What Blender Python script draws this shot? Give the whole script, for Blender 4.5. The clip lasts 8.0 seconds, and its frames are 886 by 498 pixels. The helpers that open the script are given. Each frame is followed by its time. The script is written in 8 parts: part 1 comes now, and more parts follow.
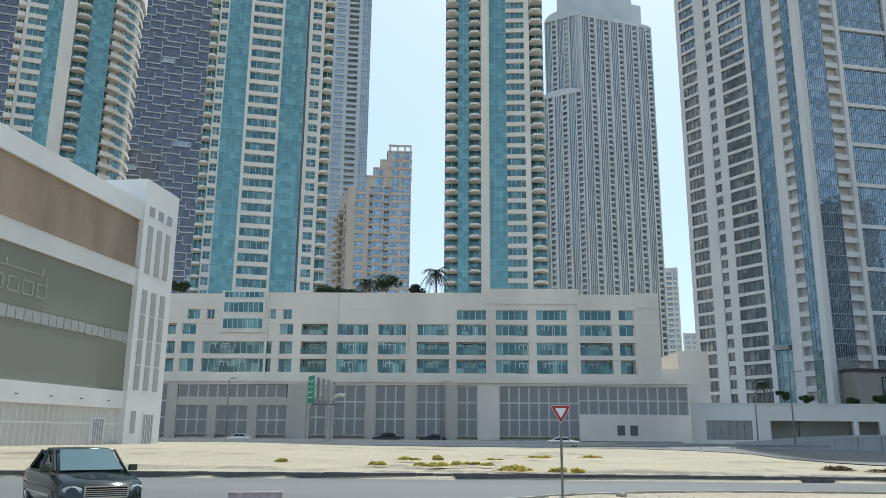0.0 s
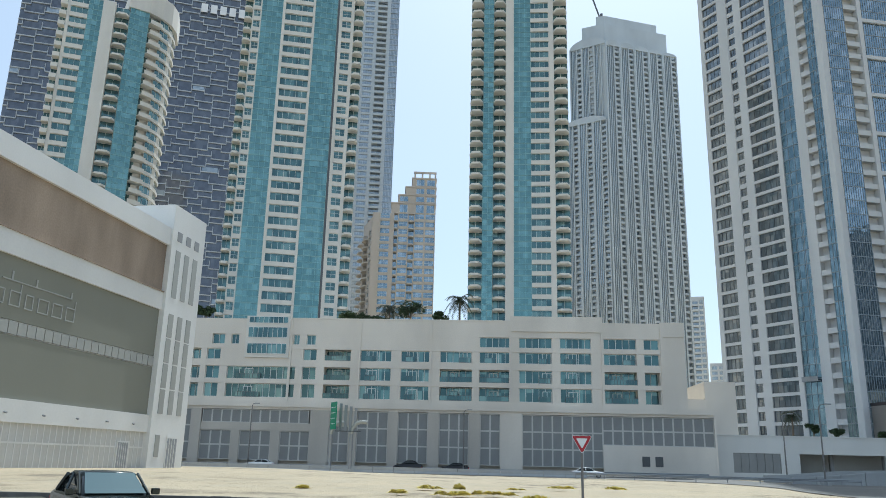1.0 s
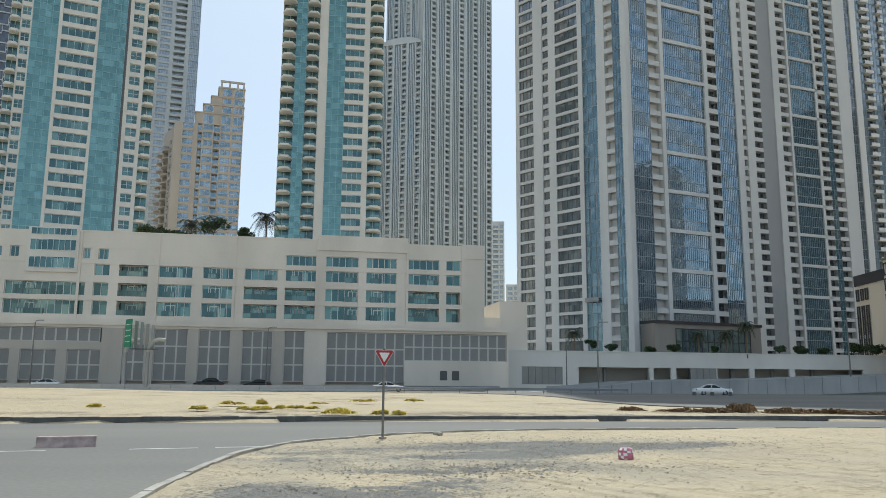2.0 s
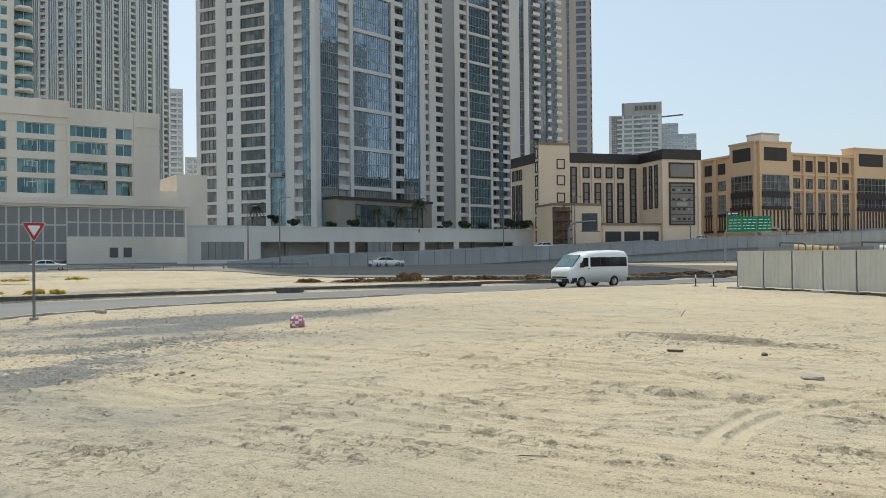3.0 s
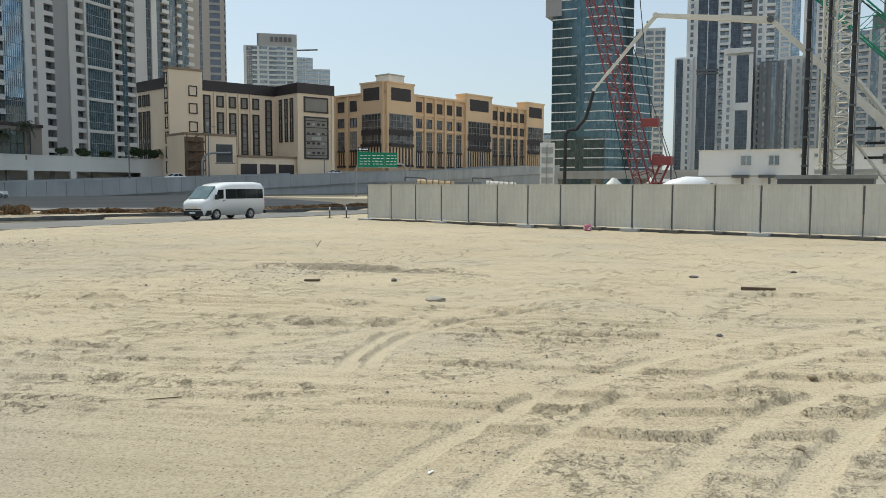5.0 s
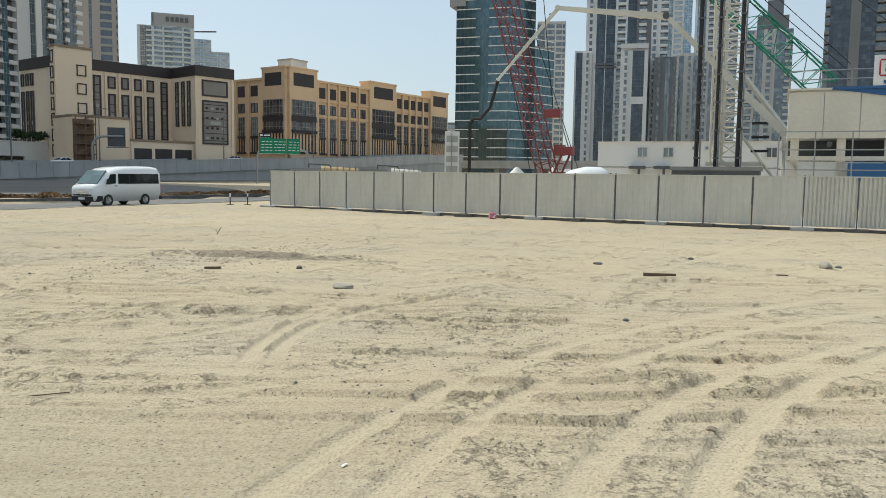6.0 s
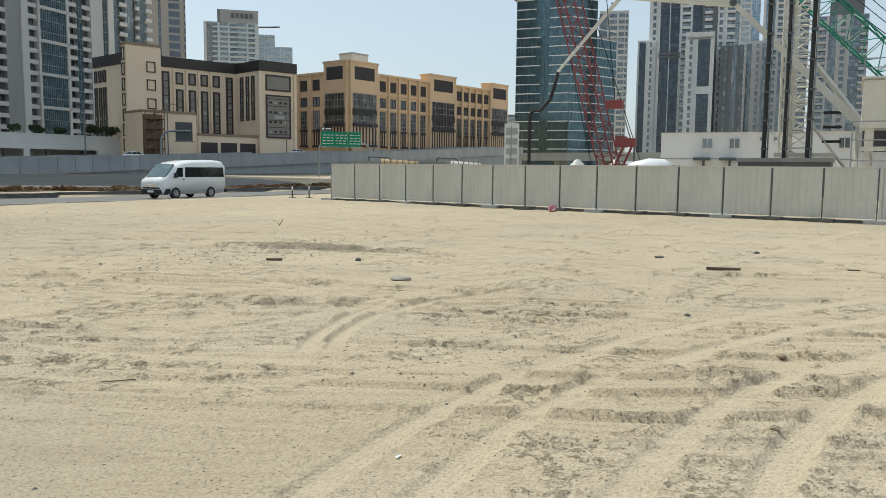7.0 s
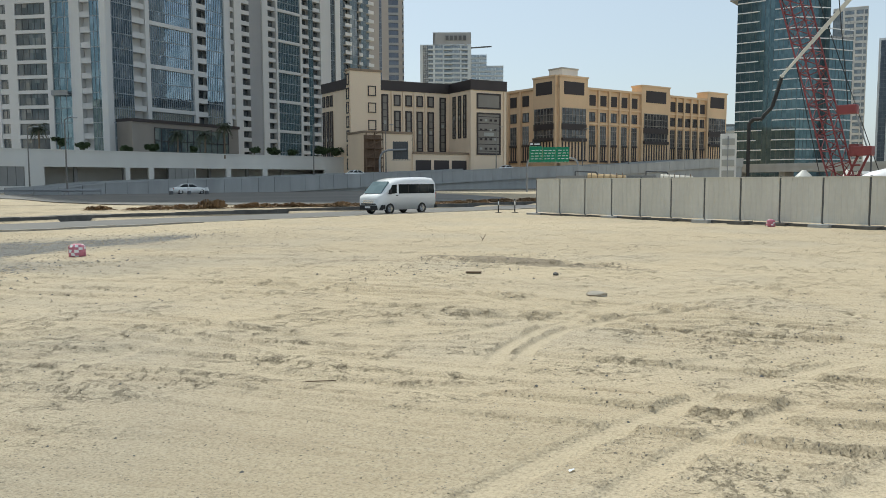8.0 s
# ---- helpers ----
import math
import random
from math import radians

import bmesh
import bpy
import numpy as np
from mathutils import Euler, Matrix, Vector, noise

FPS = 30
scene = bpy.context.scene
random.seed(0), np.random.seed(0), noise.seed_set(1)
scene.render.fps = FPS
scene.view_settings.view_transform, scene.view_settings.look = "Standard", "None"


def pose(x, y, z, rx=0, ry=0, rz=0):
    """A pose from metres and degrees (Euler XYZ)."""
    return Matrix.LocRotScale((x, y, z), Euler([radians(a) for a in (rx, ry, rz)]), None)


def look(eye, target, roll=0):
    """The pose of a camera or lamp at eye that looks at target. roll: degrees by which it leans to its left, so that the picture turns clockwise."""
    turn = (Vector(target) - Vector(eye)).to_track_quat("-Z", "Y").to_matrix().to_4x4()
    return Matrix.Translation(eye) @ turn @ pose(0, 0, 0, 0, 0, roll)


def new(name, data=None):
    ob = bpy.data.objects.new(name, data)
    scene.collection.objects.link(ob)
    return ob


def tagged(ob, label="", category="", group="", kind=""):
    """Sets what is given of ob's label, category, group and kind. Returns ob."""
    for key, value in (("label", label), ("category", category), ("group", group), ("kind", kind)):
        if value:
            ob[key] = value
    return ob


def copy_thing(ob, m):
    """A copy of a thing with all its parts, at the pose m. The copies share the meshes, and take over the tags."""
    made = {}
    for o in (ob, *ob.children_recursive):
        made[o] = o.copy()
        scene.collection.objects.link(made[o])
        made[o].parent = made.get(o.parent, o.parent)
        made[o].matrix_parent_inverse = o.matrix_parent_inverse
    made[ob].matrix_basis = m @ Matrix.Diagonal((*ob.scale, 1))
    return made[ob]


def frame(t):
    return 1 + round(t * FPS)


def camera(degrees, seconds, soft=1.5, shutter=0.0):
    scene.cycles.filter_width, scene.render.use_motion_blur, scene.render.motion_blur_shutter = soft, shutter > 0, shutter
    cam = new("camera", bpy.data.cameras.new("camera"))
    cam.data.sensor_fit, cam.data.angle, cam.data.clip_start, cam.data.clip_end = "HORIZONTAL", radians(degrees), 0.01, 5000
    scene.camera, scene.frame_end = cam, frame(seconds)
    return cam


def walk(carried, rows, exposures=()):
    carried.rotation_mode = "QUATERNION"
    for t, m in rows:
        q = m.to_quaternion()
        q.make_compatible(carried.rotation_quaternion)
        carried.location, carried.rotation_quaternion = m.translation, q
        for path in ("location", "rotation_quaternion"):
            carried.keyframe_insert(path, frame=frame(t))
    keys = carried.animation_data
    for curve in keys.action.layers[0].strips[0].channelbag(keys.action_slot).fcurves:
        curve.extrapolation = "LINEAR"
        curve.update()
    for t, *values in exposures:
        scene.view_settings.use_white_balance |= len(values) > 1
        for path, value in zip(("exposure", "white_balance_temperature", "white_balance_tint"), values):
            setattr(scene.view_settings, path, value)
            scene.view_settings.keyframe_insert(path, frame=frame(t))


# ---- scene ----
cam = camera(58.81, 8.0, soft=0.7)
PATH = [
    (0.0, -0.383, 0.258, 1.847, 103.21, -0.48, 1.70),
    (0.5, -0.263, 0.214, 1.881, 105.36, -1.34, 4.41),
    (1.0, -0.303, 0.084, 1.856, 105.13, -1.34, 3.30),
    (1.2, -0.369, 0.037, 1.829, 104.64, -1.24, 1.82),
    (2.3, -0.332, -0.342, 1.750, 96.74, -0.01, -17.45),
    (2.5, -0.282, -0.371, 1.725, 94.79, 0.29, -22.31),
    (3.0, -0.090, -0.192, 1.687, 90.44, 0.54, -33.33),
    (3.5, 0.045, -0.154, 1.649, 87.67, 0.61, -42.43),
    (4.0, 0.055, -0.150, 1.641, 86.42, 0.41, -48.57),
    (4.5, 0.202, 0.032, 1.613, 85.88, 0.15, -54.20),
    (5.0, 0.111, 0.034, 1.630, 85.48, -0.13, -59.38),
    (5.2, 0.210, 0.115, 1.607, 85.34, -0.30, -61.35),
    (6.3, 0.249, 0.182, 1.578, 84.62, -0.81, -66.77),
    (6.5, 0.246, 0.176, 1.580, 84.50, -0.70, -66.01),
    (7.0, 0.273, 0.165, 1.578, 84.12, -0.58, -62.01),
    (7.5, 0.377, 0.084, 1.567, 83.81, -0.46, -55.08),
    (8.0, 0.301, -0.031, 1.582, 85.15, 0.20, -46.93),
]
walk(cam, [(t, pose(x, y, z, rx, ry, rz)) for t, x, y, z, rx, ry, rz in PATH], [(0.0, 0.62, 5600, 2), (1.2, 0.60, 5650, 2), (2.4, 0.47, 6200, 3), (8.0, 0.42, 6250, 3)])

# ---- light ----
SUN_BEARING, SUN_HEIGHT = 13.0, 58.0
world = bpy.data.worlds.new("sky")
scene.world = world
world.use_nodes = True
wn = world.node_tree
sky = wn.nodes.new("ShaderNodeTexSky")
sky.sky_type = "NISHITA"
sky.sun_disc = False
sky.sun_elevation, sky.sun_rotation = radians(SUN_HEIGHT), radians(SUN_BEARING)
sky.air_density, sky.dust_density, sky.ozone_density, sky.altitude = 1.0, 2.0, 1.0, 0.0
haze = wn.nodes.new("ShaderNodeMix")
haze.data_type = "RGBA"
haze.inputs[0].default_value = 0.68
haze.inputs[7].default_value = (2.75, 2.95, 3.15, 1)
wn.links.new(sky.outputs[0], haze.inputs[6])
wn.links.new(haze.outputs[2], wn.nodes["Background"].inputs[0])
wn.nodes["Background"].inputs[1].default_value = 0.15
sun = new("sun", bpy.data.lights.new("sun", "SUN"))
sun.data.energy, sun.data.angle, sun.data.color = 2.5, radians(0.8), (1.0, 0.96, 0.90)
sb, sh = radians(SUN_BEARING), radians(SUN_HEIGHT)
sun.matrix_basis = look((math.sin(sb) * math.cos(sh) * 50, math.cos(sb) * math.cos(sh) * 50, math.sin(sh) * 50), (0, 0, 0))

# ---- materials ----
def nodes_of(name):
    m = bpy.data.materials.new(name)
    m.use_nodes = True
    nt = m.node_tree
    return m, nt, nt.nodes["Principled BSDF"]


def ramp_node(nt, lo, hi, a, b, fac):
    r = nt.nodes.new("ShaderNodeValToRGB")
    r.color_ramp.elements[0].position, r.color_ramp.elements[1].position = lo, hi
    r.color_ramp.elements[0].color, r.color_ramp.elements[1].color = (*a, 1), (*b, 1)
    nt.links.new(fac, r.inputs[0])
    return r


def noise_node(nt, scale, detail=4.0, coords="Object", stretch=(1, 1, 1)):
    tc = nt.nodes.new("ShaderNodeTexCoord")
    mp = nt.nodes.new("ShaderNodeMapping")
    mp.inputs["Scale"].default_value = stretch
    n = nt.nodes.new("ShaderNodeTexNoise")
    n.inputs["Scale"].default_value, n.inputs["Detail"].default_value = scale, detail
    nt.links.new(tc.outputs[coords], mp.inputs[0])
    nt.links.new(mp.outputs[0], n.inputs["Vector"])
    return n


def mix(nt, a, b, fac, mode="MIX"):
    m = nt.nodes.new("ShaderNodeMix")
    m.data_type, m.blend_type = "RGBA", mode
    for sock, v in ((m.inputs[6], a), (m.inputs[7], b)):
        if isinstance(v, tuple):
            sock.default_value = (*v, 1)
        else:
            nt.links.new(v, sock)
    if isinstance(fac, (int, float)):
        m.inputs[0].default_value = fac
    else:
        nt.links.new(fac, m.inputs[0])
    return m.outputs[2]


def scaled(c, k):
    return tuple(min(1.0, v * k) for v in c)


def plain(name, base, rough=0.8, metal=0.0, grain=6.0, stain=0.25, vary=0.12, streak=True, bump=0.15):
    """A painted or bare surface: large stains that run down, fine grain, slight relief."""
    m, nt, p = nodes_of(name)
    big = noise_node(nt, stain, 5, stretch=(1, 1, 0.3) if streak else (1, 1, 1))
    fine = noise_node(nt, grain, 6)
    c1 = ramp_node(nt, 0.3, 0.7, scaled(base, 1 - vary), scaled(base, 1 + vary * 0.6), big.outputs[0])
    c2 = ramp_node(nt, 0.3, 0.75, (1 - vary * 0.6,) * 3, (1, 1, 1), fine.outputs[0])
    nt.links.new(mix(nt, c1.outputs[0], c2.outputs[0], 1.0, "MULTIPLY"), p.inputs["Base Color"])
    p.inputs["Roughness"].default_value, p.inputs["Metallic"].default_value = rough, metal
    if bump:
        b = nt.nodes.new("ShaderNodeBump")
        b.inputs["Strength"].default_value, b.inputs["Distance"].default_value = bump, 0.02
        nt.links.new(fine.outputs[0], b.inputs["Height"])
        nt.links.new(b.outputs[0], p.inputs["Normal"])
    return m


def glazing(name, base, other, metal=0.55, rough=0.06, blinds=None, lo=0.35, wave=0.02):
    """Coated glass: each pane its own tint, some with pale blinds behind."""
    m, nt, p = nodes_of(name)
    oi = nt.nodes.new("ShaderNodeObjectInfo")
    tc = nt.nodes.new("ShaderNodeTexCoord")
    sn = nt.nodes.new("ShaderNodeVectorMath")
    sn.operation = "SNAP"
    sn.inputs[1].default_value = (1.3, 1.3, 1.65)
    wh = nt.nodes.new("ShaderNodeTexWhiteNoise")
    nt.links.new(tc.outputs["Object"], sn.inputs[0])
    nt.links.new(sn.outputs[0], wh.inputs["Vector"])
    ad = nt.nodes.new("ShaderNodeMath")
    ad.operation = "ADD"
    nt.links.new(oi.outputs["Random"], ad.inputs[0])
    nt.links.new(wh.outputs["Value"], ad.inputs[1])
    fr = nt.nodes.new("ShaderNodeMath")
    fr.operation = "FRACT"
    nt.links.new(ad.outputs[0], fr.inputs[0])
    c = ramp_node(nt, lo, 0.9, base, other, fr.outputs[0])
    out = c.outputs[0]
    if blinds:
        st = nt.nodes.new("ShaderNodeMath")
        st.operation = "GREATER_THAN"
        st.inputs[1].default_value = 0.86
        nt.links.new(fr.outputs[0], st.inputs[0])
        out = mix(nt, out, blinds, st.outputs[0])
    nt.links.new(out, p.inputs["Base Color"])
    p.inputs["Metallic"].default_value, p.inputs["Roughness"].default_value = metal, rough
    n = noise_node(nt, 0.35, 2)
    b = nt.nodes.new("ShaderNodeBump")
    b.inputs["Strength"].default_value, b.inputs["Distance"].default_value = 0.6, wave
    nt.links.new(n.outputs[0], b.inputs["Height"])
    nt.links.new(b.outputs[0], p.inputs["Normal"])
    return m


CREAM = plain("cream_render", (0.72, 0.685, 0.62))
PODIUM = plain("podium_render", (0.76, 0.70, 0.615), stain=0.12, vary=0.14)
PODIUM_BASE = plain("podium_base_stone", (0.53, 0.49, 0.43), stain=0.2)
WHITE = plain("white_paint", (0.74, 0.73, 0.70), stain=0.15, vary=0.08)
OFFWHITE = plain("off_white_concrete", (0.66, 0.66, 0.64), stain=0.15, vary=0.1)
TOWERWHITE = plain("tower_white_cladding", (0.61, 0.607, 0.595), stain=0.1, vary=0.08)
GREYWALL = plain("grey_wall_paint", (0.235, 0.235, 0.192), stain=0.1, vary=0.06)
GREYCLAD = plain("grey_cladding", (0.34, 0.345, 0.35), stain=0.1, vary=0.08)
BROWN = plain("brown_stained_panel", (0.38, 0.295, 0.22), stain=0.25, vary=0.35)
LOUVRE = plain("light_grey_louvre", (0.40, 0.40, 0.37), rough=0.5)
PANEL = plain("dark_grey_panel", (0.27, 0.275, 0.272), rough=0.45, vary=0.15, stain=0.5)
SLATE = plain("slate_grey_cladding", (0.20, 0.21, 0.225), stain=0.1, vary=0.1)
CABIN = plain("clean_white_cabin_sheet", (0.86, 0.86, 0.85), rough=0.5, stain=0.3, vary=0.06)
FRAMEGREY = plain("pale_panel_frame", (0.56, 0.55, 0.52), rough=0.5, vary=0.1)
DARK = plain("dark_interior", (0.05, 0.05, 0.05))
BEIGE = plain("beige_stone_cladding", (0.86, 0.695, 0.515), stain=0.12, vary=0.1)
BEIGE2 = plain("dark_beige_cladding", (0.30, 0.22, 0.15), stain=0.12)
ORANGE = plain("ochre_stone_cladding", (0.77, 0.55, 0.345), stain=0.12, vary=0.12)
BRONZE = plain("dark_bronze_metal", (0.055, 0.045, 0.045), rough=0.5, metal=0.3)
BRONZE2 = plain("bronze_screen", (0.26, 0.235, 0.205), rough=0.5, metal=0.1)
STEELBLUE = plain("blue_grey_mullion", (0.26, 0.29, 0.31), rough=0.4, vary=0.1)
RUST = plain("rusty_brown_steel", (0.20, 0.13, 0.085), rough=0.8, vary=0.3, stain=1.0)
SANDY = plain("sandy_tower_render", (0.53, 0.475, 0.415), stain=0.1)
WINDSCREEN = glazing("tinted_windscreen", (0.10, 0.16, 0.17), (0.14, 0.21, 0.22), 0.5)
TEALFRAME = plain("teal_mullion", (0.26, 0.42, 0.42), rough=0.4, vary=0.1)
SILVER = plain("pale_metal_fins", (0.52, 0.54, 0.56), rough=0.5, metal=0.2)
RIBGREY = plain("grey_ribbed_cladding", (0.54, 0.575, 0.59), rough=0.6, stain=0.1)
GREYBROWN = plain("grey_brown_cladding", (0.44, 0.405, 0.375), stain=0.1, vary=0.1)
DARKFRAME = plain("dark_frame_grey", (0.10, 0.105, 0.11), rough=0.4)
CONCRETE = plain("barrier_concrete", (0.40, 0.41, 0.41), stain=0.4, vary=0.15)
KERB = plain("soot_dark_kerb", (0.13, 0.125, 0.115), stain=1.5, vary=0.35, streak=False)
KERBPALE = plain("pale_dusty_kerb", (0.40, 0.37, 0.32), stain=1.5, vary=0.25, streak=False)
STEEL = plain("galvanised_steel", (0.34, 0.35, 0.36), rough=0.45, metal=0.6, vary=0.2)
POLE = plain("weathered_pole", (0.22, 0.21, 0.20), rough=0.55, metal=0.4)
MARK = plain("road_mark_white", (0.62, 0.62, 0.60), stain=2.0, vary=0.2, streak=False)
FENCE = plain("hoarding_sheet", (0.645, 0.635, 0.575), rough=0.5, stain=0.8, vary=0.12)
REDPAINT = plain("red_machine_paint", (0.28, 0.06, 0.06), rough=0.5, vary=0.25)
GREENPAINT = plain("green_crane_paint", (0.02, 0.25, 0.16), rough=0.5, vary=0.2)
CREAMPAINT = plain("cream_machine_paint", (0.74, 0.70, 0.60), rough=0.5, vary=0.15)
BLACK = plain("black_rubber", (0.025, 0.025, 0.025), rough=0.7)
SIGNRED = plain("sign_red", (0.40, 0.02, 0.03), rough=0.4, vary=0.1)
SIGNWHITE = plain("sign_white", (0.8, 0.8, 0.8), rough=0.4, vary=0.05)
SIGNGREEN = plain("sign_green", (0.0, 0.22, 0.11), rough=0.45, vary=0.1)
BLUE = plain("blue_sheet", (0.03, 0.12, 0.30), rough=0.5)
CARWHITE = plain("white_car_paint", (0.86, 0.86, 0.85), rough=0.15, vary=0.03, bump=0)
CARDARK = plain("dark_green_car_paint", (0.06, 0.07, 0.066), rough=0.12, metal=0.7, vary=0.05, bump=0)
CARBLACK = plain("black_car_paint", (0.012, 0.012, 0.014), rough=0.15, vary=0.05, bump=0)
CHROME = plain("chrome", (0.7, 0.7, 0.7), rough=0.12, metal=1.0, vary=0.03, bump=0)
CARGLASS = plain("car_glass", (0.02, 0.025, 0.025), rough=0.05, vary=0.05, bump=0)
LAMPGLASS = plain("lamp_glass", (0.55, 0.55, 0.52), rough=0.1, vary=0.05, bump=0)
WOOD = plain("old_timber", (0.16, 0.11, 0.07), rough=0.85, grain=20, vary=0.3)
ROCK = plain("pale_rubble", (0.40, 0.36, 0.29), grain=12, vary=0.3, streak=False)
TRUNK = plain("palm_trunk", (0.20, 0.15, 0.10), grain=10, vary=0.3)
LEAF = plain("leaf_green", (0.055, 0.09, 0.03), rough=0.6, grain=3, stain=1.0, vary=0.45, streak=False)
PALM = plain("palm_frond_green", (0.06, 0.075, 0.035), rough=0.6, vary=0.4, streak=False)
DRYBUSH = plain("dry_shrub", (0.30, 0.20, 0.11), rough=0.9, vary=0.4, streak=False)
GREENBUSH = plain("yellow_green_shrub", (0.74, 0.62, 0.17), rough=0.9, vary=0.35, streak=False)
PINK = plain("pink_wrapped_bundle", (0.65, 0.22, 0.30), rough=0.6, grain=14, vary=0.5, streak=False)
GLASS_TEAL = glazing("teal_glass", (0.13, 0.255, 0.265), (0.23, 0.41, 0.415), 0.6)
GLASS_WIN = glazing("blue_green_window", (0.07, 0.14, 0.155), (0.18, 0.31, 0.31), 0.5, blinds=(0.22, 0.34, 0.33))
GLASS_BLUE = glazing("blue_curtain_glass", (0.205, 0.28, 0.335), (0.38, 0.455, 0.515), 0.8, 0.04, wave=0.05)
GLASS_GREY = glazing("grey_window", (0.17, 0.195, 0.215), (0.31, 0.34, 0.36), 0.6, blinds=(0.36, 0.37, 0.37))
GLASS_DARK = glazing("dark_grey_glass", (0.115, 0.128, 0.158), (0.175, 0.192, 0.225), 0.5)
GLASS_NAVY = glazing("dark_blue_tower_glass", (0.065, 0.08, 0.1), (0.125, 0.145, 0.17), 0.5)
GLASS_SLATE = glazing("blue_grey_smooth_glass", (0.36, 0.42, 0.455), (0.44, 0.50, 0.535), 0.55)
GLASS_FAR = glazing("far_tower_glass", (0.32, 0.37, 0.41), (0.46, 0.51, 0.55), 0.55)
GLASS_DEEP = glazing("deep_teal_glass", (0.135, 0.20, 0.23), (0.225, 0.30, 0.33), 0.75)
GLASS_TOWER = glazing("dark_teal_tower_glass", (0.085, 0.14, 0.16), (0.13, 0.195, 0.215), 0.65)
GLASS_BROWN = glazing("bronze_window", (0.07, 0.07, 0.075), (0.17, 0.165, 0.165), 0.4)


def asphalt():
    m, nt, p = nodes_of("dusty_asphalt")
    big, fine = noise_node(nt, 0.12, 5, stretch=(0.25, 1, 1)), noise_node(nt, 9.0, 8)
    a = ramp_node(nt, 0.3, 0.7, (0.13, 0.125, 0.113), (0.195, 0.184, 0.162), big.outputs[0])
    b = ramp_node(nt, 0.3, 0.7, (0.8, 0.8, 0.8), (1, 1, 1), fine.outputs[0])
    nt.links.new(mix(nt, a.outputs[0], b.outputs[0], 1.0, "MULTIPLY"), p.inputs["Base Color"])
    p.inputs["Roughness"].default_value = 0.75
    return m


def lines_node(nt, scale, turn, length, detail=6.0):
    """Noise drawn out along a bearing, for raked and driven-over ground."""
    n = noise_node(nt, scale, detail)
    mp = n.inputs["Vector"].links[0].from_node
    mp.vector_type = "TEXTURE"
    mp.inputs["Rotation"].default_value = (0, 0, radians(turn))
    mp.inputs["Scale"].default_value = (length, 1, 1)
    return n


def attribute(nt, name):
    a = nt.nodes.new("ShaderNodeAttribute")
    a.attribute_name = name
    return a.outputs["Fac"]


def patchy(nt, cover, noise, spread, lo, hi):
    """A cover from 0 to 1 broken up by a noise into sharp-edged flecks."""
    ad, sub = nt.nodes.new("ShaderNodeMath"), nt.nodes.new("ShaderNodeMath")
    ad.operation, sub.operation = "MULTIPLY_ADD", "SUBTRACT"
    sub.inputs[1].default_value, ad.inputs[1].default_value = 0.5, spread
    nt.links.new(noise.outputs[0], sub.inputs[0])
    nt.links.new(sub.outputs[0], ad.inputs[0])
    nt.links.new(cover, ad.inputs[2])
    return ramp_node(nt, lo, hi, (0, 0, 0), (1, 1, 1), ad.outputs[0]).outputs[0]


def maths(nt, op, a, b=None):
    """One arithmetic step on sockets or numbers."""
    n = nt.nodes.new("ShaderNodeMath")
    n.operation = op
    for k, v in enumerate((a, b)):
        if v is None:
            continue
        if isinstance(v, (int, float)):
            n.inputs[k].default_value = v
        else:
            nt.links.new(v, n.inputs[k])
    return n.outputs[0]


def pebbles(nt, scale, share, size):
    """Scattered small stones: 1 inside a stone, 0 between them."""
    tc, v = nt.nodes.new("ShaderNodeTexCoord"), nt.nodes.new("ShaderNodeTexVoronoi")
    v.voronoi_dimensions = "2D"
    v.inputs["Scale"].default_value = scale
    nt.links.new(tc.outputs["Object"], v.inputs["Vector"])
    sp = nt.nodes.new("ShaderNodeSeparateColor")
    nt.links.new(v.outputs["Color"], sp.inputs[0])
    on = maths(nt, "LESS_THAN", sp.outputs[0], share)
    r = maths(nt, "MULTIPLY", maths(nt, "ADD", sp.outputs[1], 0.35), size)
    k = maths(nt, "SUBTRACT", 1.0, maths(nt, "DIVIDE", v.outputs["Distance"], r))
    return maths(nt, "MULTIPLY", maths(nt, "MINIMUM", maths(nt, "MAXIMUM", maths(nt, "MULTIPLY", k, 3.0), 0.0), 1.0), on), sp.outputs[2]


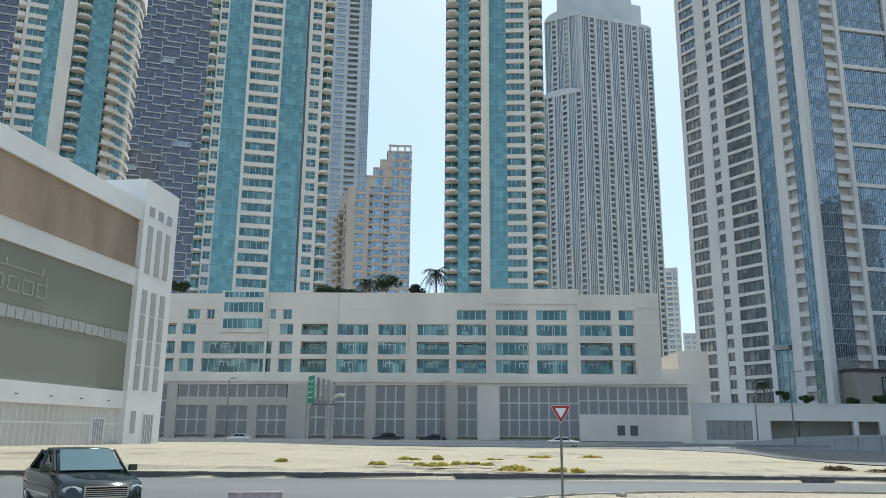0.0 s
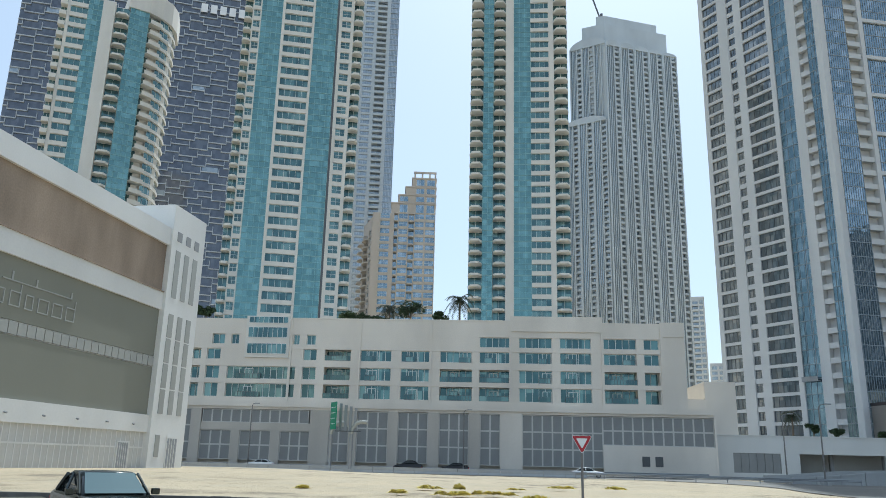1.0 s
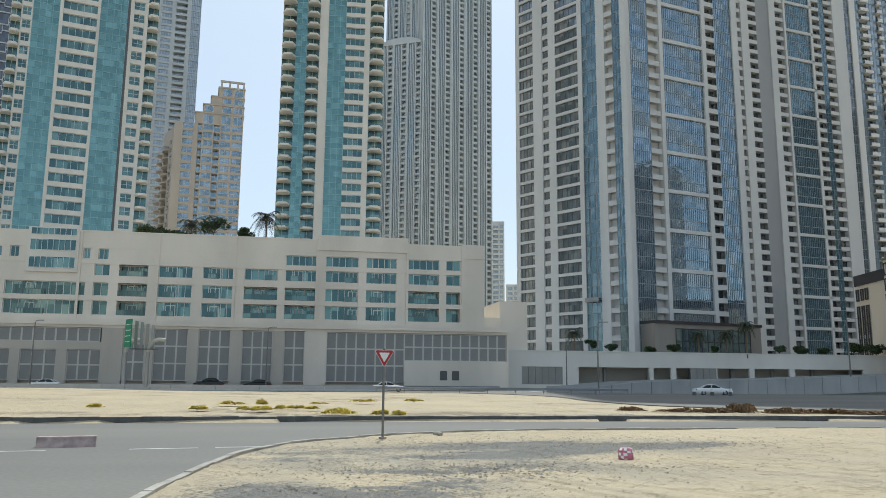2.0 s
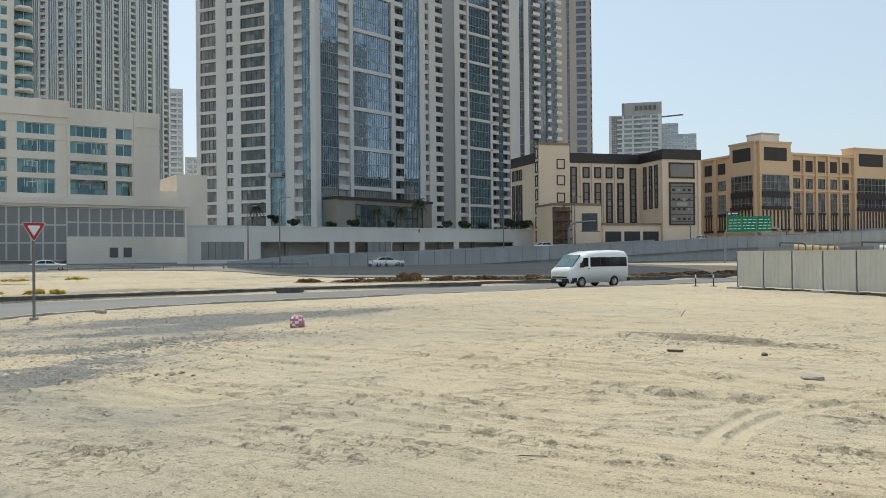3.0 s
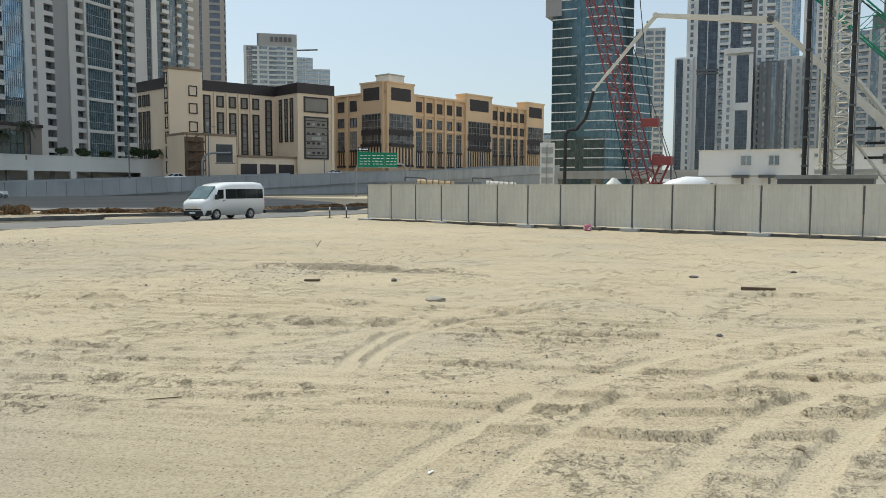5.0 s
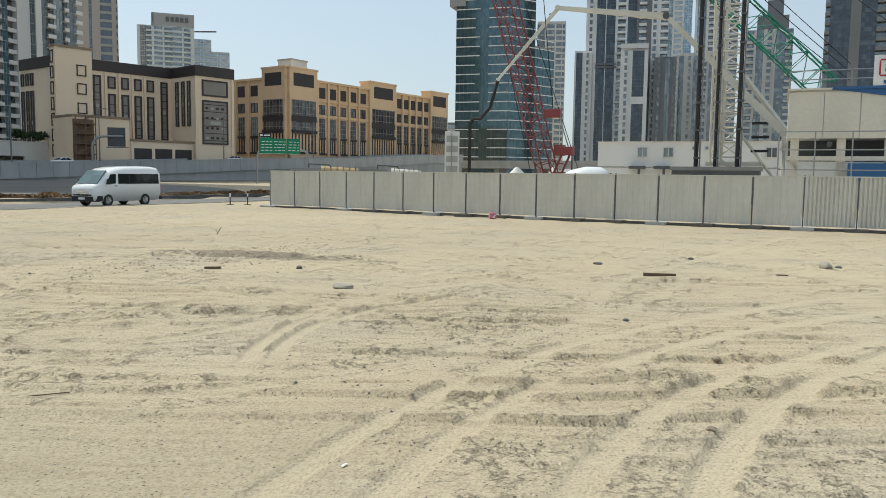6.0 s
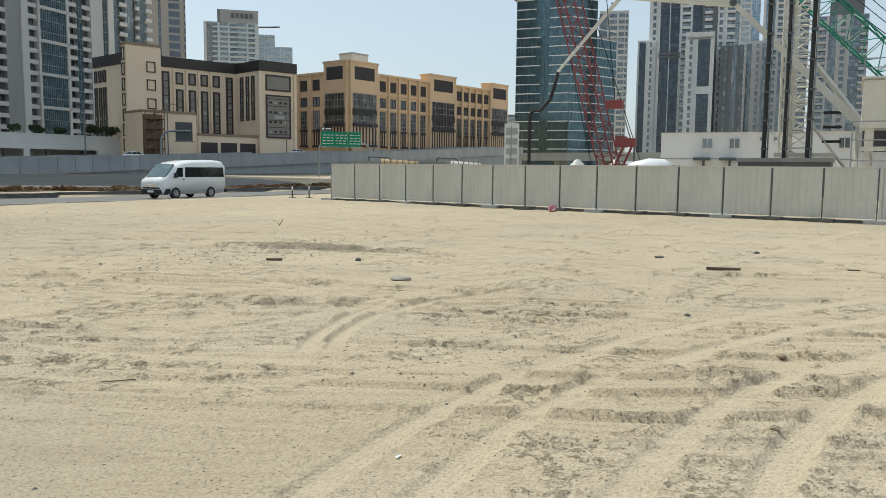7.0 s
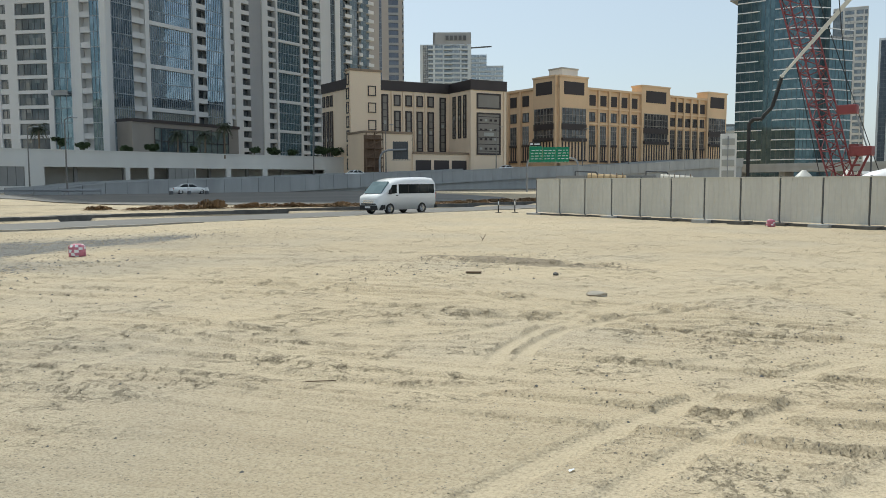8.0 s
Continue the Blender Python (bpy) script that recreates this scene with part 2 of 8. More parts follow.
def sand():
    """Pale sand with grey gravel drifts, churned brown patches, pebbles, combed lines and tread marks."""
    m, nt, p = nodes_of("sand_and_gravel")
    big, mid, grey = noise_node(nt, 0.09, 6), noise_node(nt, 0.8, 12), noise_node(nt, 0.33, 8)
    mid.inputs["Roughness"].default_value = 0.72
    grit, speck, fleck = noise_node(nt, 48, 9), noise_node(nt, 120, 5), noise_node(nt, 11, 12)
    fleck.inputs["Roughness"].default_value = 0.8
    rake, rake2 = lines_node(nt, 5.5, 114, 9.0), lines_node(nt, 13.0, 118, 9.0)
    packed, calm = attribute(nt, "packed"), attribute(nt, "calm")
    a = ramp_node(nt, 0.36, 0.64, (0.525, 0.432, 0.29), (0.605, 0.50, 0.336), big.outputs[0])
    wash = ramp_node(nt, 0.46, 0.66, (0, 0, 0), (0.4, 0.4, 0.4), grey.outputs[0])
    col = mix(nt, a.outputs[0], (0.475, 0.42, 0.325), wash.outputs[0])
    col = mix(nt, col, (0.43, 0.358, 0.238), maths(nt, "MULTIPLY", calm, 0.75))
    col = mix(nt, col, (0.29, 0.273, 0.228), maths(nt, "MULTIPLY", attribute(nt, "silt"), 0.9))
    for n, lo, hi, dark, f in ((mid, 0.34, 0.62, (0.92, 0.91, 0.90), 1.0), (rake, 0.34, 0.5, (0.93, 0.92, 0.91), 0.8), (rake2, 0.34, 0.48, (0.93, 0.92, 0.91), 0.8), (grit, 0.36, 0.56, (0.76, 0.75, 0.73), 1.0), (speck, 0.30, 0.40, (0.5, 0.48, 0.45), 0.9)):
        r = ramp_node(nt, lo, hi, dark, (1.0, 1.0, 1.0), n.outputs[0])
        col = mix(nt, col, r.outputs[0], f, "MULTIPLY")
    # churned earth; its flecks also carry painted shading of clods and rut edges
    churned = ramp_node(nt, 0.32, 0.66, (0.12, 0.095, 0.062), (0.37, 0.305, 0.21), grit.outputs[0])
    col = mix(nt, col, churned.outputs[0], patchy(nt, attribute(nt, "gravel"), fleck, 3.0, 0.48, 0.7))
    stones = ramp_node(nt, 0.36, 0.66, (0.045, 0.047, 0.048), (0.30, 0.285, 0.25), grit.outputs[0])
    col = mix(nt, col, stones.outputs[0], patchy(nt, attribute(nt, "stone"), fleck, 3.0, 0.44, 0.6))
    trod = ramp_node(nt, 0.3, 0.6, (0.43, 0.36, 0.245), (0.525, 0.437, 0.298), grit.outputs[0])
    col = mix(nt, col, trod.outputs[0], maths(nt, "MULTIPLY", packed, 0.5))
    heights = []
    for scale, share, size in ((27.0, 0.14, 0.2), (60.0, 0.2, 0.3)):
        mask, tone = pebbles(nt, scale, share, size)
        mask = maths(nt, "MULTIPLY", mask, maths(nt, "SUBTRACT", 1.0, maths(nt, "MULTIPLY", packed, 0.8)))
        c = ramp_node(nt, 0.1, 0.9, (0.13, 0.11, 0.085), (0.47, 0.41, 0.31), tone)
        col = mix(nt, col, c.outputs[0], mask)
        heights.append((mask, 0.22 / scale))
    nt.links.new(col, p.inputs["Base Color"])
    p.inputs["Roughness"].default_value = 0.95
    scuff, clod = noise_node(nt, 3.2, 12), noise_node(nt, 4.5, 10)
    scuff.inputs["Roughness"].default_value, clod.inputs["Roughness"].default_value = 0.66, 0.7
    # crusts and lines break off sharply, so their heights are stepped; wheels have pressed them flat
    patch = ramp_node(nt, 0.42, 0.56, (0.1, 0.1, 0.1), (1, 1, 1), mid.outputs[0])
    left = maths(nt, "MULTIPLY", maths(nt, "SUBTRACT", 1.0, packed), maths(nt, "SUBTRACT", 1.0, maths(nt, "MULTIPLY", calm, 0.7)))
    crust = maths(nt, "MULTIPLY", patch.outputs[0], left)
    # rows of tread blocks in the wheel tracks
    rows = maths(nt, "COSINE", maths(nt, "MULTIPLY", attribute(nt, "tread_v"), 6.2832 / 0.042))
    bars = maths(nt, "SINE", maths(nt, "ADD", maths(nt, "MULTIPLY", attribute(nt, "tread_u"), 6.2832 / 0.062), maths(nt, "MULTIPLY", attribute(nt, "tread_v"), 60.0)))
    tread = maths(nt, "MULTIPLY", maths(nt, "MULTIPLY", maths(nt, "MAXIMUM", rows, 0.0), maths(nt, "MAXIMUM", bars, -0.3)), packed)
    levels = [(scuff.outputs[0], 0.014, 0.0, 1.0, left), (clod.outputs[0], 0.016, 0.54, 0.59, crust), (rake.outputs[0], 0.005, 0.45, 0.53, crust), (rake2.outputs[0], 0.003, 0.46, 0.56, left), (fleck.outputs[0], 0.009, 0.54, 0.61, crust), (grit.outputs[0], 0.009, 0.0, 1.0, None), (tread, 0.005, 0.0, 1.0, None)]
    levels += [(h, d, 0.0, 1.0, None) for h, d in heights]
    last = None
    for height, dist, lo, hi, strength in levels:
        b = nt.nodes.new("ShaderNodeBump")
        b.inputs["Strength"].default_value, b.inputs["Distance"].default_value = 1.0, dist
        if strength is not None:
            nt.links.new(strength, b.inputs["Strength"])
        nt.links.new(ramp_node(nt, lo, hi, (0, 0, 0), (1, 1, 1), height).outputs[0] if lo else height, b.inputs["Height"])
        if last:
            nt.links.new(last.outputs[0], b.inputs["Normal"])
        last = b
    nt.links.new(last.outputs[0], p.inputs["Normal"])
    return m


ASPHALT, SAND = asphalt(), sand()


# ---- building blocks ----
def plan(bearing, d):
    """A place in plan: degrees to the right of ahead, and metres."""
    return Vector((d * math.sin(radians(bearing)), d * math.cos(radians(bearing)), 0))


def way(bearing):
    return plan(bearing, 1.0)


def thing(name, at, label, category, group="", kind="", turn=0.0):
    e = new(name)
    e.empty_display_size = 0.2
    e.matrix_basis = Matrix.Translation(at) @ Matrix.Rotation(radians(turn), 4, "Z")
    return tagged(e, label, category, group, kind)


class Geo:
    """Collects boxes, bars and prisms into one mesh with several materials."""

    def __init__(self):
        self.v, self.f, self.mi, self.mats = [], [], [], []

    def slot(self, m):
        if m not in self.mats:
            self.mats.append(m)
        return self.mats.index(m)

    def add(self, verts, faces, m):
        n, k = len(self.v), self.slot(m)
        self.v += [tuple(p) for p in verts]
        self.f += [tuple(i + n for i in q) for q in faces]
        self.mi += [k] * len(faces)
        return self

    def box(self, x0, x1, y0, y1, z0, z1, m, M=None):
        vs = [Vector((x, y, z)) for z in (z0, z1) for x, y in ((x0, y0), (x1, y0), (x1, y1), (x0, y1))]
        if M is not None:
            vs = [M @ q for q in vs]
        return self.add(vs, [(3, 2, 1, 0), (4, 5, 6, 7), (0, 1, 5, 4), (1, 2, 6, 5), (2, 3, 7, 6), (3, 0, 4, 7)], m)

    def prism(self, pts, z0, z1, m):
        n = len(pts)
        vs = [(p[0], p[1], z0) for p in pts] + [(p[0], p[1], z1) for p in pts]
        return self.add(vs, [tuple(range(n - 1, -1, -1)), tuple(range(n, 2 * n))] + [(i, (i + 1) % n, n + (i + 1) % n, n + i) for i in range(n)], m)

    def bar(self, a, b, r, m, sides=6, r2=None):
        a, b = Vector(a), Vector(b)
        q = (b - a).to_track_quat("Z", "Y").to_matrix()
        r2 = r if r2 is None else r2
        ring = [(math.cos(2 * math.pi * i / sides), math.sin(2 * math.pi * i / sides)) for i in range(sides)]
        vs = [a + q @ Vector((c * r, s * r, 0)) for c, s in ring] + [b + q @ Vector((c * r2, s * r2, 0)) for c, s in ring]
        return self.add(vs, [tuple(range(sides - 1, -1, -1)), tuple(range(sides, 2 * sides))] + [(i, (i + 1) % sides, sides + (i + 1) % sides, sides + i) for i in range(sides)], m)

    def tube(self, pts, r, m, sides=8):
        for a, b in zip(pts[:-1], pts[1:]):
            self.bar(a, b, r, m, sides)
        return self

    def profile(self, pts, x0, x1, m):
        """An outline in y, z drawn out along x."""
        n = len(pts)
        vs = [(x0, p[0], p[1]) for p in pts] + [(x1, p[0], p[1]) for p in pts]
        return self.add(vs, [tuple(range(n)), tuple(range(2 * n - 1, n - 1, -1))] + [(i, n + i, n + (i + 1) % n, (i + 1) % n) for i in range(n)], m)

    def mesh(self, name, bevel=0.0, smooth=False):
        me = bpy.data.meshes.new(name)
        me.from_pydata(self.v, [], self.f)
        for m in self.mats:
            me.materials.append(m)
        me.polygons.foreach_set("material_index", self.mi)
        if bevel or smooth:
            bm = bmesh.new()
            bm.from_mesh(me)
            bmesh.ops.recalc_face_normals(bm, faces=bm.faces)
            if bevel:
                bmesh.ops.bevel(bm, geom=bm.edges[:], offset=bevel, segments=2, profile=0.7, affect="EDGES", clamp_overlap=True)
            for f in bm.faces:
                f.smooth = smooth
            bm.to_mesh(me)
            bm.free()
        me.update()
        return me


def part(name, geo, parent, label="", at=None, bevel=0.0, smooth=False, kind=""):
    me = geo.mesh(name, bevel, smooth) if isinstance(geo, Geo) else geo
    ob = new(name, me)
    ob.parent = parent
    if at is not None:
        ob.matrix_basis = at
    return tagged(ob, label, kind=kind)


def solo(name, geo, label, category, at=None, group="", kind="", bevel=0.0, smooth=False):
    ob = new(name, geo.mesh(name, bevel, smooth) if isinstance(geo, Geo) else geo)
    if at is not None:
        ob.matrix_basis = at
    return tagged(ob, label, category, group, kind)


class Facades:
    """Sets facade pieces on a building: the first of a kind as objects, the rest joined."""
    stock = {}

    def __init__(self, root, limit=300):
        self.root, self.limit, self.count, self.rest = root, limit, {}, {}

    def face(self, a, b):
        """A frame on the wall line from a to b (left to right as seen from outside)."""
        u = (b - a).normalized()
        m = Matrix.Identity(4)
        m.col[0][:3], m.col[1][:3], m.col[2][:3] = u, Vector((-u.y, u.x, 0)), (0, 0, 1)
        m.translation = Vector((a.x, a.y, 0)) - self.root.matrix_basis.translation
        return m

    def put(self, name, key, make, m):
        k = (name, key)
        if k not in Facades.stock:
            Facades.stock[k] = make().mesh(name)
        me = Facades.stock[k]
        n = self.count.get(name, 0)
        if n < self.limit:
            self.count[name] = n + 1
            ob = new(name, me)
            ob.parent, ob.matrix_basis = self.root, m
        else:
            g = self.rest.setdefault(name, Geo())
            vs = [m @ v.co for v in me.vertices]
            base = len(g.v)
            g.v += [tuple(v) for v in vs]
            for p in me.polygons:
                g.f.append(tuple(i + base for i in p.vertices))
                g.mi.append(g.slot(me.materials[p.material_index]))

    def close(self):
        plural = {"window": "upper_windows", "spandrel": "upper_spandrels", "balcony": "upper_balconies", "curtain_panel": "upper_curtain_panels"}
        for name, g in self.rest.items():
            part(plural.get(name, name + "s"), g, self.root, kind="stuff")


def window_geo(w, h, glass, frame, nx, nz=1, t=0.07, deep=0.08):
    """A window in one piece: panes set back in a frame with bars; x across, z up, its face towards -y."""
    g = Geo()

    def stops(length, n):
        c = length / n
        out = [0.0]
        for i in range(n):
            out += [i * c + (t if i == 0 else t / 2), (i + 1) * c - (t if i == n - 1 else t / 2)]
        return out + [length]
    xs, zs = stops(w, nx), stops(h, nz)
    idx = {}

    def vert(x, y, z):
        if (x, y, z) not in idx:
            idx[(x, y, z)] = len(g.v)
            g.v.append((x, y, z))
        return idx[(x, y, z)]

    def quad(a, b, c, d, m):
        g.f.append((vert(*a), vert(*b), vert(*c), vert(*d)))
        g.mi.append(g.slot(m))
    for i in range(len(xs) - 1):
        for j in range(len(zs) - 1):
            pane = i % 2 == 1 and j % 2 == 1
            y = 0.0 if pane else -deep
            x0, x1, z0, z1 = xs[i], xs[i + 1], zs[j], zs[j + 1]
            quad((x0, y, z0), (x1, y, z0), (x1, y, z1), (x0, y, z1), glass if pane else frame)
            if pane:
                for (ax, az), (bx, bz) in (((x0, z0), (x1, z0)), ((x1, z0), (x1, z1)), ((x1, z1), (x0, z1)), ((x0, z1), (x0, z0))):
                    quad((ax, -deep, az), (bx, -deep, bz), (bx, 0.0, bz), (ax, 0.0, az), frame)
    for (ax, az), (bx, bz) in (((0, 0), (w, 0)), ((w, 0), (w, h)), ((w, h), (0, h)), ((0, h), (0, 0))):
        quad((bx, -deep, bz), (ax, -deep, az), (ax, 0.06, az), (bx, 0.06, bz), frame)
    return g


def balcony_geo(w, depth, wall, rail, solid=False):
    """A balcony slab with its upstand, in one piece."""
    h, t = (1.0, 0.15) if solid else (1.05, 0.06)
    g = Geo()
    n = 6
    pts = [(1.4, -0.25), (-depth, -0.25), (-depth, h), (-depth + t, h), (-depth + t, 0.0), (1.4, 0.0)]
    vs = [(0, *p) for p in pts] + [(w, *p) for p in pts]
    g.add(vs, [(0, 1, 4, 5), (1, 2, 3, 4), (6, 11, 10, 7), (7, 10, 9, 8)] + [(i, n + i, n + (i + 1) % n, (i + 1) % n) for i in range(n)], wall)
    return g


def open_balcony_geo(w, depth, wall):
    """A balcony with a pointed slab and a low upstand, in one skin."""
    g = Geo()
    nose = [(0.0, 0.0), (w * 0.22, -depth), (w * 0.78, -depth), (w, 0.0)]
    inner = [(0.1, 0.06), (w * 0.22 + 0.05, -depth + 0.12), (w * 0.78 - 0.05, -depth + 0.12), (w - 0.1, 0.06)]
    vs = []
    for (x, y), (u, v) in zip(nose, inner):
        vs += [(x, 1.4, -0.28), (x, y, -0.28), (x, y, 0.3), (u, v, 0.3), (u, v, 0.0), (u, 1.4, 0.0)]
    fs = [(i * 6 + k, i * 6 + (k + 1) % 6, (i + 1) * 6 + (k + 1) % 6, (i + 1) * 6 + k) for i in range(3) for k in range(6)]
    g.add(vs, fs + [(5, 4, 3, 2, 1, 0), (18, 19, 20, 21, 22, 23)], wall)
    return g


def clad(fac, M, bays, z0, floors, fh, style):
    """Fills a wall with vertical bays: (from, to, kind). Face at y=0 of M, core 1.5 m behind it."""
    wall, glass, frame = style["wall"], style["glass"], style["frame"]
    for s0, s1, kind, *opt in bays:
        w = s1 - s0
        z1 = z0 + floors * fh
        if kind == "pier":
            o = opt[0] if opt else 0.25
            part("pier", Geo().box(s0, s1, -o, 1.5, z0, z1, opt[1] if len(opt) > 1 else wall), fac.root, at=M)
            continue
        for i in range(floors):
            z = z0 + i * fh
            T = M @ Matrix.Translation((s0, 0, z))
            if kind == "rib":
                hs = opt[0] if opt else 1.2
                nx = max(2, round(w / 1.4))
                fac.put("spandrel", (w, hs, wall.name), lambda: Geo().box(0, w, -0.35, 1.5, 0, hs, wall), T)
                fac.put("window", (w, fh - hs, glass.name), lambda: window_geo(w, fh - hs, glass, frame, nx), T @ Matrix.Translation((0, 0.15, hs)))
            elif kind == "cur":
                gl = opt[0] if opt else glass
                nx = max(2, round(w / (opt[1] if len(opt) > 1 else 1.5)))
                bars = style.get("bars", frame)
                fac.put("curtain_panel", (w, fh, gl.name, nx, bars.name), lambda: window_geo(w, fh, gl, bars, nx, style.get("rows", 2), 0.09), T @ Matrix.Translation((0, -0.1, 0)))
            elif kind == "fins":
                nx = max(2, round(w / 0.9))
                fac.put("curtain_panel", (w, fh, glass.name, "fin"), lambda: fin_geo(w, fh, glass, style["fin"], nx), T)
            elif kind == "pun":
                m = opt[0] if opt else 0.25
                fac.put("spandrel", (w, 1.2, wall.name, "p"), lambda: Geo().box(0, w, -0.1, 1.5, 0, 1.2, wall), T)
                fac.put("window", (w * (1 - 2 * m), fh - 1.2, glass.name), lambda: window_geo(w * (1 - 2 * m), fh - 1.2, glass, frame, 2, 2), T @ Matrix.Translation((w * m, 0.3, 1.2)))
            elif kind == "bal":
                dp, solid = (opt + [1.2, True])[:2] if opt else (1.2, True)
                fac.put("balcony", (w, dp, solid, wall.name), lambda: balcony_geo(w, dp, wall, style["rail"], solid), T)
                fac.put("window", (w, fh - 0.25, "b", glass.name), lambda: window_geo(w, fh - 0.3, glass, frame, 2), T @ Matrix.Translation((0, 1.3, 0)))
            elif kind == "opn":
                dp = opt[0] if opt else 1.4
                fac.put("balcony", (w, dp, "o", wall.name), lambda: open_balcony_geo(w, dp, wall), T)
                fac.put("window", (w, fh - 0.25, "b", glass.name), lambda: window_geo(w, fh - 0.3, glass, frame, 2), T @ Matrix.Translation((0, 1.3, 0)))
        if kind == "pun":
            m = (opt[0] if opt else 0.25) * w
            part("pier", Geo().box(s0, s0 + m, -0.13, 1.5, z0, z1, wall), fac.root, at=M)
            part("pier", Geo().box(s1 - m, s1, -0.13, 1.5, z0, z1, wall), fac.root, at=M)


def fin_geo(w, h, glass, fin, nx):
    return window_geo(w, h, glass, fin, nx, 1, 0.14, 0.35)


def core(root, pts, z0, z1, m, name="core"):
    """The solid behind the facades, from a plan outline in world places."""
    o = root.matrix_basis.translation
    return part(name, Geo().prism([(p.x - o.x, p.y - o.y) for p in pts], z0, z1, m), root)


def block(name, a, b, depth, z0, z1, m, label, category="tower", inset=1.5, limit=0):
    """A building with its front on the line a to b; returns root, facades, frame, length."""
    a, b = Vector(a), Vector(b)
    u = (b - a).normalized()
    n = Vector((-u.y, u.x, 0))
    root = thing(name, a, label, category)
    core(root, [a + n * inset, b + n * inset, b + n * depth, a + n * depth], z0, z1, m)
    fac = Facades(root, limit)
    return root, fac, fac.face(a, b), (b - a).length


# ---- ground and roads ----
NEAR_KERB = [(-3.2, -40.0), (-2.9, 8.0), (-2.6, 13.0), (-2.2, 16.5), (-1.6, 20.0), (-0.4, 22.9), (1.1, 24.6), (3.0, 26.3), (5.1, 27.4), (8.5, 28.3), (12.3, 28.6), (17.5, 28.6), (23.0, 28.5), (33.0, 28.3), (60.0, 27.5), (160.0, 22.0)]
FAR_KERB = [(-140.0, 30.0), (-60.0, 33.0), (-20.0, 34.8), (-5.0, 36.0), (15.0, 36.4), (33.0, 35.9), (60.0, 34.6), (160.0, 29.0)]


def smooth_line(pts, step=0.8):
    """Points along a rounded line through the given ones."""
    p = [Vector((x, y, 0)) for x, y in pts]
    out = []
    for i in range(len(p) - 1):
        a, b = p[i], p[i + 1]
        t0 = (p[i + 1] - p[max(0, i - 1)]) * 0.5
        t1 = (p[min(len(p) - 1, i + 2)] - p[i]) * 0.5
        L = (b - a).length
        t0, t1 = t0.normalized() * L, t1.normalized() * L
        n = max(1, min(300, int(L / step)))
        for k in range(n):
            s = k / n
            out.append(a * (2 * s ** 3 - 3 * s ** 2 + 1) + t0 * (s ** 3 - 2 * s ** 2 + s) + b * (-2 * s ** 3 + 3 * s ** 2) + t1 * (s ** 3 - s ** 2))
    return out + [p[-1]]


near_line, far_line = smooth_line(NEAR_KERB), smooth_line(FAR_KERB)


def axis(stops):
    """Grid lines whose spacing changes along the way: (from, to, spacing)."""
    out = []
    for a, b, s in stops:
        n = max(1, round((b - a) / s))
        out += [a + (b - a) * i / n for i in range(n)]
    return np.array(out + [stops[-1][1]])


FRESH_RUTS = [  # lines along which wheels have lately pressed the sand: half width, points
    (0.10, [(2.2, 2.3), (3.58, 2.49), (4.7, 2.49), (5.9, 2.35), (7.28, 2.04), (8.25, 1.71), (9.72, 1.03), (12.85, -1.03), (16.0, -3.6)]),
    (0.10, [(2.2, 1.8), (3.6, 1.94), (4.85, 1.94), (6.09, 1.72), (7.82, 1.1), (9.05, 0.51), (11.03, -0.87), (14.0, -3.4)]),
    (0.11, [(2.4, 0.95), (3.93, 1.09), (4.88, 1.01), (6.07, 0.79), (7.56, 0.12), (9.04, -0.72), (11.5, -2.4)]),
    (0.115, [(2.6, 0.4), (4.22, 0.48), (5.19, 0.39), (6.32, 0.12), (7.74, -0.45), (9.4, -1.3), (11.5, -2.9)]),
    (0.085, [(5.45, 3.95), (6.27, 4.39), (6.93, 4.57), (7.71, 4.6), (8.55, 4.47), (10.2, 3.7)]),
    (0.085, [(5.2, 4.1), (6.01, 4.52), (6.76, 4.77), (7.48, 4.9), (8.6, 4.9)])]
OLD_RUTS = [  # older, half worn away
    [(4.3, 7.2), (4.83, 5.09), (5.48, 3.6), (6.02, 3.16), (7.4, 2.64), (10.0, 1.9), (14.0, 1.5)],
    [(3.7, 6.3), (4.27, 4.5), (4.71, 3.86), (5.37, 3.31), (7.04, 2.51), (9.0, 1.6)],
    [(4.4, 8.4), (5.24, 5.87), (5.86, 5.46), (7.37, 5.11), (10.26, 4.82), (14.0, 2.6)],
    [(6.0, 11.5), (7.9, 8.35), (8.36, 6.68), (8.11, 5.3), (8.6, 4.2)],
    [(0.5, 10.0), (4.0, 8.0), (8.0, 6.4), (14.0, 5.0)], [(0.0, 8.6), (4.0, 6.9), (8.0, 5.4), (13.0, 4.0)],
    [(-0.5, 12.0), (5.0, 9.5), (10.0, 8.4), (17.0, 8.6)], [(1.0, 6.5), (3.5, 7.0), (6.0, 8.4), (9.0, 10.8)], [(9.0, 2.2), (12.0, 2.5), (20.0, 1.0), (26.0, -0.2)]]
RUTS = FRESH_RUTS + [(0.10, line) for line in OLD_RUTS]


def lump(X, Y, s, seed, ridge=False):
    """Smooth value noise of cell size s, from -1 to 1."""
    tab = np.random.RandomState(seed).uniform(-1, 1, (128, 128))
    u, v = X / s + 977.3, Y / s + 531.7
    iu, iv = np.floor(u).astype(int), np.floor(v).astype(int)
    fu, fv = u - iu, v - iv
    fu, fv = fu * fu * (3 - 2 * fu), fv * fv * (3 - 2 * fv)
    a, b, c, d = tab[iu % 128, iv % 128], tab[(iu + 1) % 128, iv % 128], tab[iu % 128, (iv + 1) % 128], tab[(iu + 1) % 128, (iv + 1) % 128]
    n = (a * (1 - fu) + b * fu) * (1 - fv) + (c * (1 - fu) + d * fu) * fv
    return 1 - 2 * np.abs(n) if ridge else n


GRID = {}


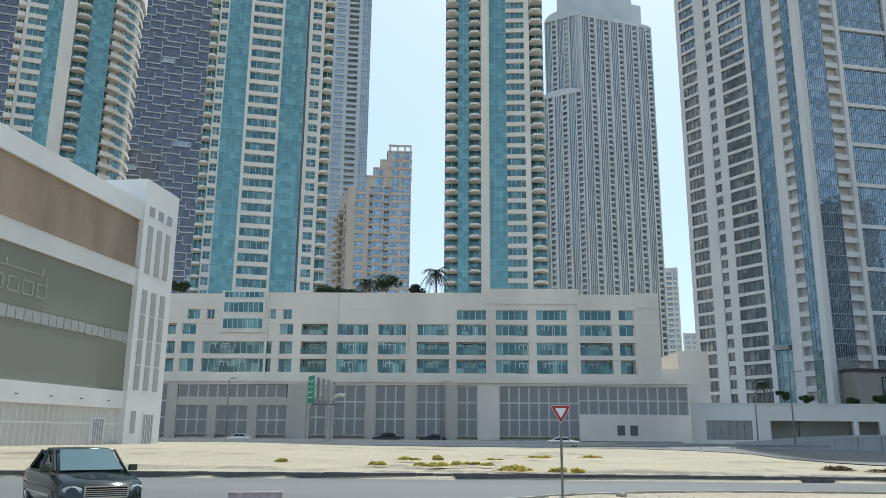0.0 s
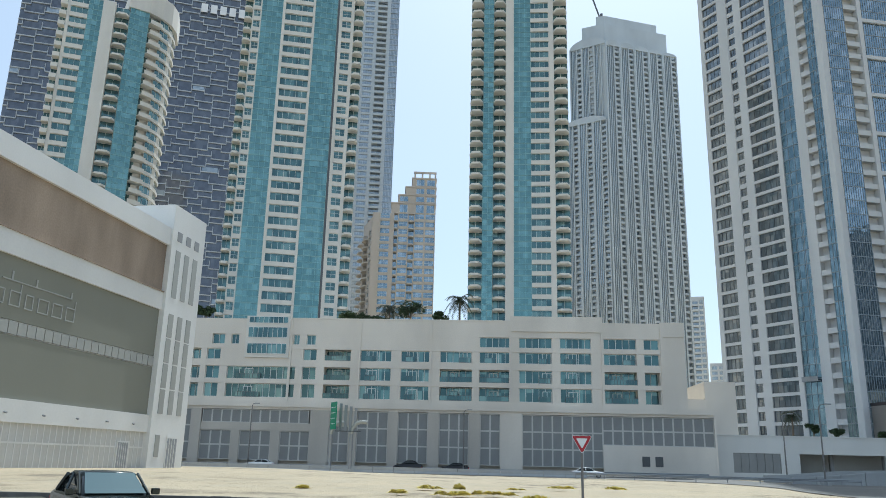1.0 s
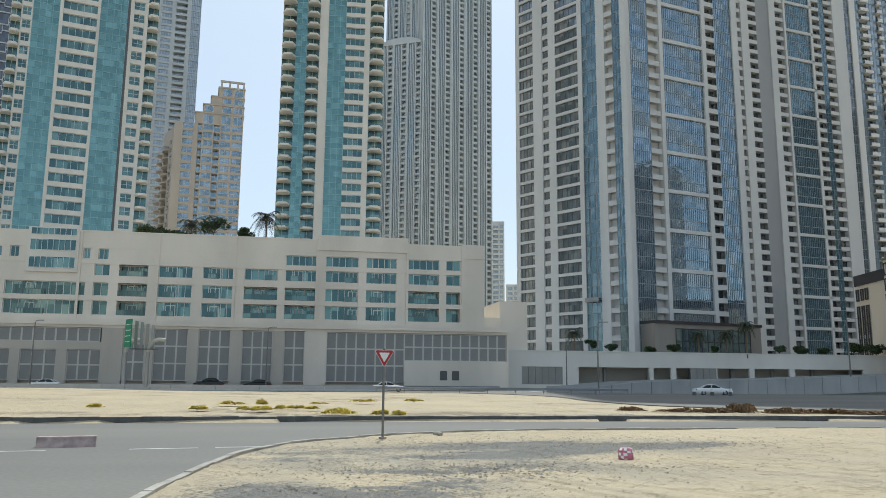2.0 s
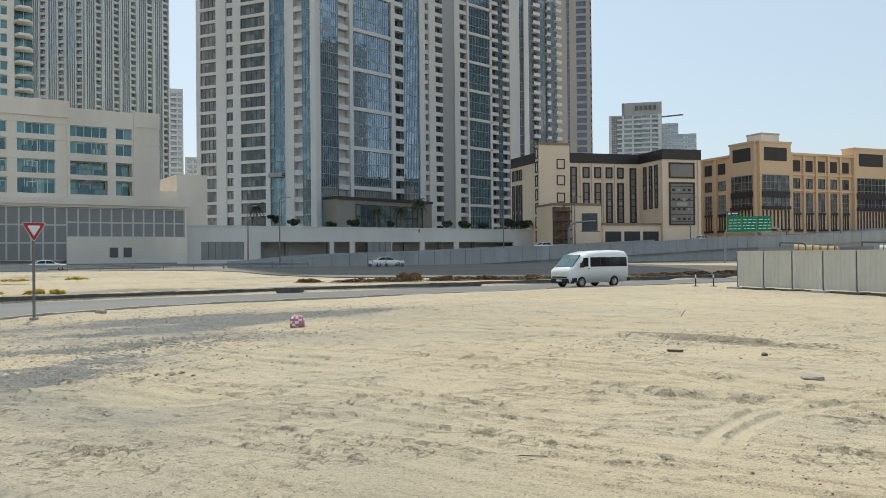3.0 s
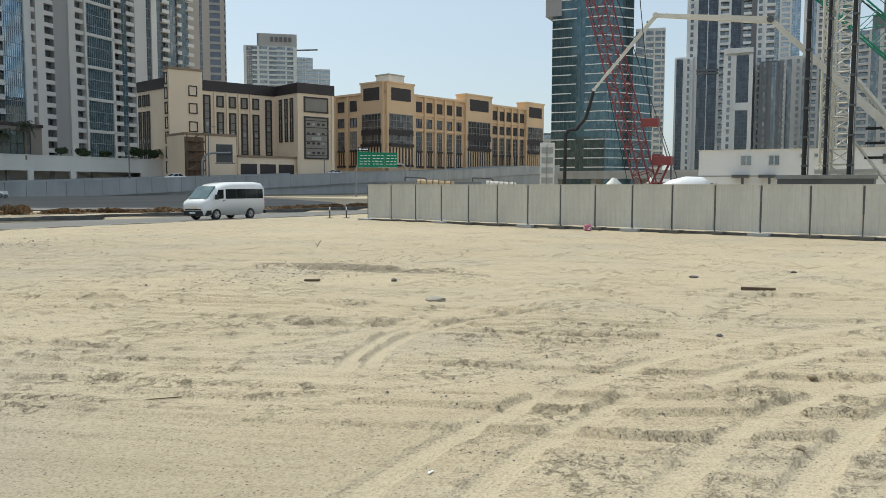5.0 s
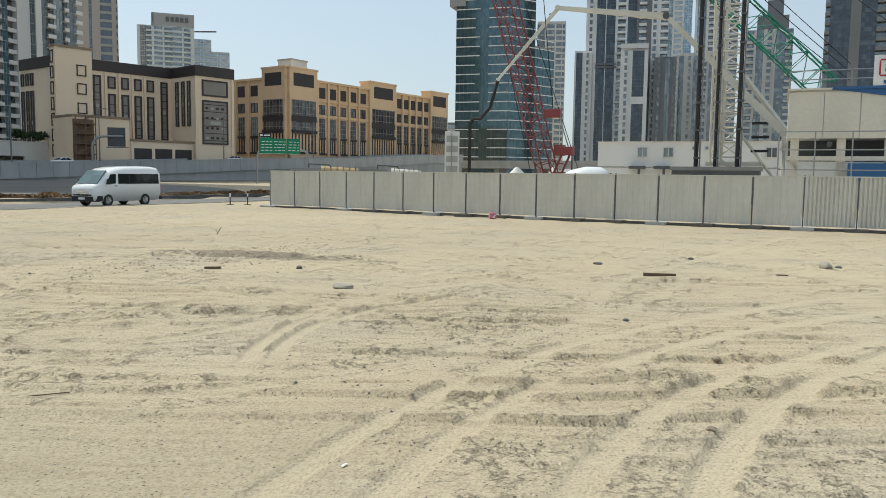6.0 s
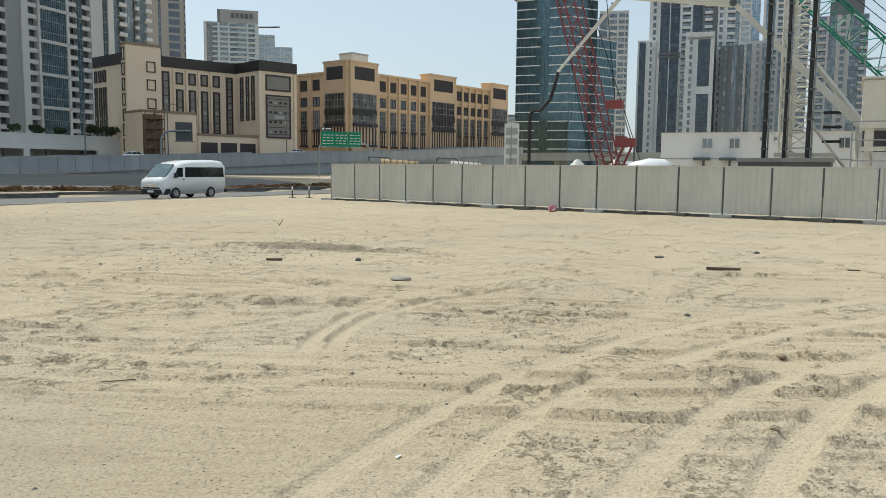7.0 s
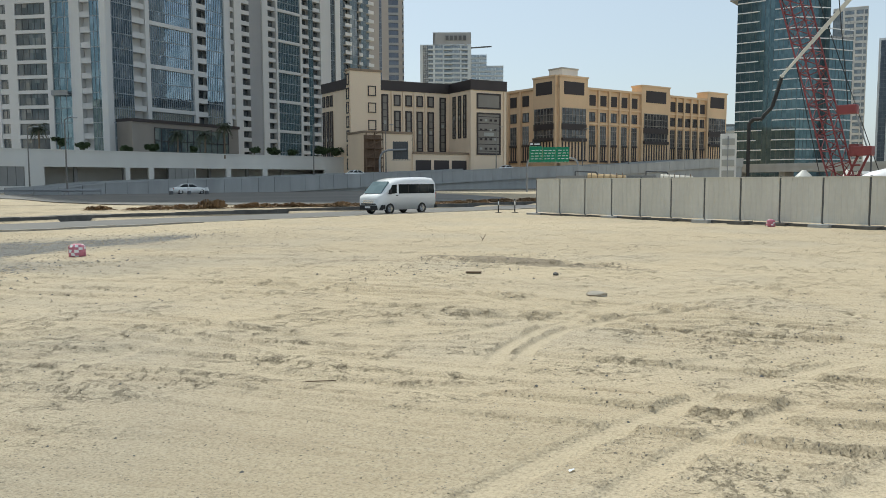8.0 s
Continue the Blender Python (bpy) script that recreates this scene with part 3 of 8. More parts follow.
def ground_z(x, y):
    """Height of the sand at a place."""
    i = int(np.clip(np.searchsorted(GRID["x"], x), 1, len(GRID["x"]) - 1))
    j = int(np.clip(np.searchsorted(GRID["y"], y), 1, len(GRID["y"]) - 1))
    return float(GRID["z"][j - 1:j + 1, i - 1:i + 1].mean())


def build_ground():
    xs = axis([(-2600, -300, 230), (-300, -40, 13), (-40, -6, 0.8), (-6, -0.5, 0.16), (-0.5, 2, 0.06), (2, 9.6, 0.025), (9.6, 14, 0.05), (14, 34, 0.14), (34, 90, 1.4), (90, 300, 15), (300, 2600, 230)])
    ys = axis([(-2600, -300, 230), (-300, -30, 15), (-30, -4, 1.0), (-4, -2, 0.05), (-2, 5.6, 0.025), (5.6, 9.4, 0.045), (9.4, 18, 0.10), (18, 40, 0.3), (40, 130, 1.8), (130, 300, 15), (300, 2600, 230)])
    X, Y = np.meshgrid(xs, ys)
    Z = np.zeros_like(X)
    # broad swells, then graded ridges that break off, then rough mounds of clods
    near = np.exp(-np.maximum(0, np.hypot(X - 8, Y - 8) - 16) ** 2 / 260.0)
    V, U = X * 0.91 + Y * 0.41, -X * 0.41 + Y * 0.91
    R = np.hypot(X, Y)
    for k, (cell, amp) in enumerate(((7.0, 0.04), (2.4, 0.016))):
        Z += near * amp * lump(U, V, cell, 10 + k)
    # close to the street corner the sand lies smooth, only finely combed
    calm = np.clip((6.3 - R) / 1.6, 0, 1) * np.clip((Y - 1.9) / 0.9, 0, 1)
    warp = V + 0.34 * lump(U, V, 2.3, 5) + 0.03 * lump(U, V, 0.6, 6)
    for cell, stretch, cut, soft, amp, seed in ((0.50, 0.06, 0.40, 0.12, 0.058, 7), (0.27, 0.05, 0.42, 0.16, 0.042, 27), (0.12, 0.06, 0.40, 0.25, 0.015, 17)):
        ridge = np.clip((lump(U * stretch, warp, cell, seed, True) - cut) / soft, 0, 1)
        Z += near * amp * ridge * np.clip(0.45 + 1.2 * lump(U * 0.3, V, 1.0, seed + 1), 0, 1) * (1 - 0.9 * calm) * np.clip(1.25 - R / 22.0, 0.3, 1)
    mounds = np.zeros_like(X)
    for cx, cy, ru, rv, a in ((8.1, 2.9, 1.9, 0.55, 1.0), (8.6, 1.7, 1.2, 0.45, 0.9), (7.3, 4.1, 0.8, 0.3, 0.8), (9.3, 4.2, 0.7, 0.35, 0.9), (11.8, 3.9, 0.9, 0.3, 0.8), (12.4, 2.9, 0.9, 0.3, 0.8), (7.6, 0.55, 0.75, 0.28, 1.2), (6.3, 1.5, 0.26, 0.2, 1.1), (5.25, 0.5, 0.22, 0.16, 0.6), (5.5, 1.5, 0.5, 0.16, 0.8),
                              (6.2, 0.9, 0.3, 0.14, 0.8), (5.0, 1.55, 0.4, 0.14, 0.8), (5.9, 0.35, 0.4, 0.16, 0.8), (4.6, 0.75, 0.3, 0.1, 0.7), (10.2, 7.6, 2.4, 0.5, 0.55), (8.6, 6.6, 1.8, 0.4, 0.55), (6.6, 6.2, 1.2, 0.25, 0.6), (12.4, 9.2, 2.2, 0.7, 1.0), (2.7, 10.9, 0.35, 0.25, 1.0), (10.5, 12.0, 3.0, 0.5, 0.5)):
        du, dv = U - (-cx * 0.41 + cy * 0.91), V - (cx * 0.91 + cy * 0.41)
        mounds = np.maximum(mounds, a * np.exp(-(du / ru) ** 2 - (dv / rv) ** 2))
    field = lump(U * 0.3, warp, 0.55, 9) + 0.5 * lump(U * 0.45, warp, 0.27, 11)
    rough = np.clip((mounds - 0.42 + 0.45 * field) / 0.35, 0, 1) * np.clip(near * 1.3, 0, 1)
    clods = 0.5 * lump(U, V, 0.13, 13) + 0.5 * lump(U * 0.8, V, 0.075, 14)
    Z += 0.05 * mounds * np.clip(0.5 + 1.0 * field, 0, 1.2) + rough * (0.012 + 0.06 * clods)
    # ruts: pressed floor, low rims; the edges' shade goes into the colour only
    packed, tread_u, tread_v = np.zeros_like(X), np.zeros_like(X), np.zeros_like(X)
    for q, (w, line) in enumerate(RUTS):
        P = np.array([(p.x, p.y) for p in smooth_line(line, 0.15)])
        box = (X > P[:, 0].min() - 0.6) & (X < P[:, 0].max() + 0.6) & (Y > P[:, 1].min() - 0.6) & (Y < P[:, 1].max() + 0.6)
        px, py = X[box], Y[box]
        d, arc, run = np.full(px.shape, 1e9), np.zeros(px.shape), 0.0
        for a, b in zip(P[:-1], P[1:]):
            L = np.hypot(*(b - a)) + 1e-9
            t = np.clip(((px - a[0]) * (b[0] - a[0]) + (py - a[1]) * (b[1] - a[1])) / L ** 2, 0, 1)
            e = np.hypot(px - a[0] - t * (b[0] - a[0]), py - a[1] - t * (b[1] - a[1]))
            hit = e < d
            d[hit], arc[hit] = e[hit], (run + t * L)[hit]
            run += L
        fade = np.clip(np.minimum(arc, run - arc) / 0.9, 0, 1) * np.clip(0.95 + 0.4 * lump(arc, arc * 0 + q, 1.3, 33), 0, 1) * (1.0 if q < 6 else 0.55)
        floor = np.exp(-(d / w) ** 8)
        wob = np.clip(0.5 + 0.8 * lump(px, py, 0.22, 50 + q), 0, 1.2)
        Z[box] = Z[box] * (1 - 0.85 * floor * fade) + (-0.012 * floor + 0.011 * np.exp(-((d - w * 1.28) / 0.025) ** 2) * wob) * fade
        mask = floor * fade > packed[box]
        for store, val in ((tread_u, arc), (tread_v, d)):
            keep = store[box]
            keep[mask] = val[mask]
            store[box] = keep
        packed[box] = np.maximum(packed[box], floor * fade)
        # broken dark line beside the rut: shade as colour, no relief
        edge_shade = np.exp(-((d - w * 1.9) / 0.05) ** 2) * fade * np.clip(lump(px, py, 0.35, 70 + q), 0, 1)
        rough[box] = np.maximum(rough[box] * (1 - floor * fade), 0.8 * edge_shade)
    # the verge rises a little beyond the far kerb, towards the plant
    far = np.interp(X, [p[0] for p in FAR_KERB], [p[1] for p in FAR_KERB])
    rise = np.clip((Y - far - 1.0) / 25.0, 0, 1)
    Z += rise * (0.10 + 0.42 * np.clip((5 - X) / 30.0, 0, 1)) * np.clip((24 - X) / 8, 0, 1)
    Z += np.where(rise > 0, 0.05 * np.sin(X * 0.21 + 1.3 * np.sin(Y * 0.11)) * np.sin(Y * 0.17), 0) * np.clip((Y - far) / 6, 0, 1) * (Y < 112) * np.clip((24 - X) / 8, 0, 1)
    Z = np.where(Y > 100, Z * np.clip((116 - Y) / 16, 0, 1), Z)
    # the carriageway lies lower
    nx = np.array([p.x for p in near_line if p.y > 24.0])
    ny = np.array([p.y for p in near_line if p.y > 24.0])
    edge = np.interp(X, nx, ny)
    sx = np.interp(Y, [-40, 8, 13, 16.5, 20, 22.9, 24.6], [-3.2, -2.9, -2.6, -2.2, -1.6, -0.4, 1.1])
    on_road = (Y < far) & (((X >= 1.1) & (Y > edge)) | ((X < 1.1) & (Y > 24.6)) | ((X < sx) & (Y <= 24.6)))
    Z = np.where(on_road, -0.16, Z)
    # gravel drifts
    def blob(cx, cy, rx, ry, turn):
        c, s = math.cos(turn), math.sin(turn)
        u, v = (X - cx) * c + (Y - cy) * s, -(X - cx) * s + (Y - cy) * c
        return np.exp(-(u / rx) ** 2 - (v / ry) ** 2)
    G = 1.5 * blob(12.45, 9.2, 2.3, 0.62, -1.45) + 0.45 * blob(10.6, 11.2, 2.2, 0.7, -0.9) + 0.3 * blob(9.0, 12.5, 4.0, 0.8, 0.2) + 0.35 * blob(8.4, 2.9, 1.8, 0.9, -1.1) + 0.35 * blob(0, 40, 60, 3.5, 0.03) + 0.35 * blob(14, 26.5, 12, 1.2, 0.02)
    S = 1.15 * blob(1.2, 12.4, 2.1, 1.1, 0.5) + 1.1 * blob(3.7, 15.4, 2.5, 1.1, 0.1) + 0.85 * blob(-0.3, 12.6, 1.8, 1.6, 0) + 0.85 * blob(6.4, 21.4, 4.6, 2.4, 0.2) + 0.7 * blob(9.8, 21.4, 2.8, 0.9, -0.1) + 0.16 * blob(1.2, 7.4, 2.6, 2.0, 0.2) + 0.5 * blob(4.2, 18.4, 4.0, 1.6, 0.3) + 0.5 * blob(-0.6, 19.5, 2.0, 3.0, 0.3)
    verge = np.clip((Y - far - 0.5) / 3, 0, 1) * (Y < 114)
    G += verge * np.clip(0.30 + 0.5 * lump(X * 0.35, Y, 4.0, 60) + 0.35 * lump(X * 0.6, Y, 1.9, 61), 0, 0.75)
    S += verge * np.clip(0.62 - np.abs(Y - far - 3) / 5, 0, 1) * np.clip(0.5 + lump(X * 0.3, Y, 3.0, 62), 0, 1)
    G *= 0.85 + 0.5 * lump(X * 0.5, Y, 0.9, 40) + 0.35 * lump(X, Y, 0.3, 41)
    S *= 1.0 + 0.6 * lump(X * 0.5, Y, 0.9, 40) + 0.4 * lump(X, Y, 0.3, 41)
    silt = (0.9 * blob(1.0, 6.6, 2.4, 2.4, 0.3) + 0.8 * blob(3.2, 17.5, 6.0, 5.0, 0.3) + 0.6 * blob(0.5, 11.0, 2.0, 2.4, 0) + 0.4 * blob(9.5, 21.5, 5.0, 2.5, 0)) * np.clip(0.75 + 0.9 * lump(U * 0.6, V, 1.6, 66) + 0.4 * lump(U * 0.6, V, 0.6, 67), 0, 1.2)
    # clod mounds and rut edges get dark flecks that imitate pebbly shading
    G = np.maximum(G, 0.36 * rough)
    H, W = X.shape
    idx = np.arange(H * W).reshape(H, W)
    quads = np.stack([idx[:-1, :-1], idx[:-1, 1:], idx[1:, 1:], idx[1:, :-1]], -1).reshape(-1, 4)
    me = bpy.data.meshes.new("ground")
    me.vertices.add(H * W)
    me.vertices.foreach_set("co", np.stack([X, Y, Z], -1).ravel())
    me.loops.add(quads.size)
    me.loops.foreach_set("vertex_index", quads.ravel())
    me.polygons.add(len(quads))
    me.polygons.foreach_set("loop_start", np.arange(len(quads)) * 4)
    me.polygons.foreach_set("use_smooth", np.ones(len(quads), dtype=bool))
    me.attributes.new("gravel", "FLOAT", "POINT").data.foreach_set("value", np.clip(G, 0, 1).ravel())
    me.attributes.new("stone", "FLOAT", "POINT").data.foreach_set("value", np.clip(S, 0, 1).ravel())
    me.attributes.new("packed", "FLOAT", "POINT").data.foreach_set("value", np.clip(packed, 0, 1).ravel())
    for name, val in (("tread_u", tread_u), ("tread_v", tread_v), ("calm", calm), ("silt", np.clip(silt, 0, 1))):
        me.attributes.new(name, "FLOAT", "POINT").data.foreach_set("value", val.ravel())
    me.materials.append(SAND)
    me.update(calc_edges=True)
    GRID.update(x=xs, y=ys, z=Z)
    return tagged(new("ground", me), "pale trampled sand with tyre ruts and grey gravel", "ground", kind="structure")


ground = build_ground()


def sheet(name, left, right, z, m, label, category, kind="structure", thick=0.05):
    """A strip of surface between two lines of equal count."""
    g = Geo()
    n = len(left)
    vs = [(p.x, p.y, z) for p in left] + [(p.x, p.y, z) for p in right] + [(p.x, p.y, z - thick) for p in left] + [(p.x, p.y, z - thick) for p in right]
    fs = [(i, n + i, n + i + 1, i + 1) for i in range(n - 1)] + [(2 * n + i, i, i + 1, 2 * n + i + 1) for i in range(n - 1)] + [(n + i, 3 * n + i, 3 * n + i + 1, n + i + 1) for i in range(n - 1)]
    g.add(vs, fs, m)
    return solo(name, g, label, category, kind=kind)


def near_road():
    outline = [(p.x, p.y) for p in near_line] + [(p.x, p.y) for p in reversed(far_line)] + [(-140, -40)]
    bm = bmesh.new()
    vs = [bm.verts.new((x, y, -0.11)) for x, y in outline]
    f = bm.faces.new(vs)
    f.normal_update()
    if f.normal.z < 0:
        f.normal_flip()
    bmesh.ops.triangulate(bm, faces=[f])
    me = bpy.data.meshes.new("road")
    bm.to_mesh(me)
    bm.free()
    me.materials.append(ASPHALT)
    return tagged(new("road", me), "grey dusty asphalt road with side street", "road", kind="structure")


near_road()
g = Geo()
for x0, y0, x1, y1 in ((-4.6, 22.6, -2.85, 22.85), (-2.4, 22.95, -0.95, 23.15), (-8.6, 22.1, -6.6, 22.35), (-13.0, 21.6, -11.0, 21.8)):
    d = (Vector((x1, y1, 0)) - Vector((x0, y0, 0))).normalized() * 0.01
    n = Vector((-d.y, d.x, 0)) * 7.0
    a, b = Vector((x0, y0, -0.105)), Vector((x1, y1, -0.105))
    g.add([a - n, b - n, b + n, a + n], [(0, 1, 2, 3)], MARK)
tagged(solo("road_marking", g, "worn white dashed lane line on asphalt", "road marking", kind="structure"))


def kerb(name, line, side, top, bottom, width, mats, label):
    """Kerbstones of about a metre along a line."""
    root = thing(name, (0, 0, 0), label, "kerb", kind="structure")
    rest, made = Geo(), 0
    for a, b in zip(line[:-1], line[1:]):
        d = b - a
        if d.length < 0.05:
            continue
        n = max(1, round(d.length / 0.9))
        u = d.normalized()
        for i in range(n):
            p, q = a + d * (i / n) + u * 0.006, a + d * ((i + 1) / n) - u * 0.006
            o = Vector((-u.y, u.x, 0)) * side * width
            m = mats[(made + i) % len(mats)]
            lift = 0.012 * math.sin(made * 1.7)
            geo = rest if not (-14 < p.x < 46 and p.y > 12 and made < 300) else Geo()
            geo.add([(p.x, p.y, bottom), (q.x, q.y, bottom), (q.x + o.x, q.y + o.y, bottom), (p.x + o.x, p.y + o.y, bottom),
                     (p.x + o.x * 0.12, p.y + o.y * 0.12, top + lift), (q.x + o.x * 0.12, q.y + o.y * 0.12, top + lift), (q.x + o.x, q.y + o.y, top + lift), (p.x + o.x, p.y + o.y, top + lift)],
                    [(3, 2, 1, 0), (4, 5, 6, 7), (0, 1, 5, 4), (1, 2, 6, 5), (2, 3, 7, 6), (3, 0, 4, 7)], m)
            if geo is not rest:
                part("kerbstone", geo, root)
                made += 1
    part("far_kerbstones", rest, root, kind="stuff")


kerb("kerb_far", far_line, 1, 0.14, -0.2, 0.3, [KERB], "dark sooty concrete kerb along the sand verge")
kerb("kerb_near", near_line, -1, 0.05, -0.2, 0.18, [KERBPALE], "dusty low concrete kerb at the sand plot")


def flat_area(name, outline, z, m, label):
    bm = bmesh.new()
    f = bm.faces.new([bm.verts.new((x, y, z)) for x, y in outline])
    f.normal_update()
    if f.normal.z < 0:
        f.normal_flip()
    bmesh.ops.triangulate(bm, faces=[f])
    me = bpy.data.meshes.new(name)
    bm.to_mesh(me)
    bm.free()
    me.materials.append(m)
    return tagged(new(name, me), label, "road", kind="structure")


flat_area("road", [(p.x, p.y) for p in smooth_line([(-160, 117.0), (-40, 116.5), (8, 115.0), (24, 108.0), (29, 90.0), (26, 66.0), (28, 52.0), (40, 45.0), (56, 44.5), (70, 60.0), (86, 84.0), (104, 97.0), (170, 99.0)], 3.0)] + [(170, 111), (60, 111.5), (39, 112), (39, 139.5), (-160, 139.5)], 0.06, ASPHALT, "grey asphalt service road before the buildings")


# ---- boundary walls, barriers and the ramp ----
def parking_wall():
    root = thing("parking_podium", (38.0, 143.0, 0), "off-white parking podium wall with wide dark openings", "parking podium")
    T = 7.35
    x1 = 82.5
    g = Geo()
    g.box(0, x1, 0, 0.5, 4.5, T, OFFWHITE)
    g.box(0, x1, -0.12, 0.62, T, T + 0.18, OFFWHITE)
    part("parapet", g, root)
    holes = [(3.6, 11.6, "panel"), (14.8, 29.1, "open"), (30.0, 33.6, "open"), (34.7, 37.7, "open"), (37.7, 43.2, "panel"), (43.4, 50.3, "open"), (51.4, 59.1, "open"), (60.3, 75.7, "open")]
    x = 0.0
    for a, b, kind in holes:
        if a > x + 0.01:
            part("wall_pier", Geo().box(x, a, 0, 0.5, -0.1, 4.5, OFFWHITE), root)
        part("wall_plinth", Geo().box(a, b, 0.02, 0.48, -0.1, 1.2, OFFWHITE), root)
        if kind == "panel":
            n = max(3, round((b - a) / 1.4))
            for i in range(n):
                part("grey_panel", Geo().box(a + (b - a) * i / n + 0.04, a + (b - a) * (i + 1) / n - 0.04, 0.12, 0.2, 1.2, 4.5, PANEL), root)
            part("panel_backing", Geo().box(a, b, 0.2, 0.3, 1.2, 4.5, DARKFRAME), root)
        x = b
    part("wall_pier", Geo().box(x, x1, 0, 0.5, -0.1, 4.5, OFFWHITE), root)
    part("deck", Geo().box(-2, x1 + 4, 0.55, 58, T - 1.2, T - 0.6, OFFWHITE), root)
    part("back_wall", Geo().box(0, x1, 7.0, 7.4, -0.1, T - 1.2, OFFWHITE), root)
    part("end_wall", Geo().box(x1, x1 + 0.5, 0, 24, -0.1, T - 1.2, OFFWHITE), root)
    for i in range(9):
        part("column", Geo().box(12 + i * 9, 12.6 + i * 9, 3, 3.6, -0.1, T - 1.2, GREYCLAD), root)


parking_wall()


def ramp_height(x):
    """Top of the ramp's parapet at a world x."""
    return float(np.interp(x, [40, 44, 50, 60, 70, 80, 90, 100, 112, 130, 149, 170, 193, 217, 236], [0.9, 1.1, 1.7, 2.1, 2.3, 2.6, 3.0, 3.35, 3.65, 4.3, 5.1, 5.6, 6.5, 7.9, 8.6]))


def ramp_top(x):
    """The ramp's roadway."""
    return ramp_height(x) - 0.95


def ramp_line(x):
    """The ramp bends towards the plot as it climbs."""
    return 112.0 - 0.0012 * max(0.0, x - 120.0) ** 2


def ramp_wall():
    root = thing("ramp_wall", (40.0, 112.0, 0), "grey concrete panel parapet of a rising ramp", "ramp wall")
    o = Vector((40.0, 112.0, 0))
    n, step = 61, 3.2

    def strip(g, x0, x1, near0, near1, zlo, zhi, m):
        """A slab along the ramp between two offsets behind the line."""
        vs = []
        for x in (x0, x1):
            y = ramp_line(x)
            vs += [(x - o.x, y - o.y + near0, zlo(x)), (x - o.x, y - o.y + near1, zlo(x)), (x - o.x, y - o.y + near1, zhi(x)), (x - o.x, y - o.y + near0, zhi(x))]
        g.add(vs, [(0, 3, 2, 1), (4, 5, 6, 7), (0, 4, 7, 3), (3, 7, 6, 2), (2, 6, 5, 1), (1, 5, 4, 0)], m)
    top = ramp_height
    low = lambda x: max(-0.1, top(x) - 2.6)
    foot, deck = Geo(), Geo()
    for i in range(n):
        x0, x1 = 40 + i * step, 40 + (i + 1) * step
        g = Geo()
        strip(g, x0, x1 - 0.06, 0.0, 0.35, low, lambda x: top(x) - 0.2, CONCRETE)
        strip(g, x0, x1 - 0.06, -0.06, 0.41, lambda x: top(x) - 0.2, top, CONCRETE)
        part("wall_panel", g, root)
        strip(foot, x0, x1, 0.5, 0.9, lambda x: -0.2, lambda x: low(x) + 0.3, CONCRETE)
        strip(deck, x0, x1, 0.4, 11.0, lambda x: top(x) - 1.4, lambda x: top(x) - 0.95, ASPHALT)
        strip(deck, x0, x1, 11.0, 11.4, lambda x: top(x) - 1.6, lambda x: top(x) + 0.1, CONCRETE)
    part("retaining_wall", foot, root, "shaded lower retaining wall")
    part("ramp_deck", deck, root)


ramp_wall()


def jersey_barrier(x, y, turn, n=14):
    g = Geo()
    g.profile([(-0.3, 0), (0.3, 0), (0.3, 0.1), (0.12, 0.35), (0.09, 0.85), (-0.09, 0.85), (-0.12, 0.35), (-0.3, 0.1)], 0, 3.0, CONCRETE)
    me = g.mesh("barrier")
    for i in range(n):
        m = pose(x, y, 0.06, 0, 0, turn) @ Matrix.Translation((i * 3.06, 0, 0))
        solo("road_barrier", me, "weathered concrete road barrier block", "road barrier", m, "concrete barriers")


jersey_barrier(-60.0, 117.5, -0.5, 24)


def guard_rail(x0, y0, x1, y1):
    a, b = Vector((x0, y0, 0.06)), Vector((x1, y1, 0.06))
    L = (b - a).length
    root = thing("guard_rail", a, "galvanised steel guard rail on posts", "guard rail", turn=math.degrees(math.atan2(b.y - a.y, b.x - a.x)))
    for z in (0.62,):
        part("rail", Geo().profile([(-0.06, z - 0.16), (0.0, z - 0.14), (-0.05, z - 0.02), (-0.05, z + 0.02), (0.0, z + 0.14), (-0.06, z + 0.16), (-0.09, z + 0.08), (-0.02, z), (-0.09, z - 0.08)], 0, L, STEEL), root)
    n = int(L / 3.8)
    for i in range(n + 1):
        part("post", Geo().box(i * L / n - 0.06, i * L / n + 0.06, 0.0, 0.12, -0.1, 0.78, STEEL), root)


guard_rail(11.5, 113.6, 46.0, 105.2)
guard_rail(-62.0, 138.2, 36.0, 138.2)


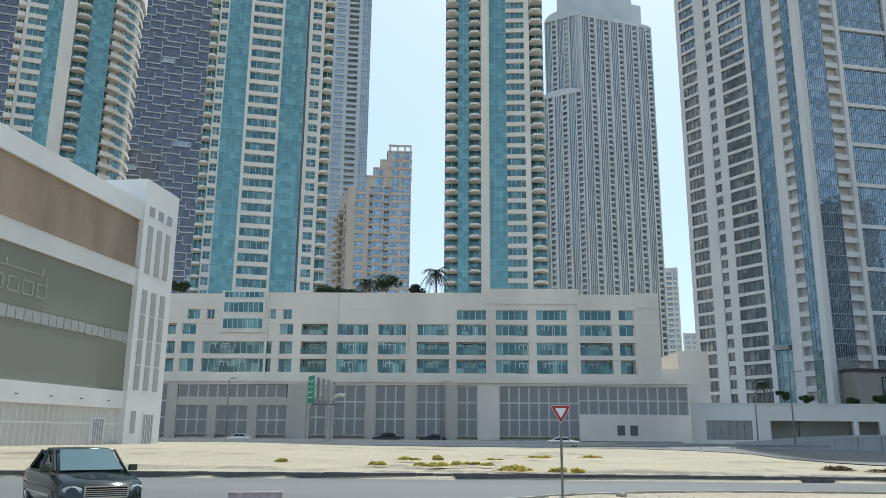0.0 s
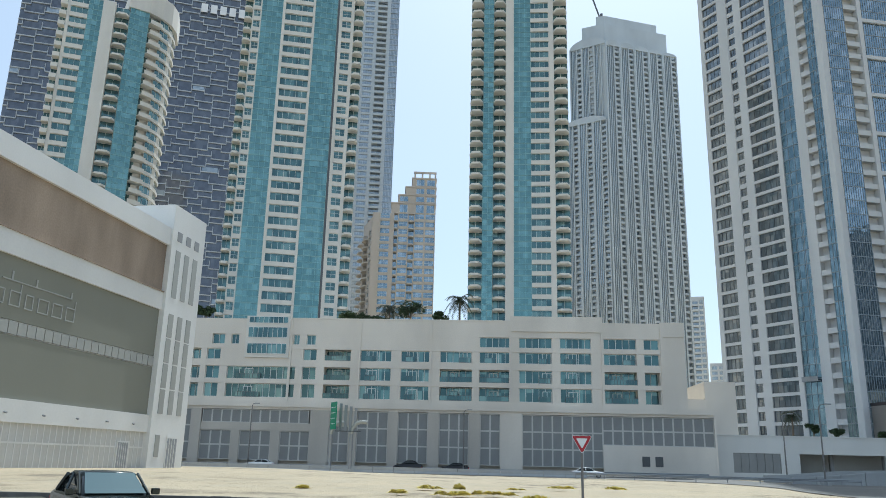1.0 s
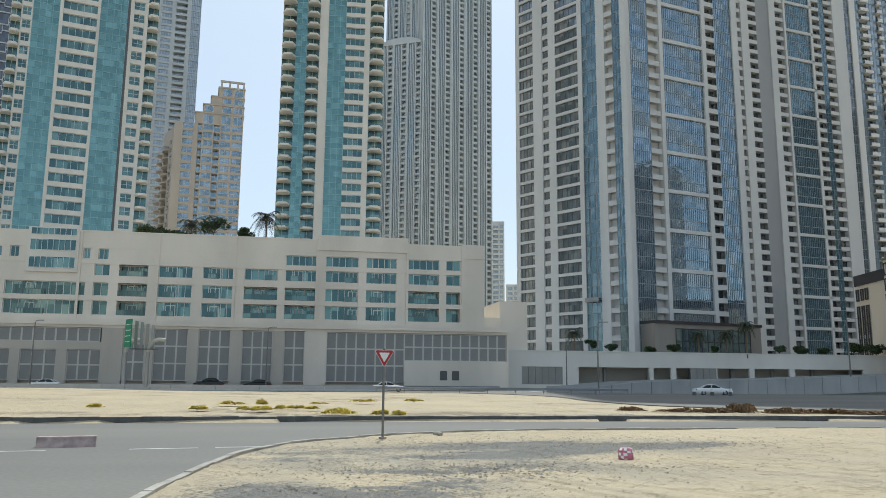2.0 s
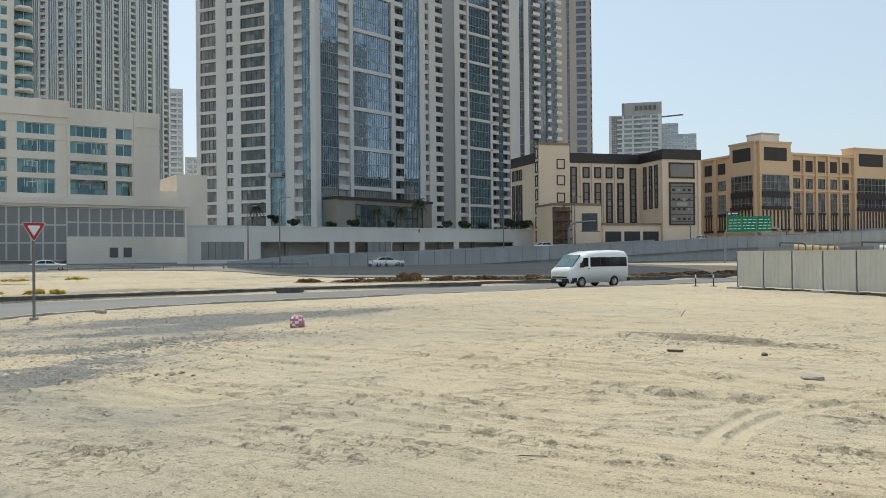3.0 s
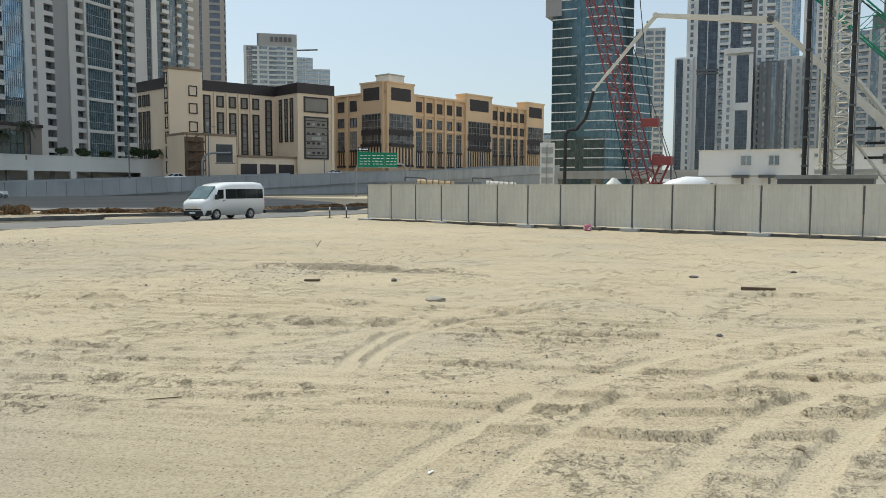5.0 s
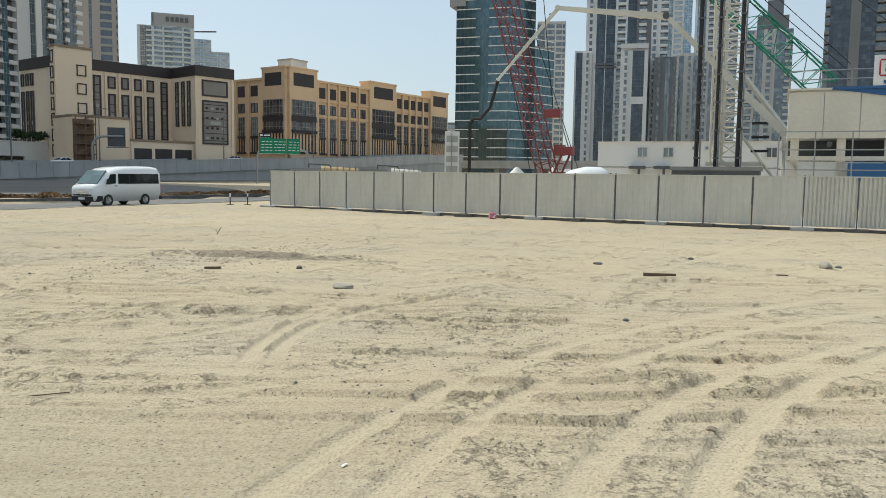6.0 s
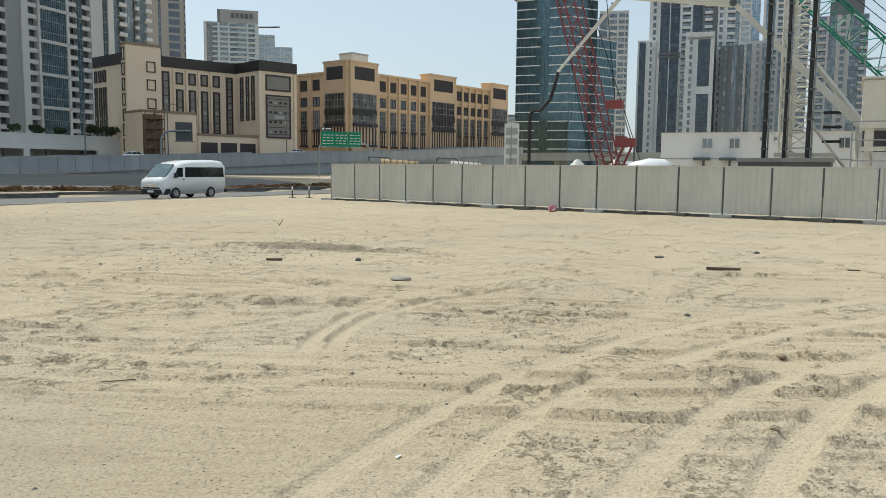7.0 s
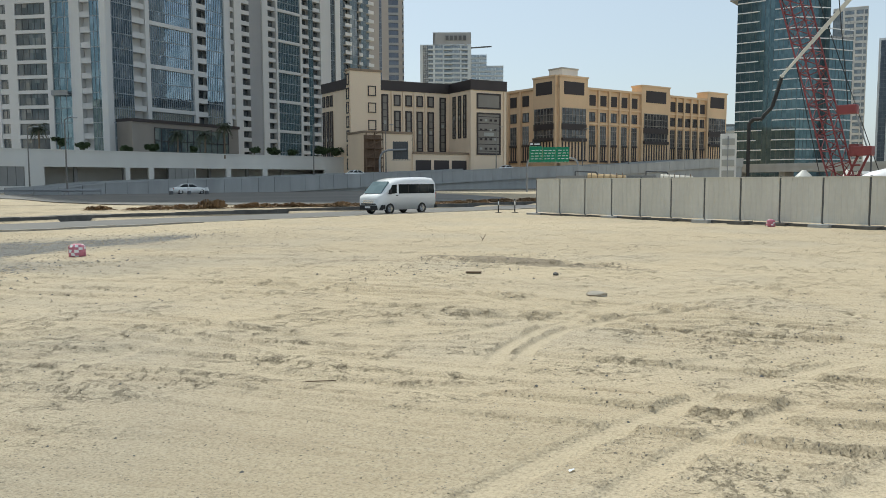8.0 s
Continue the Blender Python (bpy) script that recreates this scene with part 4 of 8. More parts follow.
# ---- the cooling plant ----
def plant():
    u = Vector((0.107, 0.994, 0)).normalized()
    right = Vector((-35.8, 90.6, 0))
    L = 62.0
    a = right - u * L
    root = thing("cooling_plant", a, "long grey and white plant building with brown band", "plant building")
    F = Facades(root, 0)
    M = F.face(a, right)
    s = L - 7.6
    def strip(name, x0, x1, z0, z1, m, out=0.0, back=0.6):
        part(name, Geo().box(x0, x1, -out, back, z0, z1, m), root, at=M)
    part("core", Geo().box(0, L - 0.3, 0.5, 30, 0.0, 25.4, WHITE), root, at=M)
    strip("roof_band", 0, s, 24.5, 26.5, WHITE, 0.35, 1.2)
    strip("brown_band", 0, s, 19.2, 24.5, BROWN)
    strip("white_band", 0, s, 17.2, 19.2, WHITE, 0.25)
    strip("upper_wall", 0, s, 12.1, 17.2, GREYWALL, 0.0)
    strip("lower_wall", 0, s, 5.9, 10.9, GREYWALL, 0.0)
    strip("white_band", 0, s, 4.1, 5.9, WHITE, 0.25)
    strip("base_wall", 0, s, 0.2, 4.1, FRAMEGREY, -0.06)
    strip("ledge", 0, s, 19.12, 19.22, BROWN, 0.4)
    n = 48
    me = Geo().box(0, s / n - 0.1, -0.05, 0.5, 0, 1.0, LOUVRE).mesh("strip_panel")
    strip("strip_frame", 0, s, 10.9, 12.1, WHITE, -0.12)
    for i in range(n):
        part("strip_panel", me, root, at=M @ Matrix.Translation((i * s / n + 0.05, 0, 11.0)))
    n = 64
    me = Geo().box(-0.06, 0.06, -0.18, 0.0, 0, 3.9, WHITE).mesh("mullion")
    for i in range(n + 1):
        part("mullion", me, root, at=M @ Matrix.Translation((max(0.06, i * s / n - 0.06), 0.2, 0.2)))
    strip("transom", 0, s, 2.45, 2.6, WHITE, 0.03)
    # a louvred door in the base
    g = Geo().box(s - 5.1, s - 3.0, -0.15, 0.1, 0.25, 3.1, WHITE)
    for i in range(5):
        g.box(s - 4.95 + i * 0.38, s - 4.72 + i * 0.38, -0.19, -0.15, 0.35, 2.95, GREYCLAD)
    part("louvred_door", g, root, at=M)
    # small spouts under the band
    me = Geo().bar((0, 0, 0.1), (0, -0.32, 0.04), 0.075, GREYCLAD, 8).mesh("spout")
    for i in range(11):
        part("spout", me, root, at=M @ Matrix.Translation((s - 3.0 - 4.7 * i, -0.2, 4.75)))
    # corner tower
    g = Geo()
    g.box(s, L, -0.6, 7.0, 0.2, 29.3, WHITE)
    part("corner_tower", g, root, at=M)
    for i in range(3):
        x = s + 1.05 + i * 2.05
        for z0, z1 in ((25.3, 26.4),):
            part("tower_opening", Geo().box(x, x + 1.05, -0.66, -0.6, z0, z1, GREYCLAD), root, at=M)
        part("tower_louvre", Geo().box(x, x + 1.05, -0.66, -0.6, 18.8, 24.2, LOUVRE), root, at=M)
        g = Geo()
        for j in range(4):
            g.box(x, x + 1.05, -0.66, -0.6, 6.1 + j * 2.75, 8.7 + j * 2.75, LOUVRE)
        part("tower_louvre", g, root, at=M)
    part("tower_louvre", Geo().box(s + 1.2, s + 2.1, -0.66, -0.6, 1.6, 3.9, LOUVRE), root, at=M)
    g = Geo().box(s + 3.6, s + 6.0, -0.68, -0.6, 0.3, 3.9, WHITE)
    for i in range(4):
        g.box(s + 3.75 + i * 0.55, s + 4.1 + i * 0.55, -0.72, -0.68, 0.4, 3.6, GREYCLAD)
    part("louvred_door", g, root, at=M)
    # raised mark and lettering on the upper wall, as plain relief
    for i, (x, w, h) in enumerate(((0, 1.3, 1.25), (1.9, 1.3, 1.9), (3.8, 1.0, 1.25), (5.4, 1.4, 1.25), (7.3, 1.4, 1.25), (9.2, 1.3, 1.9))):
        g = Geo().box(0, w, -0.06, 0.02, 0, 0.1, LOUVRE).box(0, w, -0.06, 0.02, 1.15, 1.25, LOUVRE).box(w - 0.1, w, -0.06, 0.02, 0.1, max(1.15, h), LOUVRE).box(0, 0.1, -0.06, 0.02, 0.1, 1.15, LOUVRE)
        part("relief_mark", g, root, at=M @ Matrix.Translation((s - 25.0 + x, -0.02, 13.2)))
    g = Geo().box(0, 9.0, -0.06, 0.02, 0, 0.1, LOUVRE).box(1.0, 1.2, -0.06, 0.02, 0.1, 0.8, LOUVRE).box(4.0, 4.2, -0.06, 0.02, 0.1, 0.7, LOUVRE).box(8.8, 9.0, -0.06, 0.02, 0.1, 0.6, LOUVRE)
    part("relief_mark", g, root, at=M @ Matrix.Translation((s - 24.2, -0.02, 15.2)))


plant()


# ---- the apartment podium ----
YP, KP = 140.0, 140.0 / 128.0


def zp(z):
    return 1.7 + (z - 1.7) * KP


def podium():
    x0 = -52.5 * KP
    root = thing("apartment_podium", (x0, YP, 0), "cream apartment podium with balconies over grey panelled base", "apartment block")
    F = Facades(root, 300)
    M = F.face(Vector((x0, YP, 0)), Vector((60, YP, 0)))
    X = lambda x: x * KP - x0
    W = X(30.8)
    part("core", Geo().box(0, W, 2.2, 40, 0.0, zp(22.4), PODIUM), root, at=M)
    rows = [(zp(11.3), zp(13.5)), (zp(14.25), zp(16.3)), (zp(17.4), zp(19.2)), (zp(19.95), zp(21.6))]
    # bays: from, to, rows, kind per row from the bottom (w: glazed, b: open balcony)
    bays = [(-51.1, -48.3, "bbb"), (-47.3, -45.0, "www"), (-43.7, -32.3, "ww"), (-31.1, -28.9, "www"), (-27.5, -23.2, "bbb"), (-21.6, -16.5, "www"), (-14.9, -10.1, "www"),
            (-8.5, -3.3, "bbw"), (-2.1, 3.1, "bbww"), (4.3, 9.6, "wwww"), (10.9, 15.9, "wwww"), (17.7, 23.1, "bbww"), (24.3, 26.7, "bbww")]
    # floors between the openings
    def holes(row):
        return [(X(a), X(b)) for a, b, k in bays if len(k) > row]
    bands = [(zp(10.55), rows[0][0])] + [(rows[i][1], rows[i + 1][0]) for i in range(3)] + [(rows[3][1], zp(24.2))]
    for i, (z0, z1) in enumerate(bands):
        part("wall_band", Geo().box(0, W, 0.0 - 0.02 * (i % 2), 2.2, z0, z1, PODIUM), root, at=M)
    for i, (z0, z1) in enumerate(rows):
        x = 0.0
        extra = [(X(-46.6), X(-44.5)), (X(-43.4), X(-42.1)), (X(-32.9), X(-31.9)), (X(-30.7), X(-29.2))] if i == 3 else []
        hs = sorted(holes(i) + extra)
        for a, b in hs + [(W, W)]:
            part("wall_pier", Geo().box(x, a, 0.03, 2.2, z0, z1, PODIUM), root, at=M)
            x = b
        for a, b in hs:
            w, h = b - a, z1 - z0
            kind = next((k[i] for p, q, k in bays if len(k) > i and abs(X(p) - a) < 0.01), "w")
            back = 0.5 if kind == "w" else 1.9
            nx = max(2, round(w / 1.1))
            F.put("window", (round(w, 2), round(h, 2), "pod"), lambda: window_geo(w, h, GLASS_WIN, WHITE, nx, 1, 0.09), M @ Matrix.Translation((a, back, z0)))
            if i < 3 and w > 3.5:
                lo, hi = (0, w) if kind == "b" else ((0.15 * w, 0.5 * w) if int(a) % 2 else (0.6 * w, 0.95 * w))
                part("railing", window_geo(hi - lo, 0.95, GLASS_WIN, DARKFRAME, max(3, round((hi - lo) / 0.5)), 1, 0.06, 0.05), root, at=M @ Matrix.Translation((a + lo, 0.12, z0)))
                d = Geo().box(0, 1.6, -0.12, 0.0, 0.0, 1.9, WHITE)
                d.box(0.12, 0.74, -0.14, -0.12, 0.1, 1.8, GLASS_WIN).box(0.86, 1.48, -0.14, -0.12, 0.1, 1.8, GLASS_WIN)
                part("balcony_door", d, root, at=M @ Matrix.Translation((a + lo + 0.3 * (hi - lo), back, z0)))
    # raised roof screens and the recess under the tower
    part("roof_screen", Geo().box(X(2.9), X(17.8), -0.25, 1.5, zp(22.6), zp(25.1), PODIUM), root, at=M)
    part("roof_screen", Geo().box(X(27.1), X(30.8), -0.15, 1.5, zp(22.0), zp(24.4), PODIUM), root, at=M)
    part("parapet_cap", Geo().box(X(-33.4), X(2.9), -0.06, 0.4, zp(24.2), zp(24.4), PODIUM), root, at=M)
    for x in (-33.3, -21.8, -10.1, 2.9, 17.7, 27.1):
        part("wall_rib", Geo().box(X(x) - 0.22, X(x) + 0.22, -0.16, 0.0, zp(10.6), zp(24.2), PODIUM), root, at=M)
    # the tower's ribbon bay comes down over the podium
    bay = Geo().box(X(-40.9), X(-33.5), -0.35, 0.3, zp(17.7), zp(24.6), CREAM)
    part("tower_bay", bay, root, at=M)
    for z in (18.3, 21.0, 23.4):
        part("bay_window", window_geo(X(-33.9) - X(-40.5), 1.9 if z < 23 else 1.2, GLASS_WIN, WHITE, 8), root, at=M @ Matrix.Translation((X(-40.5), -0.38, zp(z))))
    # base: ledge, piers and dark panels
    W2 = X(34.9)
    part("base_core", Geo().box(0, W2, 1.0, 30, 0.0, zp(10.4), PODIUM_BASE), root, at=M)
    part("ledge", Geo().box(0, W2, -0.5, 2.2, zp(9.75), zp(10.65), PODIUM), root, at=M)
    part("base_head", Geo().box(0, W2, -0.15, 1.0, zp(9.35), zp(9.75), PODIUM), root, at=M)
    groups = [(-51.0, -48.8, 1.4, 9.3), (-47.0, -29.5, 7.2, 9.3), (-47.1, -42.0, 1.4, 6.0), (-40.6, -35.5, 1.4, 6.0), (-34.0, -29.2, 1.4, 6.0), (-26.1, -22.9, 1.4, 7.0), (-21.6, -16.6, 1.4, 9.3), (-15.0, -10.2, 1.4, 9.3),
              (-8.4, -3.7, 1.4, 9.3), (-1.9, 1.3, 1.4, 9.3), (4.8, 17.4, 1.4, 9.3), (17.4, 34.6, 4.9, 9.3)]
    x = -52.5
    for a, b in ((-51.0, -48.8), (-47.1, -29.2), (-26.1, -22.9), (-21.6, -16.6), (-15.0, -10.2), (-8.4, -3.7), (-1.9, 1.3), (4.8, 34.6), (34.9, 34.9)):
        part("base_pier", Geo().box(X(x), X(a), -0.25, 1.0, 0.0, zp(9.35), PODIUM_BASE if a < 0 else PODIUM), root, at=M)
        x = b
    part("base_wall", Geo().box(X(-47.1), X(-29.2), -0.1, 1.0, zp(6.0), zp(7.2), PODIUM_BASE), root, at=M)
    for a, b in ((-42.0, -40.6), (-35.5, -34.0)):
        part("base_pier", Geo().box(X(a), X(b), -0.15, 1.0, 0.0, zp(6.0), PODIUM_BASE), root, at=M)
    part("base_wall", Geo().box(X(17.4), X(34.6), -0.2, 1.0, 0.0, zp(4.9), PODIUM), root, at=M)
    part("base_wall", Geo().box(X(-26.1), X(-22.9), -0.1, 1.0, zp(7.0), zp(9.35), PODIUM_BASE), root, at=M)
    for a, b, z0, z1 in groups:
        w, h = X(b) - X(a), zp(z1) - zp(z0)
        nx, nz = max(2, round(w / 1.75)), max(1, round(h / 2.75))
        part("panel_frame", Geo().box(X(a), X(b), 0.35, 1.0, zp(z0), zp(z1), LOUVRE), root, at=M)
        for i in range(nx):
            for j in range(nz):
                pw, ph = w / nx, h / nz
                F.put("grey_panel", (round(pw, 2), round(ph, 2)), lambda: window_geo(pw, ph, PANEL, FRAMEGREY, 1, 1, 0.13, 0.07), M @ Matrix.Translation((X(a) + i * pw, 0.18, zp(z0) + j * ph)))
    for x in (23.3, 25.3):
        part("vent", Geo().box(X(x), X(x) + 1.3, -0.26, -0.2, zp(1.8), zp(3.3), DARKFRAME), root, at=M)
    # stair wall at the end
    part("end_block", Geo().box(X(30.8), X(30.8) + 4.5, 5.0, 20, zp(10.4), zp(12.6), PODIUM), root, at=M)
    part("end_block", Geo().box(X(30.8) + 4.5, X(30.8) + 10.0, 6.0, 20, zp(5.5), zp(15.6), PODIUM), root, at=M)
    F.close()


podium()


# ---- towers ----
RESID = {"wall": CREAM, "glass": GLASS_WIN, "frame": WHITE, "rail": SILVER, "fin": SILVER, "bars": TEALFRAME}
FRAMED = {"wall": TOWERWHITE, "glass": GLASS_GREY, "frame": DARKFRAME, "rail": DARKFRAME, "fin": SILVER, "bars": STEELBLUE, "rows": 1}


def tower_c():
    a, b = plan(-19.75, 201), plan(-10.7, 201)
    root, F, M, L = block("residential_tower", a, b, 26, 0, 152, CREAM, "cream and teal glass residential tower with ribbon windows", limit=300)
    z0 = 26.0
    clad(F, M, [(-1.0, 1.2, "opn", 1.0), (1.2, 3.6, "pun", 0.12), (3.6, 9.3, "cur", GLASS_TEAL), (9.3, 10.0, "pier", 0.5), (10.0, 17.6, "rib", 1.15), (17.6, 18.2, "pier", 0.5),
                (18.2, 24.4, "cur", GLASS_TEAL), (24.4, 25.0, "pier", 0.1, DARKFRAME), (25.0, 29.2, "pun", 0.2), (29.2, 31.9, "opn", 1.2)], z0, 38, 3.3, RESID)
    part("lower_wall", Geo().box(0, L, -0.2, 1.5, 0, z0, CREAM), root, at=M)
    part("crown", Geo().box(0, L, -0.6, 12, z0 + 38 * 3.3, z0 + 38 * 3.3 + 1.5, CREAM), root, at=M)
    F.close()


def tower_d():
    a, b = plan(-1.45, 215), plan(5.6, 215)
    root, F, M, L = block("residential_tower", a, b, 26, 0, 158, CREAM, "slim cream tower with stacked balconies and teal glazing", limit=300)
    z0 = 26.0
    clad(F, M, [(-1.5, 2.4, "opn", 2.2), (2.4, 5.4, "cur", GLASS_TEAL), (5.4, 9.0, "opn", 1.7), (9.0, 11.4, "pier", 0.4), (11.4, 16.4, "cur", GLASS_TEAL), (16.4, 21.8, "rib", 1.2),
                (21.8, 23.3, "pier", 0.4), (23.3, 27.4, "opn", 1.9)], z0, 40, 3.3, RESID)
    part("lower_wall", Geo().box(0, L, -0.2, 1.5, 0, z0, CREAM), root, at=M)
    F.close()


def tower_e():
    a, m1, b = plan(-32.6, 228), plan(-28.2, 226), plan(-25.0, 231)
    root = thing("residential_tower", a, "cream tower with rounded glazed end and balconies", "tower")
    core(root, [plan(-32.6, 230), plan(-28.2, 228), plan(-26.2, 230), plan(-25.1, 234), plan(-24.9, 244), plan(-27, 256), plan(-32.4, 256)], 0, 128, CREAM)
    F = Facades(root, 300)
    M = F.face(a, m1)
    z0 = 30.0
    clad(F, M, [(-0.8, 1.0, "bal", 0.8, True), (1.0, 1.8, "pier", 0.2), (1.8, 6.4, "rib", 1.25), (6.4, 10.2, "cur", GLASS_TEAL), (10.2, 13.6, "pier", 0.9), (13.6, 17.4, "opn", 1.3)], z0, 30, 3.3, RESID)
    pts = [plan(-28.2, 226.5), plan(-26.85, 227.5), plan(-26.0, 229.5), plan(-25.4, 232.0), plan(-25.0, 236), plan(-24.85, 240)]
    for i, (p, q) in enumerate(zip(pts[:-1], pts[1:])):
        w = (q - p).length
        clad(F, F.face(p, q), [(0, w, "cur", GLASS_TEAL) if i == 0 else ((0, w, "rib", 1.0) if i != 1 else (0, w, "bal", 1.3, True))], z0, 30, 3.3, RESID)
    ring = [plan(-28.3, 226.0), plan(-26.8, 226.9), plan(-25.9, 229.0), plan(-25.2, 232.0), plan(-24.8, 236), plan(-24.6, 244), plan(-27, 252), plan(-28.6, 240)]
    core(root, ring, z0 + 99, z0 + 106, CREAM, "crown")
    F.close()


def bar_tower():
    """Dark slab with offset pale frames."""
    a, b = plan(-35.2, 330), plan(-19.0, 318)
    root, F, M, L = block("hotel_tower", a, b, 40, 0, 240, GLASS_DARK, "dark glass hotel slab with staggered pale frames", inset=0.3)
    part("glass_wall", Geo().box(0, L, 0, 0.3, 0, 240, GLASS_DARK), root, at=M)
    rng = random.Random(5)
    g = Geo()
    fh = 3.55
    for i in range(60):
        z = 20 + i * fh
        x = -3.6 * (i % 2) - rng.choice((0, 0, 1.8))
        up = i % 2
        while x < L:
            w = rng.choice((5.4, 7.2, 7.2))
            x1 = min(L, x + w)
            zz = z + (fh * 0.34 if up else 0)
            g.box(max(0, x), x1, -0.55, 0, zz, zz + 0.4, SILVER)
            g.box(max(0, x1 - 0.22), x1, -0.4, 0, z, z + fh, SILVER)
            if rng.random() < 0.05:
                g.box(max(0, x + 0.5), max(0.5, x1 - 0.5), -0.1, 0.0, zz + 0.5, zz + 2.4, GLASS_FAR)
            x, up = x1, 1 - up
    part("pale_frames", g, root, kind="stuff")
    part("pale_frames_mount", Geo().box(0, L, -0.1, 0.0, 239, 240, SILVER), root, at=M)
    root.children[-2].matrix_basis = M
    # raised sign near the top: plain bars
    for i in range(5):
        x = L * 0.745 + i * 3.9
        part("sign_bar", Geo().box(x, x + 2.7, -1.2, -0.8, 185.5, 189.5, SIGNWHITE), root, at=M)


def fin_tower(name, label, b0, b1, d, z1, fh, bays, style, wall, z0=0.0, depth=30, d1=None, floors=None):
    a, b = plan(b0, d), plan(b1, d1 or d)
    root, F, M, L = block(name, a, b, depth, 0, z1, wall, label, limit=24)
    n = floors or int((z1 - z0) / fh)
    clad(F, M, [(x0 * L, x1 * L, *r) for x0, x1, *r in bays], z0, n, fh, style)
    F.close()
    return root, M, L


tower_c(), tower_d(), tower_e(), bar_tower()
SLIM = {"wall": RIBGREY, "glass": GLASS_FAR, "frame": SILVER, "rail": SILVER, "fin": SILVER}
fin_tower("slim_tower", "slim grey glass tower with pale vertical ribs", -11.2, -7.75, 430, 330, 3.6,
          [(0, 0.12, "cur"), (0.12, 0.22, "pier", 0.5), (0.22, 0.42, "rib", 1.2), (0.42, 0.5, "pier", 0.4), (0.5, 0.72, "bal", 0.8, True), (0.72, 0.8, "pier", 0.5), (0.8, 1, "fins")], SLIM, RIBGREY, 40)
HAZE = {"wall": TOWERWHITE, "glass": GLASS_FAR, "frame": SILVER, "rail": SILVER, "fin": SILVER}


def stepped_brown():
    style = {**RESID, "wall": SANDY, "glass": GLASS_BLUE}
    a0, a, b = plan(-9.95, 352), plan(-9.1, 330), plan(-4.35, 330)
    root = thing("stepped_tower", a, "sandy stepped tower with blue square windows", "tower")
    F = Facades(root, 60)
    back = way(-6.7) * 26
    core(root, [a0 + way(80) * 1.5, a + way(30) * 1.8, b + way(-30) * 1.6, b + back, a0 + way(80) * 4], 0, 106.5, SANDY)
    M, L = F.face(a, b), (b - a).length
    bays = ((0, 0.10, "pier", 0.3), (0.10, 0.29, "pun", 0.1), (0.29, 0.34, "pier", 0.3), (0.34, 0.40, "opn", 0.8), (0.40, 0.57, "pun", 0.08), (0.57, 0.66, "opn", 0.9), (0.66, 0.83, "pun", 0.08), (0.83, 1.0, "pun", 0.06))
    clad(F, M, [(x0 * L, x1 * L, *r) for x0, x1, *r in bays], 29.5, 22, 3.5, style)
    M0 = F.face(a0, a)
    L0 = (a - a0).length
    clad(F, M0, [(0, 0.3 * L0, "opn", 1.6), (0.3 * L0, 0.38 * L0, "pier", 0.3), (0.38 * L0, 0.7 * L0, "opn", 1.6), (0.7 * L0, L0, "pun", 0.2)], 29.5, 20, 3.5, style)
    F.close()
    # the roof climbs in steps, each with square openings
    for x0, z0, z1 in ((0.29, 106.5, 111.6), (0.40, 111.6, 115.4), (0.51, 115.4, 119.2), (0.615, 119.2, 123.4)):
        g = Geo().box(x0 * L, L, 0.1, 18, z0, z1, SANDY).box(x0 * L - 0.3, L + 0.3, -0.3, 18.3, z1 - 0.5, z1, SANDY)
        part("roof_step", g, root, at=M)
        for c0, c1 in ((0.42, 0.55), (0.68, 0.81), (0.85, 0.98)):
            if c0 > x0:
                part("step_window", window_geo((c1 - c0) * L, z1 - z0 - 1.4, GLASS_BLUE, WHITE, 2, 1), root, at=M @ Matrix.Translation((c0 * L, 0.04, z0 + 0.5)))
    for x in (0.64, 0.76, 0.88, 0.97):
        part("roof_post", Geo().box(x * L, x * L + 0.7, 0.1, 0.8, 123.4, 125.6, SANDY), root, at=M)
    part("roof_beam", Geo().box(0.63 * L, L, 0.1, 0.8, 125.6, 126.4, SANDY), root, at=M)


stepped_brown()


